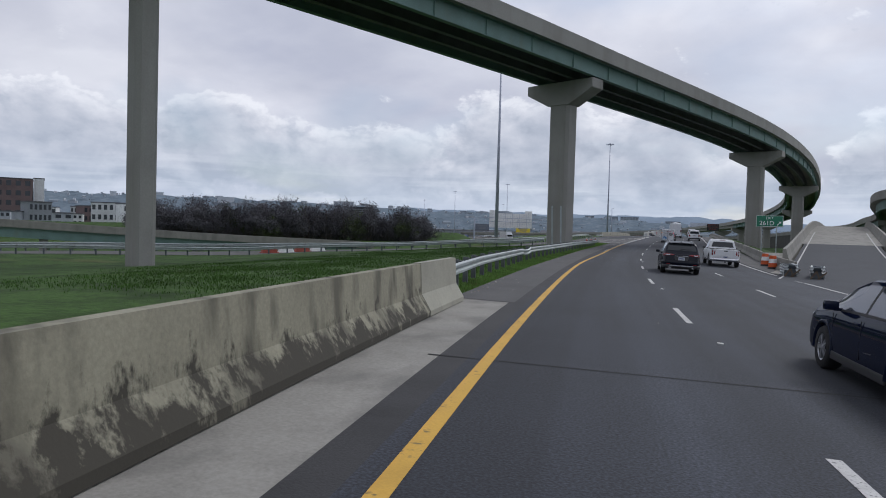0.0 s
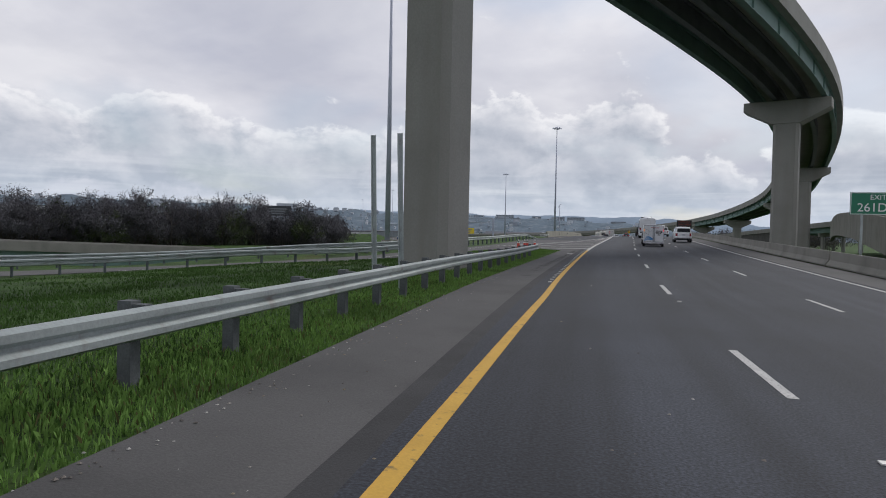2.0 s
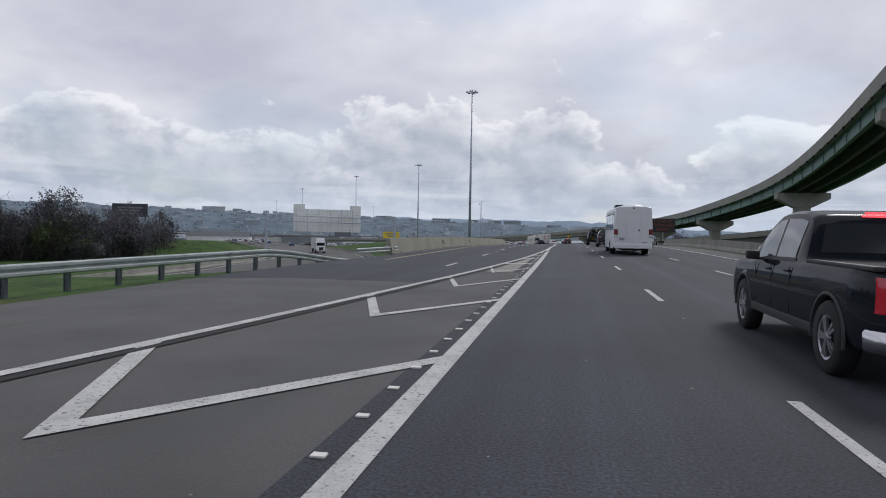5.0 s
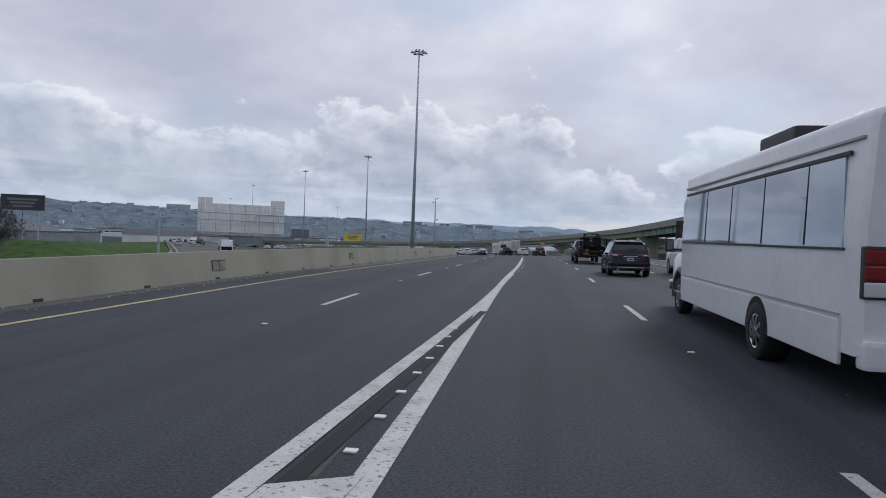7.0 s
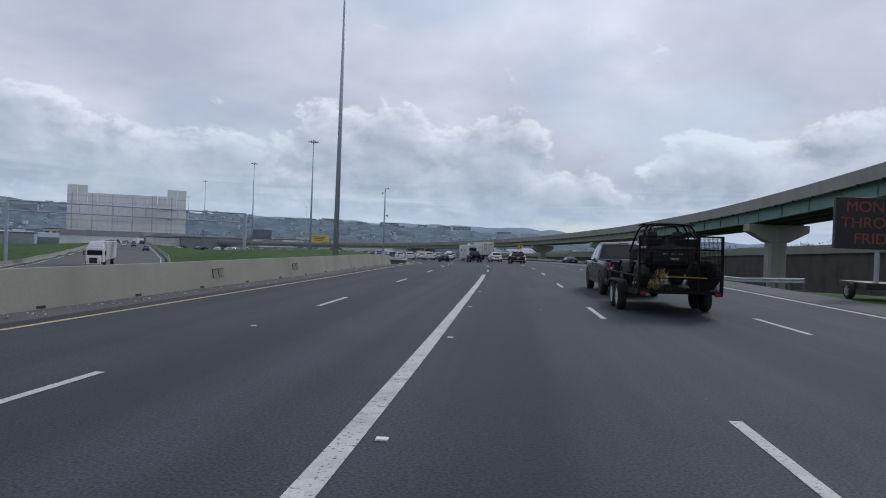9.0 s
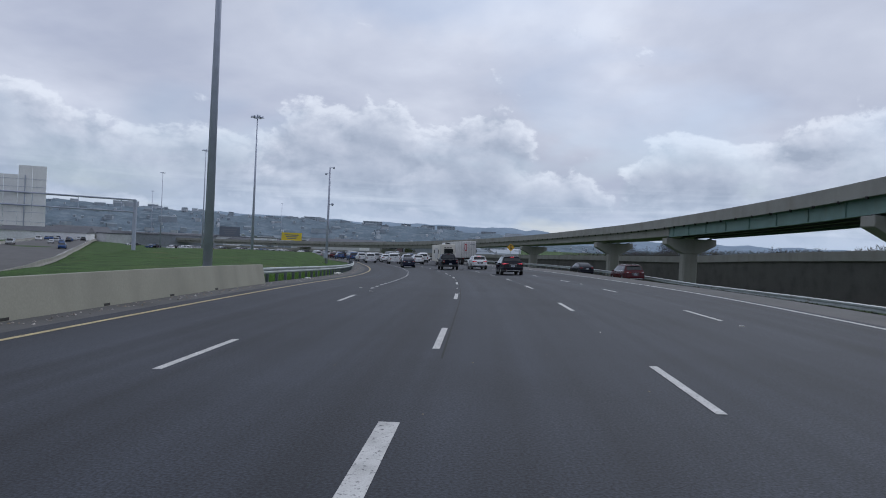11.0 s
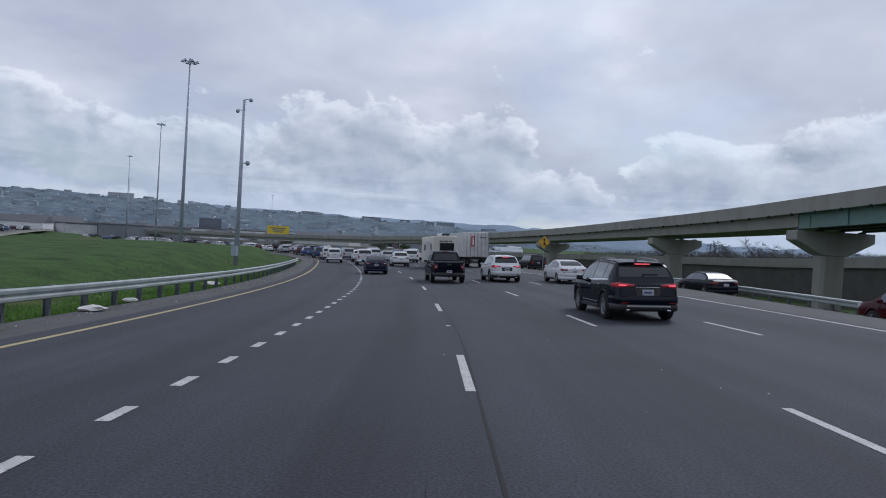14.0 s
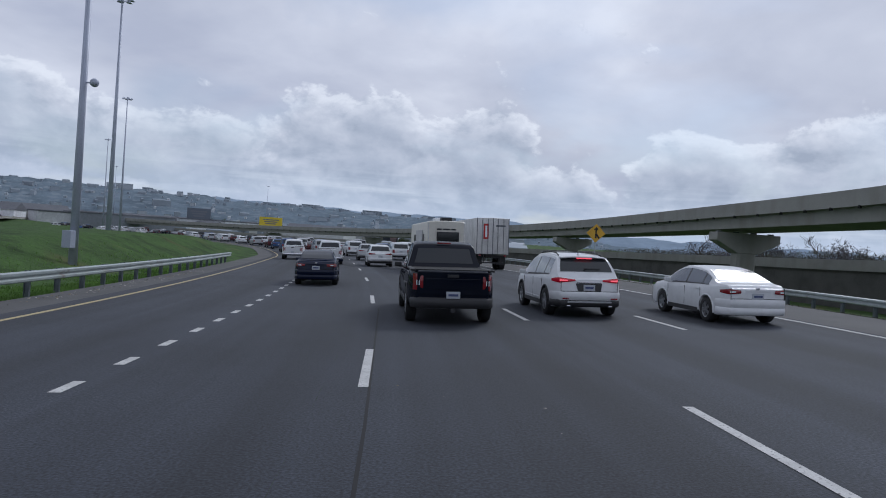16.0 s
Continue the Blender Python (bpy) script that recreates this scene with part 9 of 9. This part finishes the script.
# ---- long grass along the rails ----
def blades(name, label, count, spots, seed, tall=(0.10, 0.28), wide=0.016, mat=None, z_of=terrain):
    """Bent blades of grass, strewn where spots(rng) says."""
    r = random.Random(seed)
    xy = np.array([spots(r) for _ in range(count)])
    zs = z_of(xy[:, 0], xy[:, 1])
    v, f = [], []
    for (x, y), z in zip(xy, zs):
        h, a, w = r.uniform(*tall), r.uniform(0, 2 * math.pi), wide * r.uniform(0.7, 1.6)
        c, s_ = math.cos(a), math.sin(a)
        bend = h * r.uniform(0.1, 0.6)
        b = r.uniform(0, 2 * math.pi)
        dx, dy = bend * math.cos(b), bend * math.sin(b)
        n = len(v)
        v += [(x - w * c, y - w * s_, z - 0.03), (x + w * c, y + w * s_, z - 0.03), (x + dx * 0.35 + w * 0.6 * c, y + dy * 0.35 + w * 0.6 * s_, z + h * 0.6), (x + dx, y + dy, z + h * r.uniform(0.8, 1.0))]
        f += [(n, n + 1, n + 2), (n, n + 2, n + 3)]
    ob = link(name, v, f, mat or BLADE)
    return tagged(ob, label, "grass", "", "stuff")


def verge_edge(y):
    return float(np.interp(y, [-3, 9, 22.5, 31.5, 40.5, 45.8, 50.4, 55.6, 60.4, 62.3, 64.1, 65.4, 66.9, 68, 69.4], [-37, -31, -25, -19.5, -15.8, -12.4, -8.6, -2.6, 0.0, 0.4, 1.0, 1.6, 1.9, 2.7, 3.9])) + 0.05


def along_rail(r):
    s = S(-8) + (S(68) - S(-8)) * r.random()
    lat = -2.05 - abs(r.gauss(0, 1.6)) + r.uniform(-0.15, 0.1)
    x, y = on_road(s, lat)
    x, y = float(x), float(y)
    return (x, y) if x > verge_edge(y) else along_rail(r)


def weed_spots():
    """Clumps of weeds over the bank between the road and the ramp."""
    r = random.Random(71)
    hearts = []
    while len(hearts) < 520:
        x, y = on_road(S(-8) + (S(60) - S(-8)) * r.random(), -2.9 - 17 * r.random() ** 1.3)
        if float(x) > verge_edge(float(y)) + 0.5:
            hearts.append((float(x), float(y), r.uniform(0.35, 1.3)))

    def spot(q):
        x, y, spread = q.choice(hearts)
        return x + q.gauss(0, spread), y + q.gauss(0, spread)
    return spot


def on_tip(r):
    while True:
        y = r.uniform(55, 69.2)
        x = r.uniform(-2, 6)
        lo = float(np.interp(y, [55, 60.4, 62.3, 64.1, 65.4, 66.9, 68, 69.4], [-2.6, 0.0, 0.4, 1.0, 1.6, 1.9, 2.7, 3.9]))
        hi = float(np.interp(y, AXIS[:, 1], AXIS[:, 0])) - 1.82
        if lo < x < hi:
            return x, y


def median_verge(r):
    s = S(218) + (S(300) - S(218)) * r.random()
    x, y = on_road(s, -9.85 - abs(r.gauss(0, 1.5)))
    return float(x), float(y)


def right_verge(r):
    s = S(197) + (S(300) - S(197)) * r.random()
    lat = on_ramp(s) + 0.1 + 0.95 * r.random()
    x, y = on_road(s, lat)
    return float(x), float(y)


def turf_level(x, y):
    s, lat = to_road(x, y)
    return np.array([float(road_z(a, b)) - slip_sink(a, b) for a, b in zip(s, lat)])


DRY = material("dry_grass", (0.12, 0.115, 0.045), 0.9, vary=0.3, scale=0.8, fine=6, bump=0.0, spec=0.2)
blades("grass_by_rail", "long green grass under the guardrail", 95000, along_rail, 1, (0.03, 0.12), 0.008)
blades("grass_tip", "green grass at the tip of the gore", 90000, on_tip, 3, (0.03, 0.11), 0.008)
blades("grass_median", "long green grass beside the median guardrail", 70000, median_verge, 4, (0.05, 0.18), 0.010)
blades("grass_right_verge", "short olive grass along the shoulder", 14000, right_verge, 5, (0.015, 0.05), 0.02, OLIVE_TURF, z_of=turf_level)
WEED = material("bank_weeds", (0.060, 0.122, 0.027), 0.85, vary=0.35, scale=0.7, fine=5, bump=0.0, spec=0.2)
blades("bank_weeds", "dark green weeds in clumps on the bank", 105000, weed_spots(), 8, (0.03, 0.11), 0.014, WEED)
blades("dry_grass", "dry straw stalks among the grass", 6000, along_rail, 6, (0.04, 0.12), 0.006, DRY)

# ---- marks and joints on the pavement ----
TYRE_MARK = material("tyre_mark", (0.014, 0.014, 0.015), 0.8, vary=0.3, scale=3, fine=40, bump=0.2)


def strip(name, pts, width, mat, label, category="tyre mark", dz=0.004):
    p = resample(pts, 24, 2)
    t = np.gradient(p, axis=0)
    t /= np.linalg.norm(t, axis=1)[:, None]
    n = np.stack([t[:, 1], -t[:, 0]], -1) * width / 2
    return tagged(band(name, mat, p - n, p + n, dz), label, category, "", "structure")


def rp(y, lat):
    x, yy = on_road(S(y), lat)
    return float(x), float(yy)


strip("joint_bridge", [rp(-14.2, -0.9), rp(-13.9, 4), rp(-13.6, 9), rp(-13.4, 13)], 0.05, RUBBER_JOINT, "thin dark expansion joint across the road", "joint")
strip("joint_bridge_far", [rp(-7.05, -2.1), rp(-7.0, -0.4)], 0.06, RUBBER_JOINT, "dark joint where the bridge slab ends", "joint")
strip("joint_ramp_deck", [(-6.9, 127.7), (-2.07, 120.8), (2.75, 113.9)], 0.06, RUBBER_JOINT, "dark expansion joint slanting across the ramp lanes", "joint", 0.009)
strip("tyre_mark_a", [(3.05, 149.0), (3.45, 149.9), (3.85, 151.0)], 0.10, TYRE_MARK, "short dark skid mark by the lane line")
strip("tyre_mark_b", [(3.95, 149.6), (3.73, 148.3), (3.62, 147.2), (3.40, 145.9), (3.0, 144.2)], 0.11, TYRE_MARK, "curved dark skid mark on the asphalt")
strip("tyre_mark_c", [(7.1, 157.0), (6.25, 152.6), (5.6, 149.5), (5.3, 147.0)], 0.08, TYRE_MARK, "long faint skid mark in the lane")
strip("crack_lane", [rp(200, 0.30), rp(214, 0.34), rp(228, 0.27), rp(242, 0.33), rp(256, 0.28), rp(270, 0.3)], 0.035, RUBBER_JOINT, "long dark crack beside the lane line", "crack")

# grit and litter along the shoulders
GRIT = island_material("grit", [(0.30, 0.28, 0.25), (0.18, 0.16, 0.14), (0.45, 0.43, 0.40), (0.10, 0.09, 0.08), (0.24, 0.20, 0.14)])


def litter(name, label, count, spots, seed, size):
    r = random.Random(seed)
    v, f = [], []
    for _ in range(count):
        x, y, z = spots(r)
        q, a = size * r.uniform(0.4, 1.6), r.uniform(0, 6.28)
        n = len(v)
        for k in range(4):
            t_ = a + k * math.pi / 2 + r.uniform(-0.4, 0.4)
            v.append((x + q * math.cos(t_), y + q * math.sin(t_), z + 0.001))
        v.append((x + q * 0.2, y, z + q * r.uniform(0.4, 0.9)))
        f += [(n + k, n + (k + 1) % 4, n + 4) for k in range(4)]
    return tagged(link(name, v, f, GRIT), label, "grit", "", "stuff")


def edge_spot(s0, s1, lat, spread):
    def place(r):
        s = r.uniform(S(s0), S(s1))
        l = lat + r.gauss(0, spread)
        x, y = on_road(s, l)
        return float(x), float(y), float(road_z(s, l))
    return place


litter("litter_left_edge", "grit and dead leaves along the grass edge", 900, edge_spot(-6, 69, -1.95, 0.10), 51, 0.015)
litter("litter_median", "grit and debris at the foot of the median wall", 900, edge_spot(126, 221, -8.75, 0.22), 52, 0.03)
litter("litter_shoulder", "scattered grit on the shoulder", 300, edge_spot(-6, 68, -1.4, 0.35), 53, 0.012)
litter("litter_lane", "stray chips on the asphalt", 260, edge_spot(-10, 260, 2.2, 1.6), 54, 0.016)
litter("litter_median_verge", "grit along the median guardrail", 500, edge_spot(222, 290, -9.0, 0.25), 55, 0.03)
for y_, l_, w_ in ((246.5, -9.4, 0.30), (250.2, -9.9, 0.22), (262, -10.5, 0.35), (231, -9.2, 0.16)):
    x, y = on_road(S(y_), l_)
    top = empty("scrap", place_on_road(None, S(y_), l_, 0.0), "crumpled pale scrap lying in the grass", "litter")
    bm = bmesh.new()
    bmesh.ops.create_icosphere(bm, subdivisions=2, radius=w_)
    r = random.Random(int(y_))
    for q in bm.verts:
        q.co = Vector((q.co.x * 1.3, q.co.y, q.co.z * 0.35)) * r.uniform(0.7, 1.15)
    bmesh.ops.translate(bm, verts=bm.verts[:], vec=(0, 0, w_ * 0.25))
    part("crumpled_sheet", bm, REFLECTOR, top)

# drain spouts under the flyover's parapet
spouts = bmesh.new()
for k in range(20, len(FLYOVER) - 60, 2):
    p, q = FLYOVER[k], FLYOVER[k + 1]
    t = Vector((q[0] - p[0], q[1] - p[1], 0)).normalized()
    c = Vector((p[0] - t.y * (HALF - 0.05), p[1] + t.x * (HALF - 0.05), p[2] + 1.40))
    bmesh.ops.create_cube(spouts, size=1.0, matrix=Matrix.Translation(c) @ Matrix.Rotation(math.atan2(t.y, t.x), 4, "Z") @ Matrix.Diagonal((0.26, 0.18, 0.26, 1)))
part("drain_spouts", spouts, UNDER, flyover, "small dark drain spouts under the parapet")
